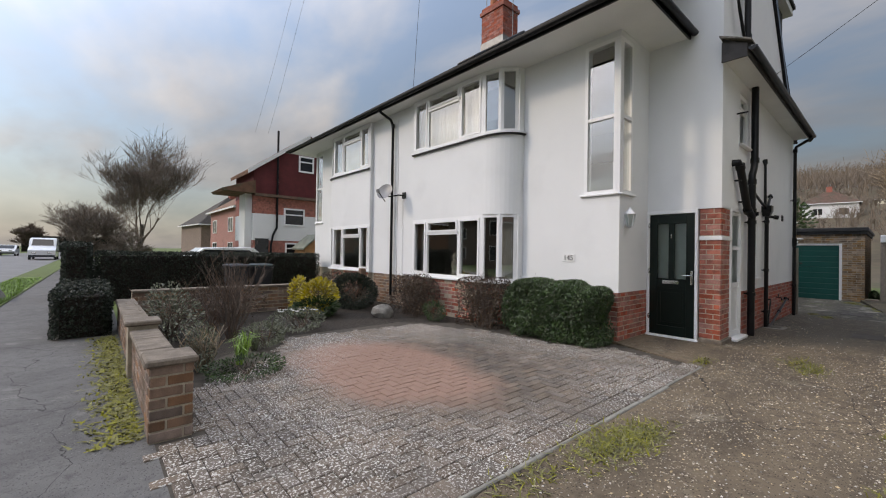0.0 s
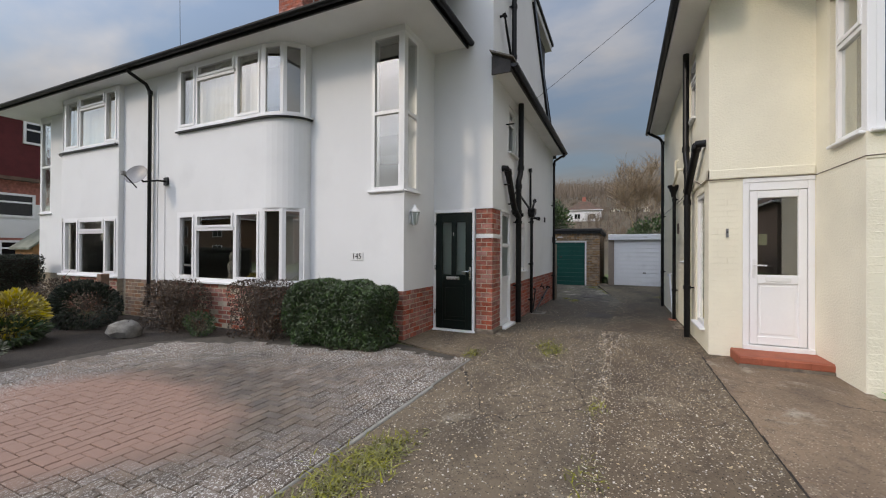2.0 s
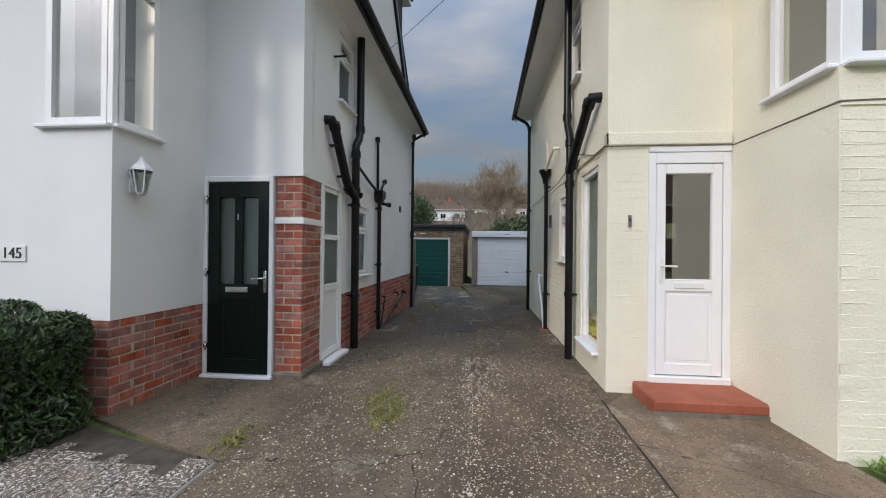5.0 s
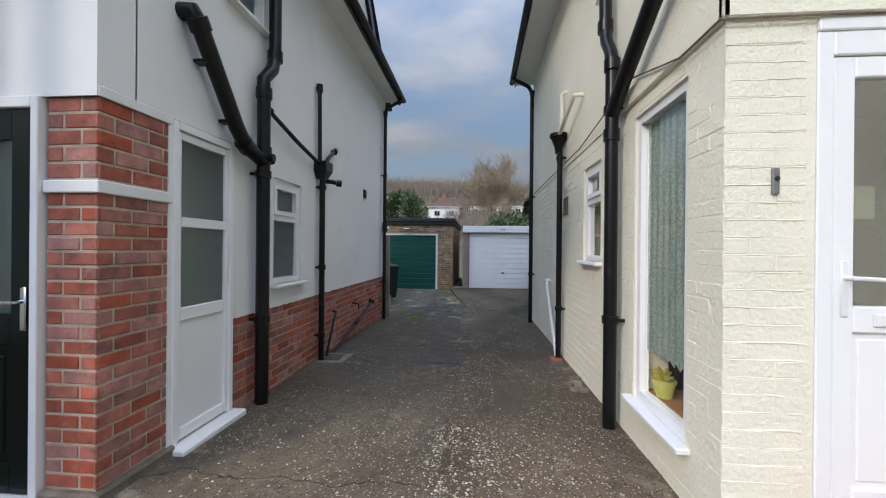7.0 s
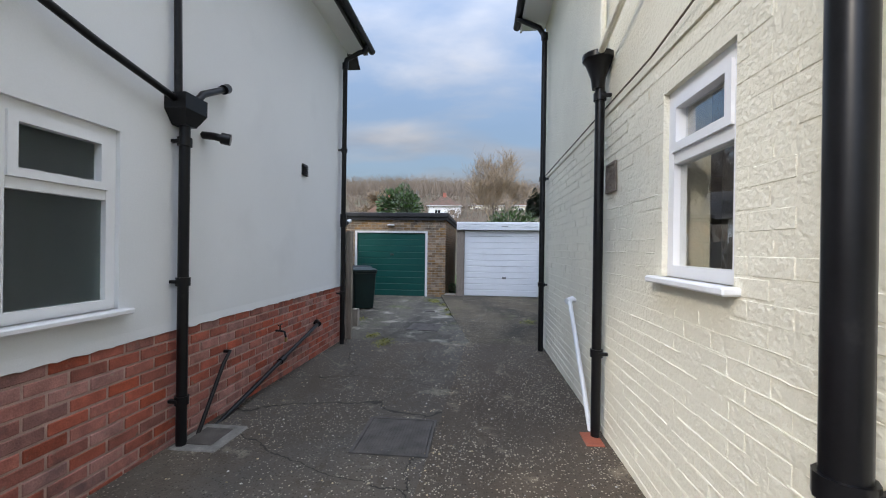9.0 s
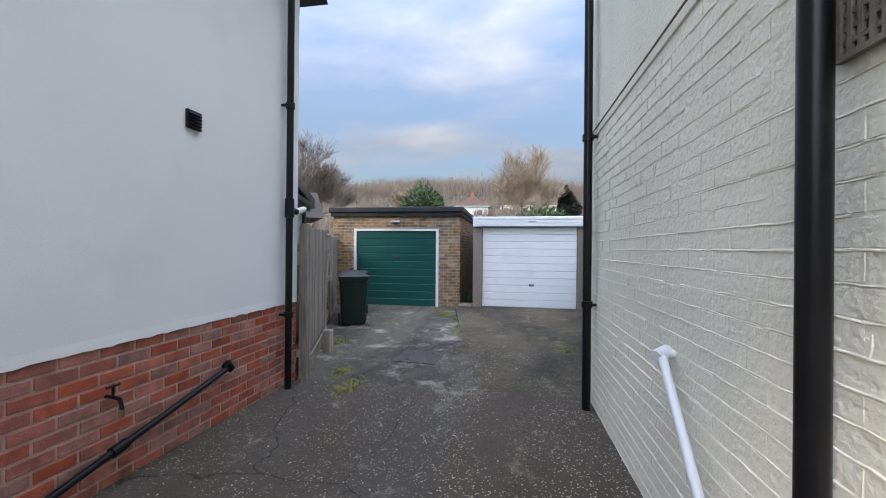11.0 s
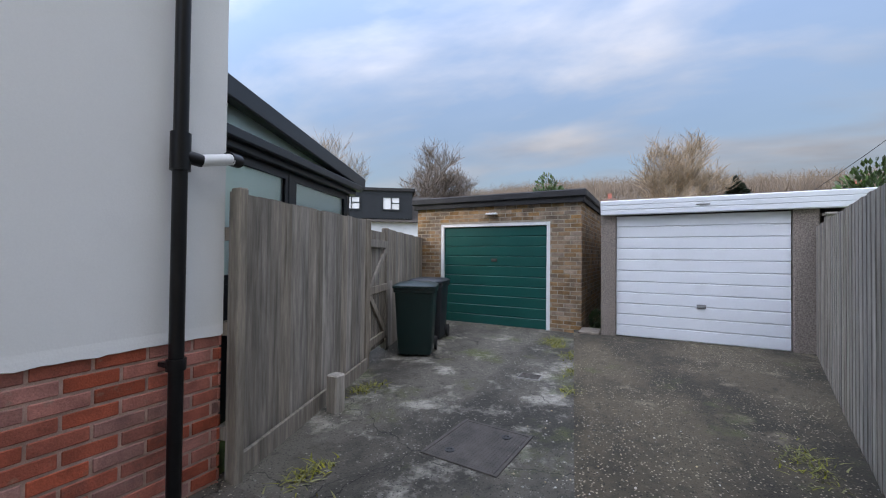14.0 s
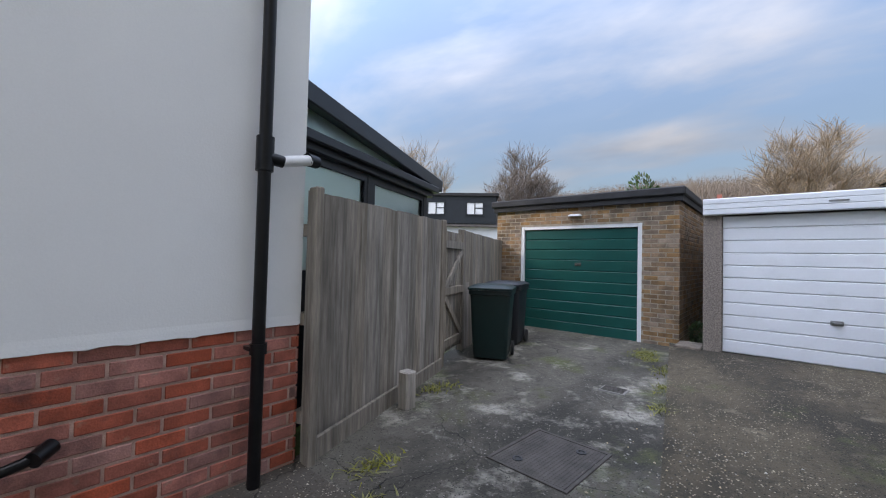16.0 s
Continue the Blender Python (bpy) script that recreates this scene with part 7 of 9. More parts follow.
# grass: lawns, verge and weeds
def blades(name, spots, label, seed, h=0.09, material="grass", kind="stuff", width=0.006):
    rnd = random.Random(seed)
    g = Geo()
    for x, y, z in spots:
        an, le = rnd.uniform(0, 6.28), rnd.uniform(0.0, 0.05)
        hh = h * rnd.uniform(0.4, 1.2)
        w = Vector((-math.sin(an), math.cos(an), 0)) * width * rnd.uniform(0.6, 1.3)
        a = Vector((x, y, z))
        b = a + Vector((math.cos(an) * le, math.sin(an) * le, hh * 0.7))
        c = b + Vector((math.cos(an) * le * 1.5, math.sin(an) * le * 1.5, hh * 0.3))
        g.add([a - w, a + w, b + w * 0.7, b - w * 0.7, c], [(0, 1, 2, 3), (3, 2, 4)])
    ob = part(name, g, M[material], fix=False)
    return tagged(ob, label, "grass", "", kind)


sheet("lawn", [(-1.5, -3.62), (6.16, -2.68), (6.16, -12), (-1.5, -12)], M["lawn"], "front lawn of the cream house", "lawn", z=0.004)
rnd = random.Random(81)
sp = []
while len(sp) < 26000:
    x, y = rnd.uniform(2.2, 6.15), -2.5 - abs(rnd.gauss(0, 1.1))
    if y < -2.56 + 0.03 * math.sin(9 * x) + 0.02 * math.sin(23 * x):
        sp.append((x, y, 0.0))
blades("lawn_grass", sp, "bright green lawn grass beside the cream bay", 82, 0.075, width=0.008)
sheet("grass_verge", [(-2.75, 9.5), (-1.75, 9.5), (-1.5, 60), (-2.6, 60)], M["lawn"], "mown grass verge between road and pavement", "verge", z=0.03)
sp = [(rnd.uniform(-2.6, -1.75), rnd.uniform(9.5, 24), 0.03) for _ in range(7000)]
blades("verge_grass", sp, "short green verge grass", 83, 0.07, width=0.012)
sp = []
for cx, cy, r, n in ((2.75, 1.45, 0.22, 700), (3.1, 1.35, 0.16, 400), (1.9, 1.55, 0.2, 150), (6.6, 0.75, 0.16, 260), (6.9, 0.9, 0.2, 200), (6.0, 1.75, 0.12, 120), (13.75, 1.2, 0.13, 160), (18.9, 1.05, 0.16, 260), (18.6, 0.9, 0.1, 100), (15.9, -1.3, 0.16, 200), (16.6, 0.34, 0.1, 90), (17.3, 0.46, 0.13, 120), (18.1, 0.62, 0.14, 160), (14.2, 1.5, 0.1, 120), (15.6, 2.2, 0.12, 140), (3.4, 0.03, 0.12, 60), (4.6, 0.03, 0.12, 60)):
    for _ in range(n):
        x, y = rnd.gauss(cx, r), rnd.gauss(cy, r * 0.5)
        sp.append((x, y, ground_z(x) + 0.008))
blades("weeds", sp, "yellow-green weeds and moss on the drive", 84, 0.028, "moss", width=0.006)
sp = []
for _ in range(2600):
    y = rnd.uniform(3.7, 8.2)
    sp.append((0.12 - abs(rnd.gauss(0, 0.13)), y, 0.006))
blades("wall_foot_moss", sp, "yellow moss along the foot of the garden wall", 85, 0.02, "moss", width=0.012)
blk = thing("concrete_block", (-2.3, 15.2, 0.03), "grey concrete block on the grass verge", "block")
g = Geo()
g.prism([(-2.65, 0.03), (-2.6, 0.33), (-2.0, 0.33), (-1.85, 0.03)], 1, 14.9, 15.6)
part("block", g, M["stone"], blk)

# ---- yard things ----
def wheelie_bin(at, turn, body, lid, label):
    b = thing("wheelie_bin", (0, 0, 0), label, "bin", "wheelie bins")
    w, d, h = 0.56, 0.62, 0.93

    def loft(rings, cap=True):
        g = Geo()
        n = None
        for x0, x1, y0, y1, z, c in rings:
            ring = []
            for (cx, cy, a0) in ((x1 - c, y1 - c, 0), (x0 + c, y1 - c, 90), (x0 + c, y0 + c, 180), (x1 - c, y0 + c, 270)):
                for k in range(4):
                    an = math.radians(a0 + 30 * k)
                    ring.append((cx + c * math.cos(an), cy + c * math.sin(an), z))
            n = len(ring)
            g.v += ring
        for i in range(len(rings) - 1):
            for k in range(n):
                g.f.append((i * n + k, i * n + (k + 1) % n, (i + 1) * n + (k + 1) % n, (i + 1) * n + k))
        g.f.append(tuple(range(n))[::-1])
        g.f.append(tuple(range((len(rings) - 1) * n, len(rings) * n)))
        return g
    part("body", loft([(-0.22, 0.22, -0.22, 0.24, 0.03, 0.05), (-0.23, 0.23, -0.24, 0.25, 0.12, 0.05), (-0.265, 0.265, -0.31, 0.27, 0.86, 0.05), (-0.285, 0.285, -0.33, 0.29, 0.87, 0.05), (-0.285, 0.285, -0.33, 0.29, 0.92, 0.05)]), body, b, smooth=True)
    ld = part("lid", loft([(-0.295, 0.295, -0.36, 0.30, 0.925, 0.06), (-0.295, 0.295, -0.36, 0.30, 0.955, 0.06), (-0.24, 0.24, -0.30, 0.25, 0.985, 0.06), (-0.12, 0.12, -0.15, 0.15, 0.995, 0.05)]), lid, b, "moulded lid", smooth=True)
    g = Geo()
    g.tube([(-0.22, 0.30, 0.9), (-0.22, 0.36, 0.93), (0.22, 0.36, 0.93), (0.22, 0.30, 0.9)], 0.016, 8)
    part("handle", g, lid, b, smooth=True)
    for x in (-0.27, 0.24):
        g = Geo()
        g.tube([(x, 0.22, 0.1), (x + 0.035, 0.22, 0.1)], 0.1, 18)
        part("wheel", g, M["rubber"], b, "black rubber wheel", smooth=True)
    b.location, b.rotation_euler = at, (0, 0, turn)
    return b


wheelie_bin((17.15, 2.55, -0.08), math.radians(-65), M["bin_green"], M["bin_green"], "green wheelie bin beside the timber gate")
wheelie_bin((18.15, 2.92, -0.08), math.radians(-75), M["bin_dark"], M["bin_dark"], "black wheelie bin beside the green garage")
wheelie_bin((2.9, 12.4, 0.0), math.radians(180), M["bin_dark"], M["bin_dark"], "dark wheelie bin before the long hedge")
wheelie_bin((3.6, 12.5, 0.0), math.radians(180), M["bin_dark"], M["bin_green"], "dark wheelie bin with a green lid before the hedge")

# timber gate
ga, gb = Vector((16.30, 2.75, 0)), Vector((17.02, 3.02, 0))
gu = (gb - ga).normalized()
gn = Vector((gu.y, -gu.x, 0))
gate = thing("timber_gate", (16.66, 2.88, -0.05), "weathered slatted timber gate with diagonal braces", "gate")
for p in (ga - gu * 0.09, gb):
    g = Geo()
    g.obox(p - gn * 0.05 + UP * -0.05, gu, gn, 0.09, 0.09, 1.72, 0.008)
    part("gate_post", g, M["fence"], gate)
GL = (gb - ga).length
k = 0.01
while k < GL - 0.05:
    g = Geo()
    g.obox(ga + gu * k + UP * 0.05 - gn * 0.01, gu, gn, 0.07, 0.018, 1.55)
    part("slat", g, M["fence"], gate)
    k += 0.085
for z in (0.12, 0.78, 1.38):
    g = Geo()
    g.obox(ga + UP * z + gn * 0.009, gu, gn, GL, 0.035, 0.1, 0.004)
    part("rail", g, M["fence"], gate)
for z0, z1 in ((0.86, 1.36), (0.76, 0.2)):
    g = Geo()
    a, b = ga + gu * 0.03 + UP * z0 + gn * 0.012, ga + gu * (GL - 0.03) + UP * z1 + gn * 0.012
    if z0 < 0.8:
        a, b = ga + gu * 0.03 + UP * z0 + gn * 0.012, ga + gu * (GL - 0.03) + UP * z1 + gn * 0.012
    d = (b - a).normalized()
    g.obox(a - gn.cross(d) * 0.04, d, gn, (b - a).length, 0.03, 0.08, 0.004, up=gn.cross(d) * -1 if gn.cross(d).z < 0 else gn.cross(d))
    part("brace", g, M["fence"], gate)
g = Geo()
g.obox(gb + gu * 0.1 + UP * -0.05, gu, gn, 0.25, 0.03, 0.95, 0.004)
part("side_board", g, M["fence"], gate)
for p, q, h in ((Vector((13.9, 1.83, 0)), 0.06, 1.68), (Vector((16.2, 2.74, 0)), 0.09, 1.72)):
    g = Geo()
    g.box(p.x, p.x + q, p.y - 0.06, p.y + 0.03, -0.1, h, 0.008)
    single("fence_post", g, M["fence"], "weathered square timber fence post", "post")
g = Geo()
g.obox((13.98, 1.85, -0.1), (0.94, 0.34, 0), (0.34, -0.94, 0), 2.3, 0.03, 0.16, 0.005)
single("gravel_board", g, M["fence"], "mossy timber gravel board along the fence foot", "board")
g = Geo()
g.box(14.98, 15.1, 2.0, 2.12, -0.1, 0.24, 0.012)
single("post_stump", g, M["fence"], "sawn grey timber post stump beside the fence", "post")
g = Geo()
g.box(14.0, 14.24, -1.40, -1.30, -0.1, 1.78, 0.008)
single("fence_post", g, M["fence"], "weathered square timber fence post", "post")
g = Geo()
g.box(19.30, 19.40, -2.45, -2.36, -0.1, 1.86, 0.008)
g.box(19.28, 19.42, -2.47, -2.34, 1.86, 1.9, 0.008)
single("fence_post", g, M["fence"], "weathered square timber post with a cap", "post")


# manhole covers and drain
def manhole(c, w, d, turn, label, keyholes=True):
    m = thing("manhole_cover", (0, 0, 0), label, "manhole cover")
    g = Geo()
    for x0, x1, y0, y1 in ((-w / 2, w / 2, -d / 2, -d / 2 + 0.025), (-w / 2, w / 2, d / 2 - 0.025, d / 2), (-w / 2, -w / 2 + 0.025, -d / 2 + 0.025, d / 2 - 0.025), (w / 2 - 0.025, w / 2, -d / 2 + 0.025, d / 2 - 0.025)):
        g.box(x0, x1, y0, y1, -0.03, 0.006, 0.002)
    part("frame", g, M["iron"], m)
    g = Geo()
    g.box(-w / 2 + 0.03, w / 2 - 0.03, -d / 2 + 0.03, d / 2 - 0.03, -0.03, 0.003)
    lid = part("plate", g, M["iron"], m)
    g = Geo()
    nx, ny = int(w / 0.028), int(d / 0.028)
    for i in range(nx):
        for j in range(ny):
            x, y = -w / 2 + 0.05 + i * (w - 0.1) / (nx - 1), -d / 2 + 0.05 + j * (d - 0.1) / (ny - 1)
            a = 0.010
            g.add([(x - a, y, 0.003), (x, y - a * 0.5, 0.003), (x + a, y, 0.003), (x, y + a * 0.5, 0.003), (x, y, 0.008)], [(0, 1, 4), (1, 2, 4), (2, 3, 4), (3, 0, 4)])
    tagged(part("tread_pattern", g, M["iron"], lid), kind="stuff")
    if keyholes:
        for sx, sy in ((-1, 1), (1, -1)):
            g = Geo()
            g.lathe([(0.035, 0.0035), (0.035, 0.009), (0.024, 0.009), (0.02, 0.004)], sx * w * 0.3, sy * d * 0.22, 14)
            part("lifting_eye", g, M["number_black"], lid)
    m.location, m.rotation_euler = c, (0, 0, turn)


manhole((15.08, 0.72, -0.078), 0.66, 0.58, math.radians(-4), "rusty cast-iron manhole cover set in the concrete")
manhole((10.61, 0.32, -0.026), 0.60, 0.56, 0, "dark iron manhole cover set in the drive", False)
g = Geo()
g.box(16.75, 16.95, 0.72, 0.98, -0.1, -0.07, 0.006)
yd = single("yard_drain", g, M["stone"], "small yard drain with an iron grate", "drain")
for k in range(5):
    g = Geo()
    g.box(16.77 + k * 0.036, 16.788 + k * 0.036, 0.74, 0.96, -0.072, -0.064, 0.002)
    part("bar", g, M["iron"], yd)
# rubble, leaf litter and white chips in the yard
g = Geo()
rnd = random.Random(91)
for k in range(500):
    x, y = rnd.uniform(13.6, 19.5), rnd.uniform(-0.6, 2.0)
    r = rnd.uniform(0.006, 0.02)
    an = rnd.uniform(0, 6.28)
    c_, s_ = math.cos(an) * r, math.sin(an) * r
    z = -0.085
    g.add([(x + c_, y + s_, z), (x - s_ * 0.7, y + c_ * 0.7, z), (x - c_, y - s_, z), (x + s_, y - c_, z), (x, y, z + r * 0.5)], [(0, 1, 4), (1, 2, 4), (2, 3, 4), (3, 0, 4)])
tagged(part("rubble", g, M["edging"]), "small pale chips of broken concrete in the yard", "rubble", "", "stuff")
# low concrete step between the garages
g = Geo()
g.box(19.35, 19.85, 0.42, 0.76, -0.1, 0.04, 0.012)
single("kerb_block", g, M["coping"], "low concrete kerb between the two garages", "kerb")
bush("weed_clump", (20.2, 0.56, 0.12), (0.25, 0.13, 0.2), 700, 0.03, M["leaf"], "dark green weeds between the garages", 92, 4, category="plant")

# garage lamp above the green door
g = Geo()
g.box(19.74, 19.83, 2.36, 2.6, 2.1, 2.125, 0.006)
g.box(19.76, 19.83, 2.38, 2.58, 2.125, 2.14, 0.004)
single("garage_light", g, M["paint_white"], "slim white light above the green garage door", "lamp", at=(19.8, 2.48, 2.1))
g = Geo()
g.box(19.335, 19.345, -1.1, -0.92, 2.07, 2.09, 0.003)
part("maker_badge", g, M["grey_metal"], wg)

# ---- rear extension, anthracite with frosted glazing ----
ed = Vector((0.947, 0.321, 0)).normalized()
en = Vector((ed.y, -ed.x, 0))
e0 = Vector((13.95, 2.33, 0))
EL = 2.64
ext = thing("garden_room", (16, 4.2, 0), "anthracite garden room with frosted glazing and a sloping roof", "extension")
g = Geo()
g.obox(e0 + UP * -0.1, ed, -en, EL, 0.2, 1.15)
part("wall", g, M["anthracite"], ext)
for u0 in (0.0, 1.17, EL - 0.1):
    g = Geo()
    g.obox(e0 + ed * u0 + UP * 1.05, ed, -en, 0.1, 0.1, 1.02, 0.006)
    part("post", g, M["anthracite"], ext)
for u0, u1 in ((0.1, 1.17), (1.27, EL - 0.1)):
    g = Geo()
    o_ = e0 + ed * u0 + UP * 1.05
    for a_, w_, z_, h_ in ((0, u1 - u0, 0.95, 0.07), (0, u1 - u0, 0, 0.07), (0, 0.05, 0.07, 0.88), (u1 - u0 - 0.05, 0.05, 0.07, 0.88)):
        g.obox(o_ + ed * a_ + UP * z_ - en * 0.01, ed, -en, w_, 0.06, h_)
    part("window_frame", g, M["anthracite"], ext, weld=True)
    g = Geo()
    g.obox(e0 + ed * u0 - en * 0.04 + UP * 1.05, ed, -en, u1 - u0, 0.012, 1.02)
    part("pane", g, M["frosted"], ext).visible_shadow = False
g = Geo()
g.obox(e0 + en * 0.06 + UP * 2.07, ed, -en, EL + 0.08, 0.26, 0.13, 0.01)
g.obox(e0 + en * 0.13 + UP * 2.13, ed, -en, EL + 0.12, 0.08, 0.08, 0.01)
part("gutter_beam", g, M["anthracite"], ext)
# triangular light and the roof edge that falls to the rear
A, B, C = e0 + UP * 2.2, e0 + ed * (EL + 0.1) + UP * 2.2, e0 + UP * 2.44
g = Geo()
g.add([A, B, C, A - en * 0.012, B - en * 0.012, C - en * 0.012], [(0, 1, 2), (3, 5, 4), (0, 3, 4, 1), (1, 4, 5, 2), (2, 5, 3, 0)])
part("gable_light", g, M["frosted"], ext, "triangular glazed gable").visible_shadow = False
d2 = (B - C).normalized()
g = Geo()
g.obox(C + en * 0.1, d2, -en, (B - C).length + 0.2, 0.3, 0.16, 0.01, up=(en.cross(d2) if en.cross(d2).z > 0 else -en.cross(d2)))
part("roof_edge", g, M["anthracite"], ext)
nrm2 = (en.cross(d2) if en.cross(d2).z > 0 else -en.cross(d2))
# panels made translucent and shadowless so daylight lightens the glazing below
for k in range(9):
    g = Geo()
    g.obox(C + nrm2 * 0.15 - en * (0.2 + k * 0.45), d2, -en, (B - C).length + 0.2, 0.44, 0.03, 0.006, up=nrm2)
    part("roof_panel", g, M["frosted"], ext, "roof panel made translucent to brighten the panes below").visible_shadow = False
g = Geo()
g.obox(e0 - en * 3.8 + UP * -0.1, ed, -en, EL, 0.2, 2.0)
g.obox(e0 + ed * EL - en * 0.2 - ed * 0.15 + UP * -0.1, ed, -en, 0.15, 3.6, 2.0)
part("wall", g, M["render_white"], ext)

# ---- trees ----
def tree_mesh(base, height, spread, seed, levels=5, start=0.25, kids=4, r0=None, up=0.55, sides=5, rmin=0.01, trunk_part=0.30):
    """Trunk and limbs that fork and taper."""
    rnd = random.Random(seed)
    trunk, limbs = Geo(), Geo()
    base = Vector(base)
    r0 = r0 or height * 0.022

    def grow(p, d, L, r, lev):
        g = trunk if lev == 0 else limbs
        pts, rad = [p], [r]
        q, dd = p.copy(), d.copy()
        for k in range(3):
            dd = (dd + Vector((rnd.gauss(0, 0.13), rnd.gauss(0, 0.13), 0.05 * up))).normalized()
            q = q + dd * L / 3
            pts.append(q.copy())
            rad.append(r * (1 - 0.2 * (k + 1)))
        rad = [max(k, rmin) for k in rad[:-1]] + [max(rad[-1], rmin * 0.5)]
        g.tube(pts, r, sides if lev < 2 else 3, False, rad)
        if lev >= levels:
            return
        n = kids + (1 if rnd.random() < 0.4 else 0)
        for k in range(n):
            t = rnd.uniform(0.35, 1.0) if lev else rnd.uniform(start, 1.0)
            i = min(2, int(t * 3))
            a = pts[i].lerp(pts[i + 1], t * 3 - i)
            an = rnd.uniform(0, 6.28) + k * 2.4
            side = Vector((math.cos(an), math.sin(an), 0))
            nd = (dd * rnd.uniform(0.5, 0.9) + side * spread * rnd.uniform(0.6, 1.1) + Vector((0, 0, up * rnd.uniform(0.1, 0.7)))).normalized()
            grow(a, nd, L * rnd.uniform(0.62, 0.86), rad[i + 1] * 0.62, lev + 1)
    grow(base, Vector((0, 0, 1)), height * trunk_part, r0, 0)
    return trunk, limbs


def bare_tree(at, height, spread, seed, label, levels=5, kids=4, material="twig", name="tree", up=0.55, rmin=0.012, start=0.25, trunk_part=0.30, r0=None):
    t = thing(name, at, label, "tree")
    a, b = tree_mesh(at, height, spread, seed, levels, start, kids, r0, up, rmin=rmin, trunk_part=trunk_part)
    part("trunk", a, M["bark"], t, smooth=True, fix=False)
    part("crown", b, M[material], t, "bare twiggy crown", fix=False)
    return t


def leafy_tree(at, height, r, seed, label, material, n=2600, size=0.16, conic=False):
    t = thing("tree", at, label, "tree")
    a, b = tree_mesh(at, height * 0.9, 0.5, seed, 3, kids=4)
    part("trunk", a, M["bark"], t, fix=False)
    part("limb", b, M["bark"], t, fix=False)
    c = (at[0], at[1], at[2] + height * 0.58)
    pts = lumpy(c, (r, r, height * 0.45), n, seed, 0.6, 20)
    if conic:
        k = np.clip((at[2] + height * 1.05 - pts[:, 2]) / height, 0.08, 1)[:, None]
        pts[:, :2] = np.array(at[:2]) + (pts[:, :2] - np.array(at[:2])) * k * 1.5
    part("crown", leaves(pts, size, seed), M[material], t, fix=False)
    return t


bare_tree((1.9, 30, 0), 13.4, 0.66, 101, "large bare street tree with a fine rounded crown", 6, 4, "twig_grey", up=0.75, rmin=0.0065, start=0.3, trunk_part=0.21, r0=0.2)
bare_tree((-0.3, 27, 0), 7.4, 0.75, 102, "wide bare shrubby tree behind the hedge", 5, 5, "twig_grey", up=0.45, rmin=0.008, start=0.05, trunk_part=0.2, r0=0.1)
bare_tree((1.2, 26, 0), 5.6, 0.9, 103, "low bare shrubby tree behind the hedge", 5, 4, "twig_grey", up=0.4, rmin=0.008, trunk_part=0.2, r0=0.08)
bare_tree((60, -1.6, 3.0), 23, 0.7, 104, "pale bare spreading tree beyond the garages", 5, 5, "twig_pale", up=0.45, rmin=0.016, start=0.1, trunk_part=0.2, r0=0.2)
bare_tree((63, 28, 2), 24, 0.75, 105, "round bare tree behind the far houses", 5, 5, "twig_grey", rmin=0.018, trunk_part=0.24, r0=0.25)
bare_tree((44, 34, 1), 18.0, 0.5, 106, "tall pale birch behind the garden room", 5, 5, "twig_pale", up=0.35, rmin=0.012, trunk_part=0.3, r0=0.16)
bare_tree((95, 22, 5), 12, 0.8, 107, "bare tree below the wooded hill", 5, 5, "twig_pale", rmin=0.035)
leafy_tree((33, 4.4, 0), 5.6, 1.0, 111, "narrow evergreen tree behind the brick garage", "leaf", 1500, 0.13)
leafy_tree((62, -7.5, 5), 4.5, 1.8, 112, "dark conifer beyond the garages", "hedge_leaf", 2600, 0.3, True)
leafy_tree((38, -2.6, 0.5), 3.6, 2.4, 113, "rounded green evergreen shrub beyond the white garage", "leaf", 3200, 0.14)
leafy_tree((36, -8.5, 0.5), 4.6, 1.4, 114, "dark evergreen beyond the white garage", "leaf", 2000, 0.16)
leafy_tree((58, 10, 3), 5.5, 2.8, 115, "green evergreen below the wooded hill", "leaf", 2600, 0.3)

# ---- the wooded hill behind the gardens ----
def hill_z(x, y):
    k = max(0.0, min(1.0, (x - 45) / 130))
    k = k * k * (3 - 2 * k)
    return 0.8 * k * (24 + 3.5 * math.sin(y * 0.013 + 1.1) + 1.5 * math.sin(y * 0.041) - 0.03 * max(0, y - 20))


g = Geo()
nx, ny = 30, 60
for i in range(nx + 1):
    for j in range(ny + 1):
        x, y = 30 + 220 * i / nx, -170 + 340 * j / ny
        g.v.append((x, y, hill_z(x, y) - 0.1))
for i in range(nx):
    for j in range(ny):
        a = i * (ny + 1) + j
        g.f.append((a, a + 1, a + ny + 2, a + ny + 1))
hl = part("hillside", g, mat("winter_hillside", (0.12, 0.095, 0.06), 0.95, vary=0.3, scale=0.05, fine=0.6, bump=0.0, second=(0.05, 0.5, 0.6, (0.085, 0.085, 0.045))), smooth=True)
tagged(hl, "winter hillside behind the gardens", "hill", "", "structure")
g = Geo()
rnd = random.Random(120)
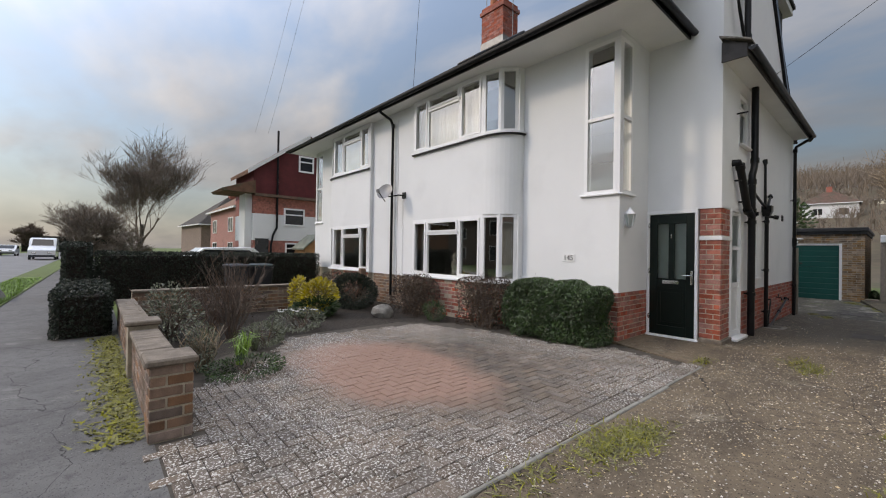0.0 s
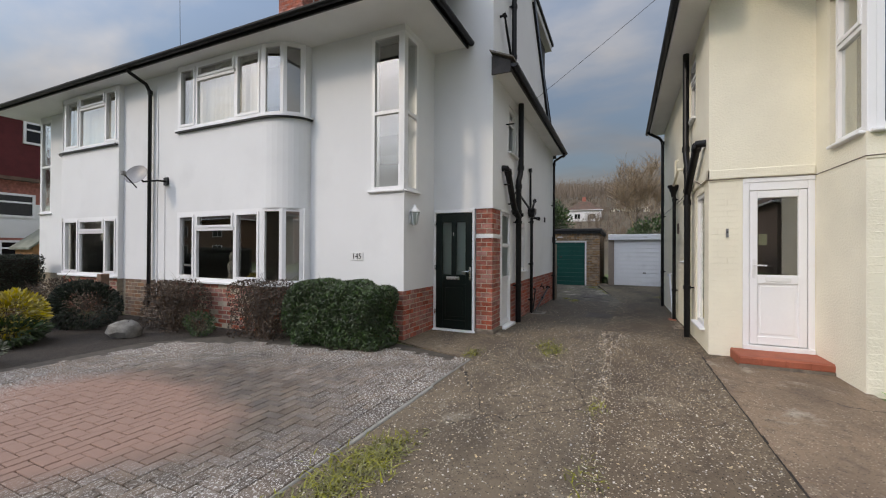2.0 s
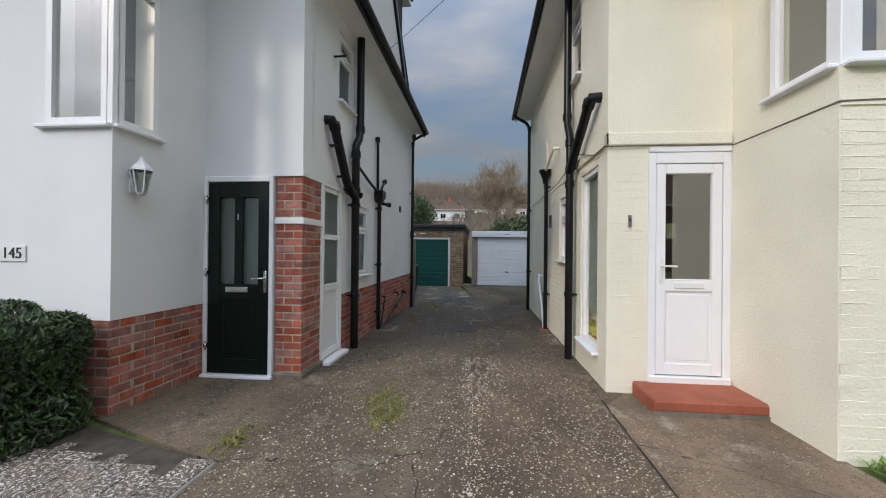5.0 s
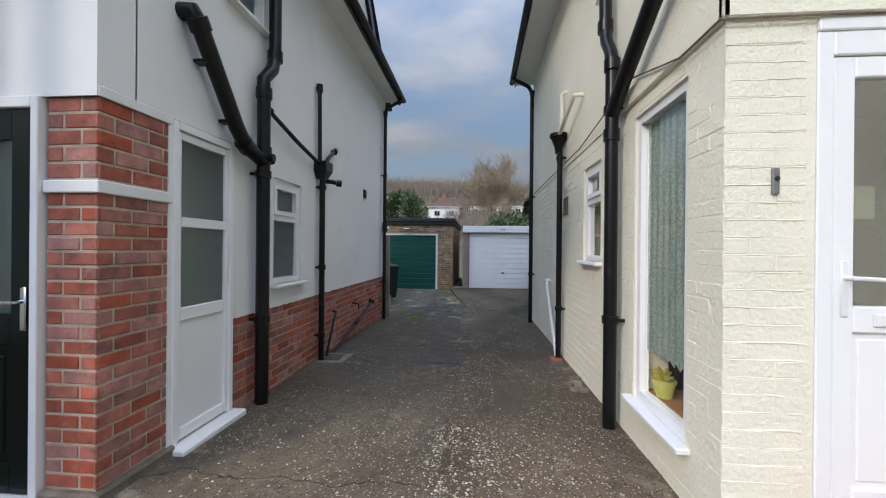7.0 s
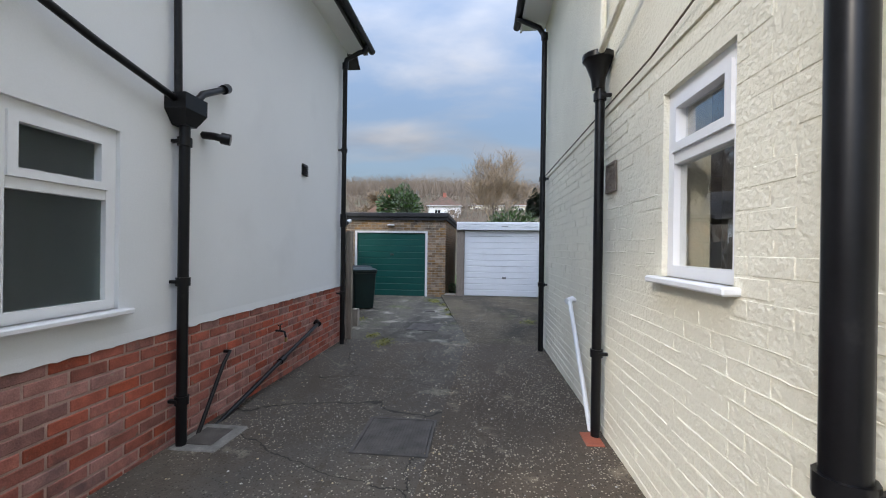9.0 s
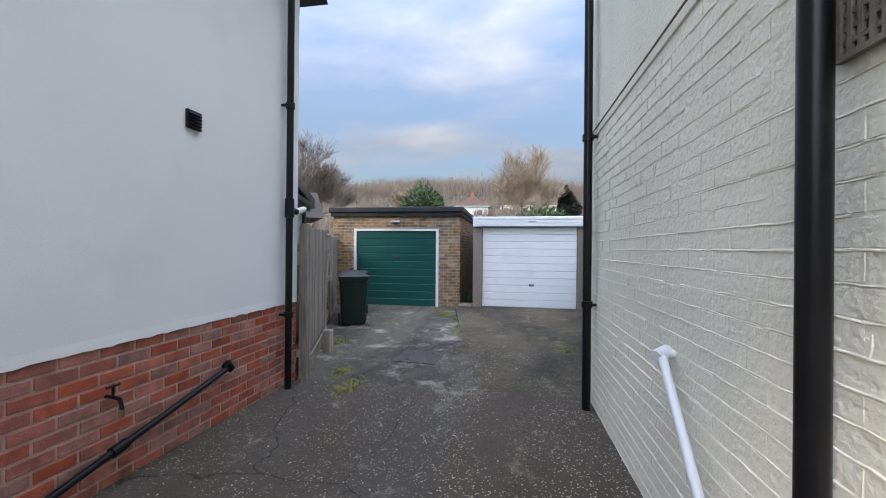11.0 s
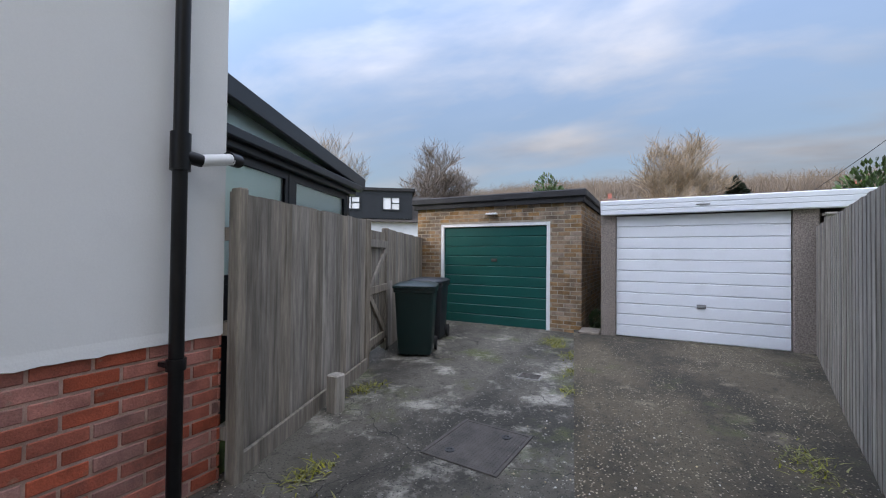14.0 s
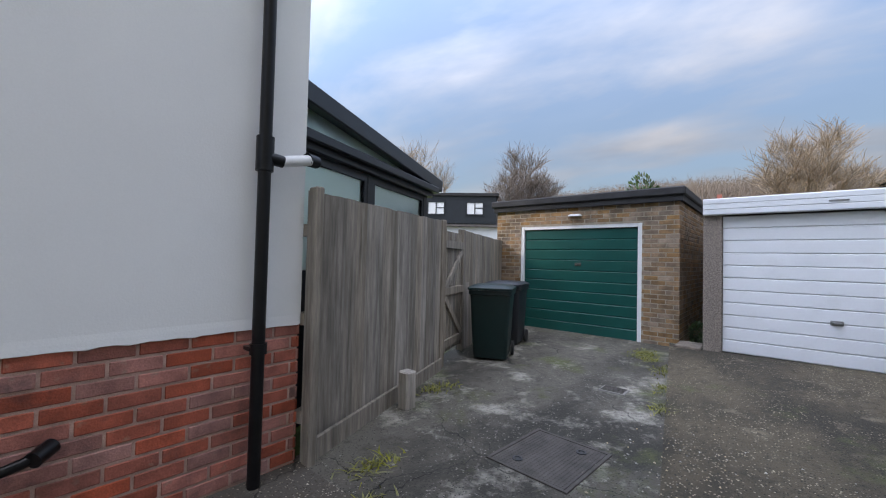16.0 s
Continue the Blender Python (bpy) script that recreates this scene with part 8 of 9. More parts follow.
for k in range(5200):
    far = k % 3 != 0
    x = rnd.uniform(124, 185) if far else rnd.uniform(66, 124)
    y = rnd.uniform(-130, 110)
    z = hill_z(x, y)
    h = rnd.uniform(4.5, 7.5) if far else rnd.uniform(1.6, 3.6)
    for j in range(9):
        an = rnd.uniform(0, 6.28)
        sp = rnd.uniform(0.1, 0.5) * h if j else 0.02 * h
        b = Vector((x + math.cos(an) * sp, y + math.sin(an) * sp, z + h * rnd.uniform(0.55, 1.0)))
        a = Vector((x, y, z + (h * rnd.uniform(0.1, 0.45) if j else 0)))
        w = Vector((0, 1, 0)) * (0.07 if j == 0 else 0.04)
        g.add([a - w, a + w, b + w * 0.3, b - w * 0.3], [(0, 1, 2, 3)])
        for i in range(3):
            t = rnd.uniform(0.4, 1)
            c = a.lerp(b, t)
            d = c + Vector((rnd.uniform(-0.6, 0.6), rnd.uniform(-0.9, 0.9), rnd.uniform(0.4, 1.3)))
            w2 = Vector((0, 0.035, 0))
            g.add([c - w2, c + w2, d], [(0, 1, 2)])
# bark colour lightened to carry the haze over the far woods
wd = part("hill_woods", g, mat("hazy_winter_wood", (0.20, 0.155, 0.115), 0.9, vary=0.25, scale=0.2, fine=2, bump=0, rand=0.3), fix=False)
tagged(wd, "bare winter woods along the hilltop", "woods", "", "stuff")


# ---- far houses ----
def simple_house(at, w, d, h, roof_h, turn, wall, roofm, label, openings=(), hip=True, chimney=True):
    """A house with walls, roof, windows and a chimney; at is the base centre, the front faces -x before the turn."""
    ob = thing("house", (0, 0, 0), label, "house")
    g = Geo()
    g.box(-d / 2, d / 2, -w / 2, w / 2, -1.5, h)
    part("wall", g, M[wall], ob)
    g = Geo()
    o = 0.35
    k = min(w, d) / 2 + o if hip else 0.0
    if w >= d:
        r0, r1 = (0, -w / 2 - o + k, h + roof_h), (0, w / 2 + o - k, h + roof_h)
    else:
        r0, r1 = (-d / 2 - o + k, 0, h + roof_h), (d / 2 + o - k, 0, h + roof_h)
    c = [(-d / 2 - o, -w / 2 - o, h), (d / 2 + o, -w / 2 - o, h), (d / 2 + o, w / 2 + o, h), (-d / 2 - o, w / 2 + o, h)]
    if w >= d:
        fs = [(0, 4, 5, 3), (1, 2, 5, 4), (0, 1, 4), (2, 3, 5), (0, 3, 2, 1)]
    else:
        fs = [(0, 1, 5, 4), (2, 3, 4, 5), (0, 4, 3), (1, 2, 5), (0, 3, 2, 1)]
    g.add(c + [r0, r1], fs)
    part("roof", g, M[roofm], ob)
    g = Geo()
    for y0, y1, x0, x1 in ((-w / 2 - o - 0.06, -w / 2 - o, -d / 2 - o, d / 2 + o), (w / 2 + o, w / 2 + o + 0.06, -d / 2 - o, d / 2 + o)):
        g.box(x0, x1, y0, y1, h - 0.12, h + 0.02)
    g.box(-d / 2 - o - 0.06, -d / 2 - o, -w / 2 - o, w / 2 + o, h - 0.12, h + 0.02)
    part("fascia", g, M["paint_white"], ob)
    for y, z, ww, hh in openings:
        fr = Geo()
        x = -d / 2
        t = 0.08
        fr.box(x - 0.05, x + 0.03, y - ww / 2, y + ww / 2, z, z + t)
        fr.box(x - 0.05, x + 0.03, y - ww / 2, y + ww / 2, z + hh - t, z + hh)
        fr.box(x - 0.05, x + 0.03, y - ww / 2, y - ww / 2 + t, z + t, z + hh - t)
        fr.box(x - 0.05, x + 0.03, y + ww / 2 - t, y + ww / 2, z + t, z + hh - t)
        fr.box(x - 0.045, x + 0.03, y - t / 2, y + t / 2, z + t, z + hh - t)
        wn = part("window", fr, M["upvc"], ob)
        p = Geo()
        p.box(x - 0.02, x + 0.0, y - ww / 2 + t, y + ww / 2 - t, z + t, z + hh - t)
        part("pane", p, M["car_glass"], wn)
    if chimney:
        g = Geo()
        g.box(-0.35, 0.35, r1[1] - 0.9 if w >= d else -0.4, r1[1] - 0.1 if w >= d else 0.4, h + roof_h * 0.6, h + roof_h + 0.8)
        part("chimney", g, M["brick"], ob)
    ob.location, ob.rotation_euler = at, (0, 0, turn)
    return ob


simple_house((104, 8.5, 8.0), 7.5, 6.5, 3.4, 2.6, 0.1, "render_white", "red_roof", "white house with a brown hipped roof below the woods", [(-1.8, 1.2, 1.4, 1.3), (1.6, 1.2, 1.4, 1.3)])
simple_house((118, -2.0, 10.2), 9, 6.5, 2.8, 1.0, -0.05, "cream", "red_roof", "cream terraced house below the woods", [(-2.5, 1.0, 1.4, 1.2), (2.5, 1.0, 1.4, 1.2)], chimney=False)
simple_house((118, -13.5, 10.2), 9, 6.5, 2.8, 1.0, -0.05, "cream", "red_roof", "cream terraced house below the woods", [(-2.5, 1.0, 1.4, 1.2), (2.5, 1.0, 1.4, 1.2)], chimney=False)
simple_house((68, 13.5, 1.2), 8.5, 7.0, 4.6, 3.0, 0.25, "brick_dull", "red_roof", "brown-roofed house behind the brick garage", [(-2, 2.6, 1.4, 1.2), (2, 2.6, 1.4, 1.2)])
simple_house((70, -20, 2.0), 10, 7.0, 4.4, 2.4, -0.3, "render_white", "red_roof", "white house beyond the boundary fence", [(-2, 2.2, 1.4, 1.2), (2, 2.2, 1.4, 1.2)])
simple_house((15.5, 62, 0), 12, 9, 4.4, 4.2, math.radians(95), "brick_dull", "roof", "brick house with a dark brown hipped roof down the street", [(-3, 2.8, 1.6, 1.2), (0, 2.8, 1.4, 1.2), (3, 2.8, 1.6, 1.2), (-3, 0.6, 1.6, 1.3), (3, 0.6, 1.6, 1.3)])
# unseen houses added across the street to darken reflections in the window glass
for k, y in enumerate((-30, -15, 0, 15, 30, 45, 60)):
    simple_house((-24, y, 0), 10.5, 8, 5.0, 3.0, math.pi, "brick_dull", "red_roof", "unseen brick house added across the street to darken window reflections", [(-3, 2.9, 1.6, 1.3), (3, 2.9, 1.6, 1.3), (-3, 0.7, 1.6, 1.3), (3, 0.7, 1.6, 1.3)])
# dark clad dormer house behind the garden
dh = thing("house", (0, 0, 0), "house with a dark clad dormer and white windows", "house")
g = Geo()
g.box(0, 5, -3.2, 3.2, -1, 2.7)
part("wall", g, M["render_white"], dh)
g = Geo()
g.prism([(-0.3, 2.65), (2.6, 4.6), (5.4, 2.65)], 1, -4.6, 3.5)
part("roof", g, M["roof"], dh)
g = Geo()
g.box(-0.1, 2.6, -2.6, 2.3, 2.85, 4.55)
dm = part("dormer", g, M["anthracite"], dh, "dark grey clad dormer")
g = Geo()
g.box(-0.25, 2.8, -2.75, 2.45, 4.55, 4.72)
part("dormer_roof", g, M["felt"], dh)
for y in (-1.3, 1.1):
    g = Geo()
    for y0, y1, z0, z1 in ((y - 0.55, y + 0.55, 3.35, 3.42), (y - 0.55, y + 0.55, 4.13, 4.2), (y - 0.55, y - 0.48, 3.42, 4.13), (y + 0.48, y + 0.55, 3.42, 4.13), (y - 0.03, y + 0.03, 3.42, 4.13), (y - 0.48, y - 0.03, 3.78, 3.83)):
        g.box(-0.16, -0.09, y0, y1, z0, z1)
    wn = part("window", g, M["anthracite"], dh)
    g = Geo()
    g.box(-0.13, -0.105, y - 0.48, y + 0.48, 3.42, 4.13)
    # white pane: the sky's reflection is put into its colour
    part("blind", g, M["upvc"], wn, "pane painted white for the sky it reflects")
g = Geo()
g.box(1.9, 2.5, 0.9, 1.5, 4.3, 5.5)
part("chimney", g, M["render_white"], dh)
g = Geo()
g.lathe([(0.1, 5.5), (0.09, 5.9), (0.12, 5.95)], 2.2, 1.2, 10)
part("chimney_pot", g, M["terracotta"], dh)
g = Geo()
g.tube([(2.2, 0.8, 5.3), (2.2, 0.8, 6.3)], 0.02, 5)
g.tube([(2.2, 0.5, 6.2), (2.2, 1.1, 6.2)], 0.015, 5)
g.tube([(2.2, 0.6, 6.0), (2.2, 1.0, 6.0)], 0.015, 5)
part("aerial", g, M["grey_metal"], dh)
dh.location, dh.rotation_euler = (39.5, 21.3, 0.4), (0, 0, math.radians(35.6))
dh.scale = (1.4, 1.4, 1.4)

# red gabled house along the street
rh = thing("house", (9.5, 25.5, 0), "dark red gabled house with white and brick lower walls", "house")
GY = 22.9
g = Geo()
g.prism([(6.3, 4.3), (6.3, 5.75), (9.3, 7.9), (13.2, 5.0), (13.2, 4.3)], 1, GY, GY + 3.6)
part("gable_wall", g, M["red_render"], rh, "dark red hung tiles")
g = Geo()
g.box(6.3, 13.2, GY, GY + 3.6, 3.35, 4.3)
part("brick_band", g, M["brick"], rh)
g = Geo()
g.box(6.3, 13.2, GY - 0.02, GY + 3.6, 1.9, 3.35)
part("rendered_band", g, M["render_white"], rh)
g = Geo()
g.box(6.3, 13.2, GY, GY + 3.6, 0, 1.9)
part("lower_wall", g, M["brick"], rh)
g = Geo()
g.prism([(6.0, 5.65), (9.3, 8.1), (9.3, 7.92), (6.0, 5.45)], 1, GY - 0.15, GY + 3.6)
g.prism([(9.3, 8.1), (13.6, 4.95), (13.6, 4.78), (9.3, 7.92)], 1, GY - 0.15, GY + 3.6)
part("roof", g, M["red_roof"], rh)
g = Geo()
g.prism([(5.95, 5.43), (9.3, 7.9), (9.3, 8.12), (5.95, 5.65)], 1, GY - 0.2, GY - 0.15)
part("bargeboard", g, M["paint_white"], rh, "white bargeboard")
g = Geo()
g.prism([(4.7, 4.5), (6.3, 5.1), (6.3, 4.4), (4.8, 4.4)], 1, GY - 0.3, GY + 2.2)
part("porch_roof", g, M["red_roof"], rh)
g = Geo()
g.box(5.95, 6.3, GY + 0.3, GY + 1.4, 0, 4.4)
part("front_block", g, M["render_white"], rh)
g = Geo()
g.box(6.3, 13.4, GY - 0.3, GY, 4.28, 4.42)
part("pent_eave", g, M["red_roof"], rh)
for x, z, w, h in ((8.7, 5.9, 0.9, 0.95), (7.9, 2.75, 1.2, 1.0), (8.0, 0.9, 1.0, 0.9)):
    g = Geo()
    for x0, x1, z0, z1 in ((x, x + w, z, z + 0.09), (x, x + w, z + h - 0.09, z + h), (x, x + 0.09, z + 0.09, z + h - 0.09), (x + w - 0.09, x + w, z + 0.09, z + h - 0.09), (x + 0.09, x + w - 0.09, z + h * 0.6, z + h * 0.6 + 0.07)):
        g.box(x0, x1, GY - 0.06, GY + 0.02, z0, z1)
    wn = part("window", g, M["upvc"], rh)
    g = Geo()
    g.box(x + 0.09, x + w - 0.09, GY - 0.03, GY - 0.015, z + 0.09, z + h - 0.09)
    part("pane", g, M["car_glass"], wn)
g = Geo()
g.tube([(7.5, GY - 0.12, 8.0), (7.5, GY - 0.12, 2.6), (7.3, GY - 0.12, 2.2), (7.2, GY - 0.12, 1.6), (7.2, GY - 0.12, 0)], 0.06, 8)
part("soil_pipe", g, M["black_plastic"], rh)
g = Geo()
g.box(6.4, 7.1, GY - 0.04, GY + 0.02, 0.1, 2.0)
part("door", g, M["car_glass"], rh)
sh = thing("shed", (8.9, 20.6, 0), "orange timber shed with a pitched roof", "shed")
g = Geo()
g.prism([(8.0, 0), (8.0, 1.5), (8.7, 2.1), (9.6, 1.6), (9.6, 0)], 1, 20, 21.4)
part("body", g, M["timber_orange"], sh)
g = Geo()
g.prism([(7.85, 1.42), (8.7, 2.16), (8.7, 2.24), (7.85, 1.5)], 1, 19.9, 21.5)
g.prism([(8.7, 2.16), (9.75, 1.56), (9.75, 1.64), (8.7, 2.24)], 1, 19.9, 21.5)
part("roof", g, M["leaf_pale"], sh)
# next houses of the row, further down
simple_house((13, 42, 0), 10, 8, 5.0, 3.2, 0.0, "brick", "red_roof", "brick house further along the row", [(-3, 2.9, 1.6, 1.3), (3, 2.9, 1.6, 1.3), (-3, 0.7, 1.6, 1.3), (3, 0.7, 1.6, 1.3)])


# ---- vehicles ----
def vehicle(at, turn, L, W, H, paint, label, category, van=False):
    c = thing("van" if van else "car", (0, 0, 0), label, category, "parked vehicles")
    if van:
        prof = [(-L / 2, 0.3), (-L / 2, 0.95), (-L / 2 + 0.25, 1.1), (-L / 2 + 0.95, 1.35), (-L / 2 + 1.6, H - 0.1), (-L / 2 + 1.9, H), (L / 2 - 0.1, H), (L / 2, H - 0.15), (L / 2, 0.3)]
    else:
        prof = [(-L / 2, 0.28), (-L / 2 + 0.02, 0.68), (-L / 2 + 0.3, 0.8), (-L / 2 + 1.1, 0.92), (-L / 2 + 1.75, H - 0.03), (-L / 2 + 2.2, H), (L / 2 - 0.9, H - 0.06), (L / 2 - 0.25, 0.95), (L / 2, 0.8), (L / 2, 0.28)]
    g = Geo()
    n = len(prof)
    for s, k in ((-W / 2, 0.0), (-W / 2 + 0.12, 1.0), (W / 2 - 0.12, 1.0), (W / 2, 0.0)):
        for x, z in prof:
            zz = z if k or z < 1.0 else 1.0 + (z - 1.0) * 0.93
            g.v.append((x * (1 if k else 0.985), s, zz))
    for j in range(3):
        for i in range(n):
            g.f.append((j * n + i, j * n + (i + 1) % n, (j + 1) * n + (i + 1) % n, (j + 1) * n + i))
    g.f.append(tuple(range(n)))
    g.f.append(tuple(range(3 * n, 4 * n))[::-1])
    part("body", g, M[paint], c, smooth=False)
    i = 3
    a, b = Vector((prof[i][0], 0, prof[i][1])), Vector((prof[i + 1][0], 0, prof[i + 1][1]))
    nn = Vector((-(b.z - a.z), 0, b.x - a.x)).normalized()
    g = Geo()
    p = a.lerp(b, 0.08) + nn * 0.006
    q = a.lerp(b, 0.92) + nn * 0.006
    w = W / 2 - 0.18
    g.add([(p.x, -w, p.z), (p.x, w, p.z), (q.x, w * 0.92, q.z), (q.x, -w * 0.92, q.z)], [(0, 1, 2, 3)])
    part("windscreen", g, M["car_glass"], c)
    for s in (-1, 1):
        g = Geo()
        y = s * (W / 2 + 0.004)
        if van:
            g.add([(prof[4][0] - 0.25, y, 1.3), (prof[4][0] + 0.75, y, 1.3), (prof[4][0] + 0.75, y, H - 0.35), (prof[4][0] + 0.1, y, H - 0.35)], [(0, 1, 2, 3)])
        else:
            g.add([(prof[3][0] + 0.35, y, 0.95), (prof[7][0] - 0.2, y, 0.95), (prof[6][0] - 0.05, y, H - 0.14), (prof[4][0] + 0.2, y, H - 0.14)], [(0, 1, 2, 3)])
        part("side_window", g, M["car_glass"], c)
        for x in (-L / 2 + 0.85, L / 2 - 0.9):
            g = Geo()
            g.tube([(x, s * (W / 2 - 0.16), 0.31), (x, s * (W / 2 + 0.012), 0.31)], 0.31, 18)
            wh = part("wheel", g, M["rubber"], c)
            g = Geo()
            g.tube([(x, s * (W / 2 + 0.012), 0.31), (x, s * (W / 2 + 0.02), 0.31)], 0.2, 14)
            part("rim", g, M["grey_metal"], wh)
        g = Geo()
        g.box(-L / 2 - 0.012, -L / 2 + 0.05, s * (W / 2 - 0.42) - 0.16, s * (W / 2 - 0.42) + 0.16, 0.62, 0.78, 0.02)
        part("headlight", g, M["chrome"], c)
    g = Geo()
    g.box(-L / 2 - 0.02, -L / 2 + 0.06, -W / 2 + 0.05, W / 2 - 0.05, 0.28, 0.5, 0.02)
    part("bumper", g, M["car_dark"], c)
    c.location, c.rotation_euler = at, (0, 0, turn)


vehicle((-3.9, 58, 0), math.radians(90), 5.2, 1.95, 2.2, "car_white", "white panel van parked at the kerb", "van", True)
vehicle((-8.3, 112, 0), math.radians(90), 4.3, 1.75, 1.45, "car_dark", "dark hatchback parked along the road", "car")
vehicle((-6.6, 122, 0), math.radians(90), 4.3, 1.75, 1.45, "car_dark", "dark hatchback parked along the road", "car")
vehicle((-8.6, 78, 0), math.radians(90), 4.3, 1.75, 1.45, "car_white", "pale hatchback parked along the road", "car")
vehicle((4.6, 19.5, 0), math.radians(180), 4.6, 1.8, 1.5, "car_white", "pale car standing on a neighbouring drive", "car")
# far end of the street
for k, (x, y, h) in enumerate(((-16, 95, 7), (-10, 120, 8), (-22, 110, 9), (-4, 140, 8), (-30, 90, 8), (4, 118, 8), (-18, 70, 5))):
    bare_tree((x, y, 0), h, 0.85, 130 + k, "bare tree at the end of the street", 5, 4, rmin=0.04)
for k, (x0, x1, y0, y1, h) in enumerate(((-40, -13, 84, 88, 3.0), (-12, 6, 128, 132, 3.5))):
    hedge(x0, x1, y0, y1, h, 7000, 0.2, "dark line of distant hedge", 140 + k)

# overhead wires and aerials
g = Geo()


def wire(a, b, sag, r=0.0045):
    a, b = Vector(a), Vector(b)
    g.tube([a.lerp(b, k / 10) - UP * (sag * 4 * (k / 10) * (1 - k / 10)) for k in range(11)], r, 4, False)


wire((4.0, 9.0, 11.5), (6.2, 22.5, 7.6), 0.3)
wire((4.6, 9.5, 12.5), (6.9, 22.6, 7.7), 0.3)
wire((3.2, 4.0, 10.5), (6.4, 8.9, 5.6), 0.15)
wire((11.0, 1.84, 5.4), (4, -6, 7.5), 0.12)
wire((19.42, -2.2, 2.15), (16.0, -6.5, 7.0), 0.25)
ob = part("overhead_wires", g, M["number_black"])
tagged(ob, "thin black overhead wires", "wire", "", "stuff")
for x, y, h in ((10.2, 9.7, 11.2), (10.0, 8.35, 10.9)):
    g = Geo()
    g.tube([(x, y, 8.5), (x, y, h)], 0.015, 6)
    g.tube([(x, y - 0.25, 9.2), (x, y + 0.25, 9.2)], 0.008, 5)
    for k in range(4):
        g.tube([(x - 0.12, y - 0.2 + k * 0.13, 9.2), (x + 0.12, y - 0.2 + k * 0.13, 9.2)], 0.005, 4)
    single("aerial", g, M["grey_metal"], "thin television aerial on the chimney", "aerial", at=(x, y, 8.5))
# rooflights on the white house
for y in (6.9, 8.0):
    x0 = 7.6
    z0 = EAVE + 0.08 + (x0 - ox) * pitch
    rl = thing("rooflight", (x0, y, z0), "small dark framed rooflight on the tiled roof", "rooflight", "rooflights")
    u = Vector((1, 0, pitch)).normalized()
    g = Geo()
    g.obox((x0, y - 0.35, z0), u, (0, 1, 0), 0.9, 0.7, 0.1, 0.01, up=(-u.z, 0, u.x))
    part("frame", g, M["anthracite"], rl)
    g = Geo()
    g.obox(Vector((x0, y - 0.29, z0)) + u * 0.06 + Vector((-u.z, 0, u.x)) * 0.1, u, (0, 1, 0), 0.78, 0.58, 0.006, 0, up=(-u.z, 0, u.x))
    part("pane", g, M["car_glass"], rl)

# ---- brick faces, last ----
CH = PL / 10
# side plinth of the white house
brick_face(plinth_side, (8.545, SY + 0.012, -0.24), X, -Y, RX - 8.545, 0.0, 13, CH, M["brick"], seed=201)
brick_face(plinth_side, (RX - 0.012, SY + 0.0, -0.24), Y, X, 0.5, 0.0, 13, CH, M["brick"], seed=202)
# front plinths and the recess
brick_face(plinth_near, (FX + 0.25, 3.032, 0.0), X, -Y, DX - FX - 0.25, 0.0, 10, CH, M["brick"], seed=203)
brick_face(plinth_near, (FX, 3.032, 0.0), X, -Y, 0.25, 0.0, 10, CH, M["brick"], seed=213)
brick_face(plinth_near, (FX + 0.012, 4.95, 0.0), -Y, -X, 1.93, 0.0, 10, CH, M["brick"], seed=204)
brick_face(plinth_near, (BX + 0.004, 7.95, 0.0), -Y, -X, 2.33, 0.0, 10, CH, M["brick"], seed=205, limit=120)
cv = bay_curve(5)
for (xa, ya), (xb, yb) in zip(cv, cv[1:]):
    u = Vector((xb - xa, yb - ya, 0)).normalized()
    n = Vector((u.y, -u.x, 0))
    n = n if n.x < 0 or n.y < 0 else -n
    brick_face(plinth_near, Vector((xa, ya, 0)), u, n, Vector((xb - xa, yb - ya, 0)).length, 0.0, 10, CH, M["brick"], seed=206, brick=0.115, limit=0)
brick_face(plinth_far, (BX + 0.004, 2 * PY - 5.5, 0.0), -Y, -X, 2.28, 0.0, 10, CH, M["brick"], seed=207, limit=100)
brick_face(plinth_near, (BX + 0.112, PY, 0.0), -Y, -X, 0.95, 0.0, 10, CH, M["brick_dull"], seed=208)
brick_face(plinth_far, (BX + 0.112, PY + 1.0, 0.0), -Y, -X, 1.0, 0.0, 10, CH, M["brick_dull"], seed=209)
# the pier: header and stretcher faces, below and above the band
ph = (1.68 - 0.07) / 20
for z0, rows, sd in ((0.07, 20, 210), (1.75, 5, 211)):
    h = ph if rows == 20 else 0.09
    brick_face(pier, (pier_x0 + 0.012, 2.2, z0), -Y, -X, 2.2 - SY - 0.001, 0.0, rows, h, M["brick"], seed=sd, brick=0.207)
    brick_face(pier, (pier_x0 + 0.001, SY + 0.012, z0), X, -Y, 7.875 - pier_x0, 0.0, rows, h, M["brick"], seed=sd + 5, brick=0.23)
# garden walls
brick_face(gw_core, (0.172, 8.9, 0.0), -Y, -X, 8.9 - 3.85, 0.0, 6, 0.078, M["brick_dull"], seed=220)
brick_face(gw_core, (0.152, 3.572, 0.0), X, -Y, 0.266, 0.0, 7, 0.08, M["brick_dull"], seed=221, brick=0.215)
brick_face(gw_core, (0.152, 3.848, 0.0), -Y, -X, 0.276, 0.0, 7, 0.08, M["brick_dull"], seed=222, brick=0.215)
brick_face(gw_core, (0.418, 3.572, 0.0), Y, X, 0.276, 0.0, 7, 0.08, M["brick_dull"], seed=223, brick=0.215)
brick_face(lw_core, (0.4, 9.55, 0.0), X, -Y, 3.9, 0.0, 7, 0.078, M["brick_dull"], seed=224, limit=0)
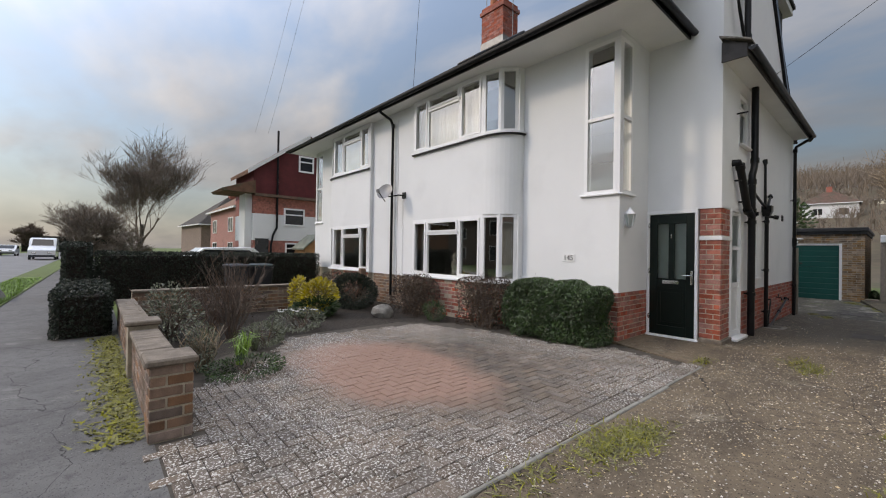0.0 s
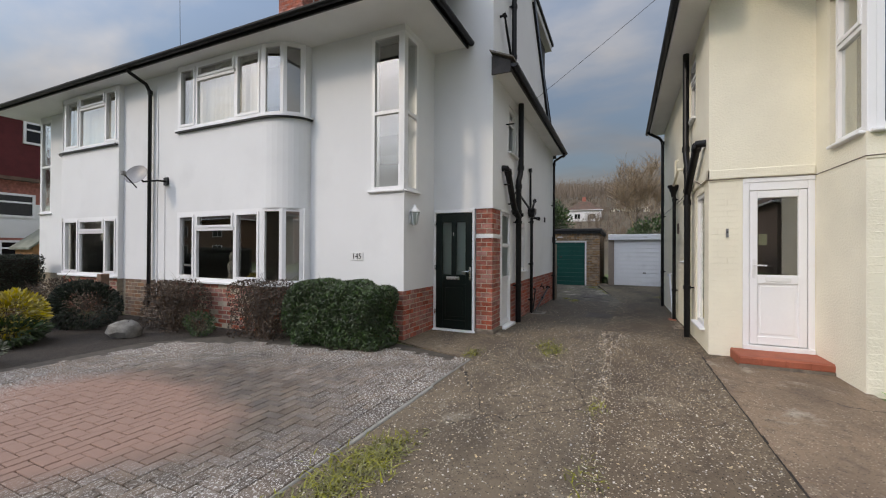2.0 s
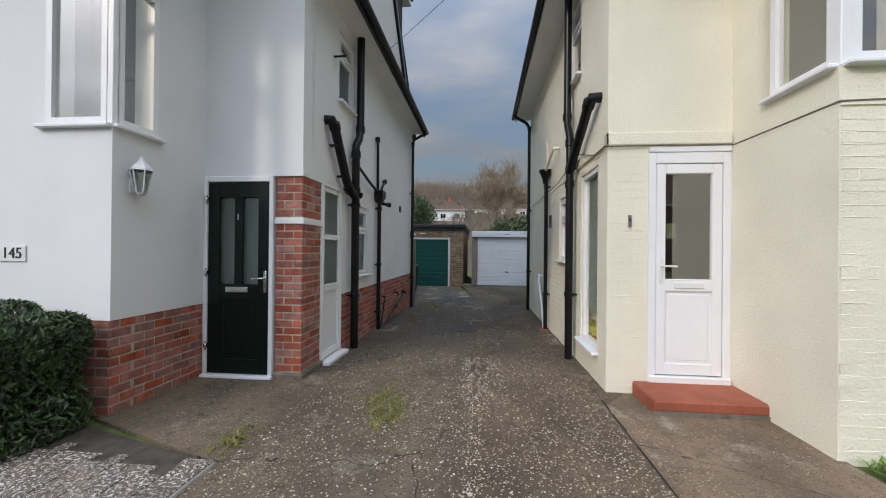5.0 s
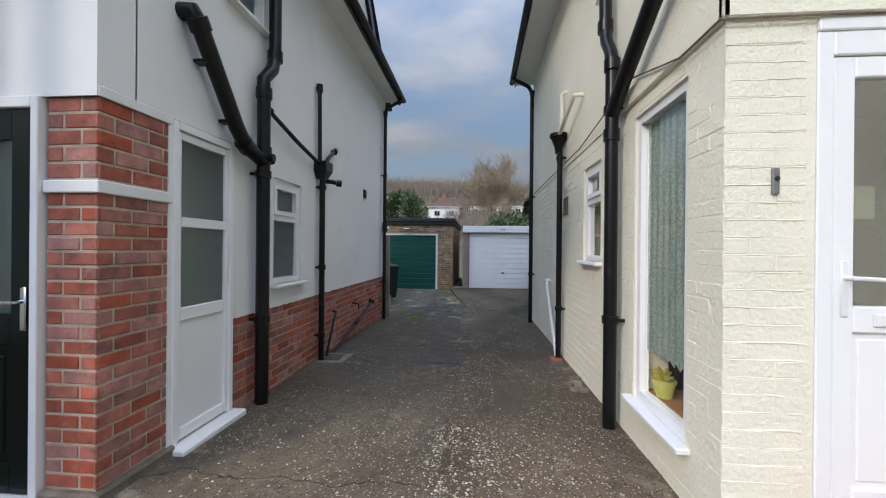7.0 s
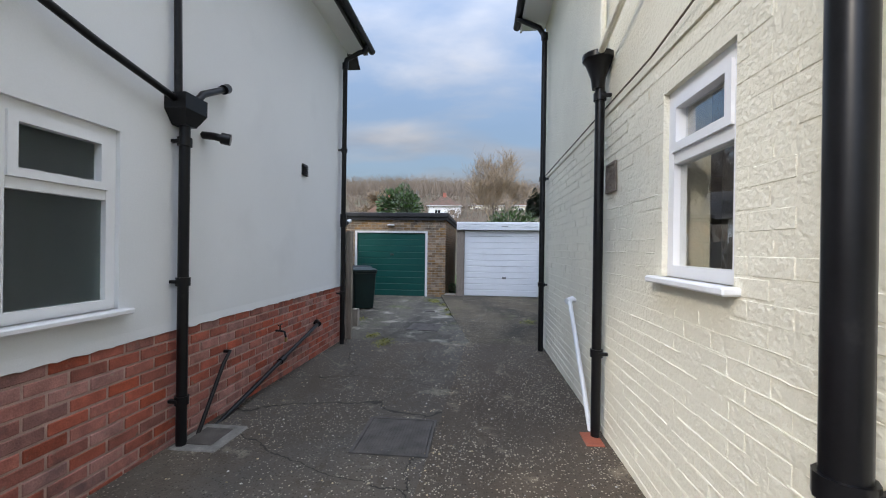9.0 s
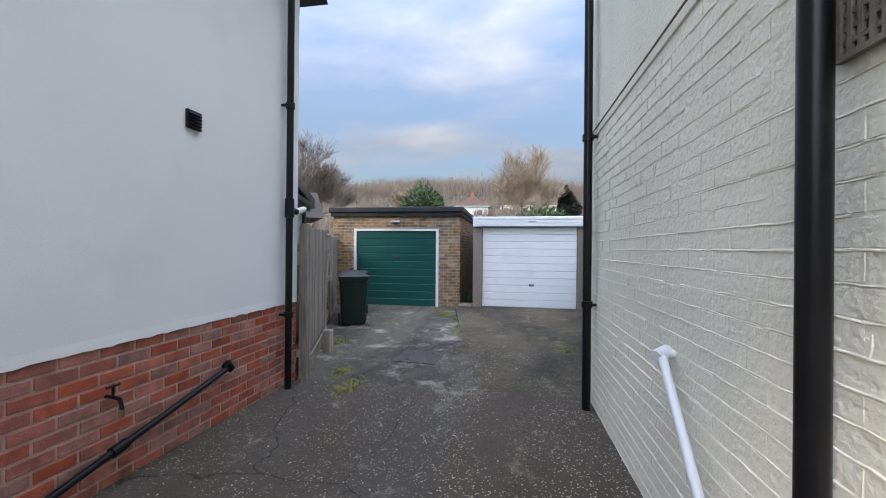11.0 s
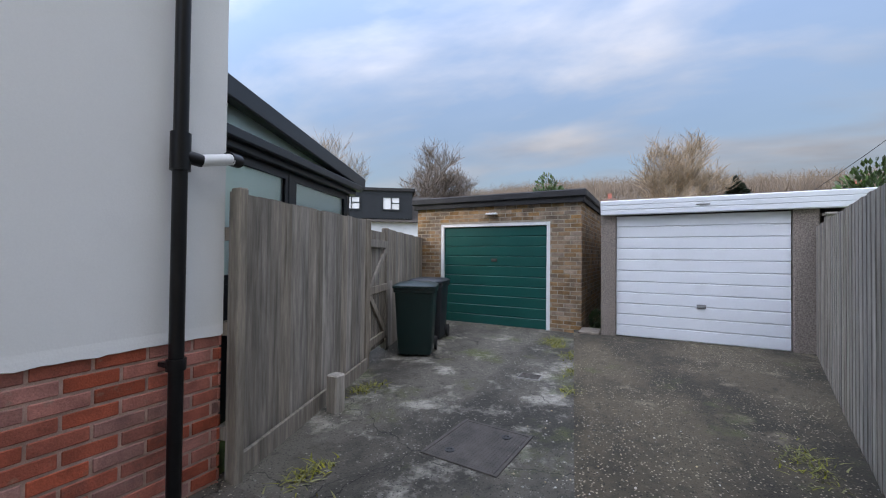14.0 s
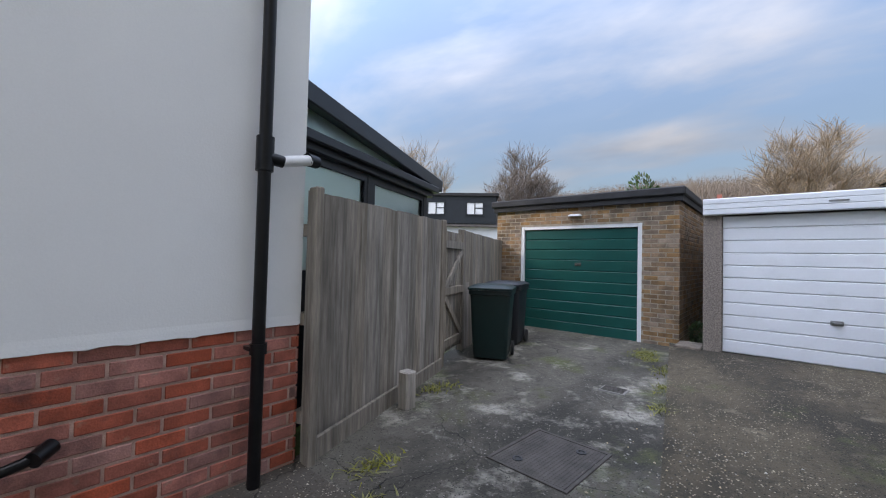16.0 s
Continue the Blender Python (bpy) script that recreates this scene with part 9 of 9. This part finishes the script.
# the brick garage
brick_face(gwall, (GX + 0.012, 4.222, GZ), -Y, -X, 3.45, 0.0, 31, 0.0768, M["brick_yellow"], seed=230, holes=[(4.222 - 3.64, 4.222 - 1.33, 0, 2.05)])
brick_face(gwall, (GX, 0.772, GZ), X, -Y, 5.0, 0.0, 31, 0.0768, M["brick_yellow"], seed=231, limit=0)
# painted brickwork of the cream house
cwall = [ob for ob in cream.children if ob.name.startswith("wall")][0]
holes = [(7.69 - CX, 8.43 - CX, 0.6, 2.7), (9.24 - CX, 9.86 - CX, 1.46, 2.58), (10.58 - CX, 10.80 - CX, 2.15, 2.37)]
brick_face(cwall, (CX, CY, -0.3), X, Y, 14.0 - CX, 0.0, 34, 0.081, M["cream"], seed=240, limit=300, holes=holes, proud=0.0009, joint=0.006, vj=0.003)
brick_face(cwall, (CX, CY, 0.0), -Y, -X, 0.355, 0.0, 30, 0.081, M["cream"], seed=241, limit=0, proud=0.0018, joint=0.006, vj=0.003)
brick_face(cwall, (CB, -2.46, 0.0), -Y, -X, 5.0, 0.0, 29, 0.083, M["cream"], seed=242, limit=0, proud=0.0018, joint=0.007, vj=0.003)
brick_face(cwall, (CB, -2.46, 0.0), X, Y, CX - CB, 0.0, 29, 0.083, M["cream"], seed=243, limit=0, proud=0.0018, joint=0.007, vj=0.003)
# uneven ridges of struck pointing under the paint, broken here and there


def pointing(at, u, n, length, z0, rows, ch, seed, holes=(), gaps=(0.0, 0.03, 0.2)):
    g = Geo()
    rnd = random.Random(seed)
    at, u, n = Vector(at), Vector(u), Vector(n)

    def ridge(p, q, thick):
        """A rough raised bead from p to q, in (along, up)."""
        d = Vector((q[0] - p[0], q[1] - p[1]))
        steps = max(2, int(d.length / 0.045))
        side = Vector((-d.y, d.x)).normalized()
        first = len(g.v)
        for k in range(steps + 1):
            o, w, dz = rnd.uniform(0.5, 1.2) * thick, rnd.uniform(0.6, 1.3) * thick, rnd.uniform(-0.0025, 0.0025)
            c = Vector(p) + d * (k / steps) + side * dz
            for off, lift in ((-w, 0.0), (-w * 0.4, o), (w * 0.3, o * 0.9), (w, 0.0)):
                e = c + side * off
                g.v.append(tuple(at + u * e.x + Vector((0, 0, e.y)) + n * lift))
            if k:
                a = first + 4 * k - 4
                g.f += [(a + j, a + 4 + j, a + 5 + j, a + 1 + j) for j in range(3)]

    def free(a, b, z):
        return all(not (a < h[1] and b > h[0] and h[2] < z < h[3]) for h in holes)
    for r in range(1, rows):
        z = z0 + r * ch + 0.003
        x = 0.0
        while x < length - 0.05:
            end = min(length, x + rnd.uniform(0.25, 1.1))
            if free(x, end, z):
                ridge((x, z), (end, z), rnd.uniform(0.003, 0.0055))
            x = end + rnd.choice(gaps)
        x = 0.1 if r % 2 else 0.212
        while x < length - 0.05:
            if rnd.random() < 0.3 and free(x - 0.02, x + 0.02, z + ch / 2):
                ridge((x, z + 0.005), (x + rnd.uniform(-0.01, 0.01), z + ch * rnd.uniform(0.6, 0.95)), 0.003)
            x += 0.225
    ob = part("pointing", g, M["cream"], cwall, "rough ridges of painted pointing")
    tagged(ob, kind="stuff")


pointing((CX, CY, 0), X, Y, 14.0 - CX, -0.3, 34, 0.081, 260, [(7.56 - CX, 8.5 - CX, -0.4, 2.6), (9.12 - CX, 9.9 - CX, 1.15, 2.36), (10.55 - CX, 10.83 - CX, 1.83, 2.09)])
pointing((CX, CY, 0), -Y, -X, 0.35, 0.0, 30, 0.081, 261)
pointing((CB, -2.46, 0), -Y, -X, 5.0, 0.0, 29, 0.083, 262, gaps=(0.0, 0.1, 0.5))
# chimney bricks
brick_face(chim, (9.75, 9.5, 8.4), -Y, -X, 0.95, 0.0, 14, 0.078, M["brick"], seed=250)
brick_face(chim, (9.75, 8.55, 8.4), X, -Y, 0.75, 0.0, 14, 0.078, M["brick"], seed=251)
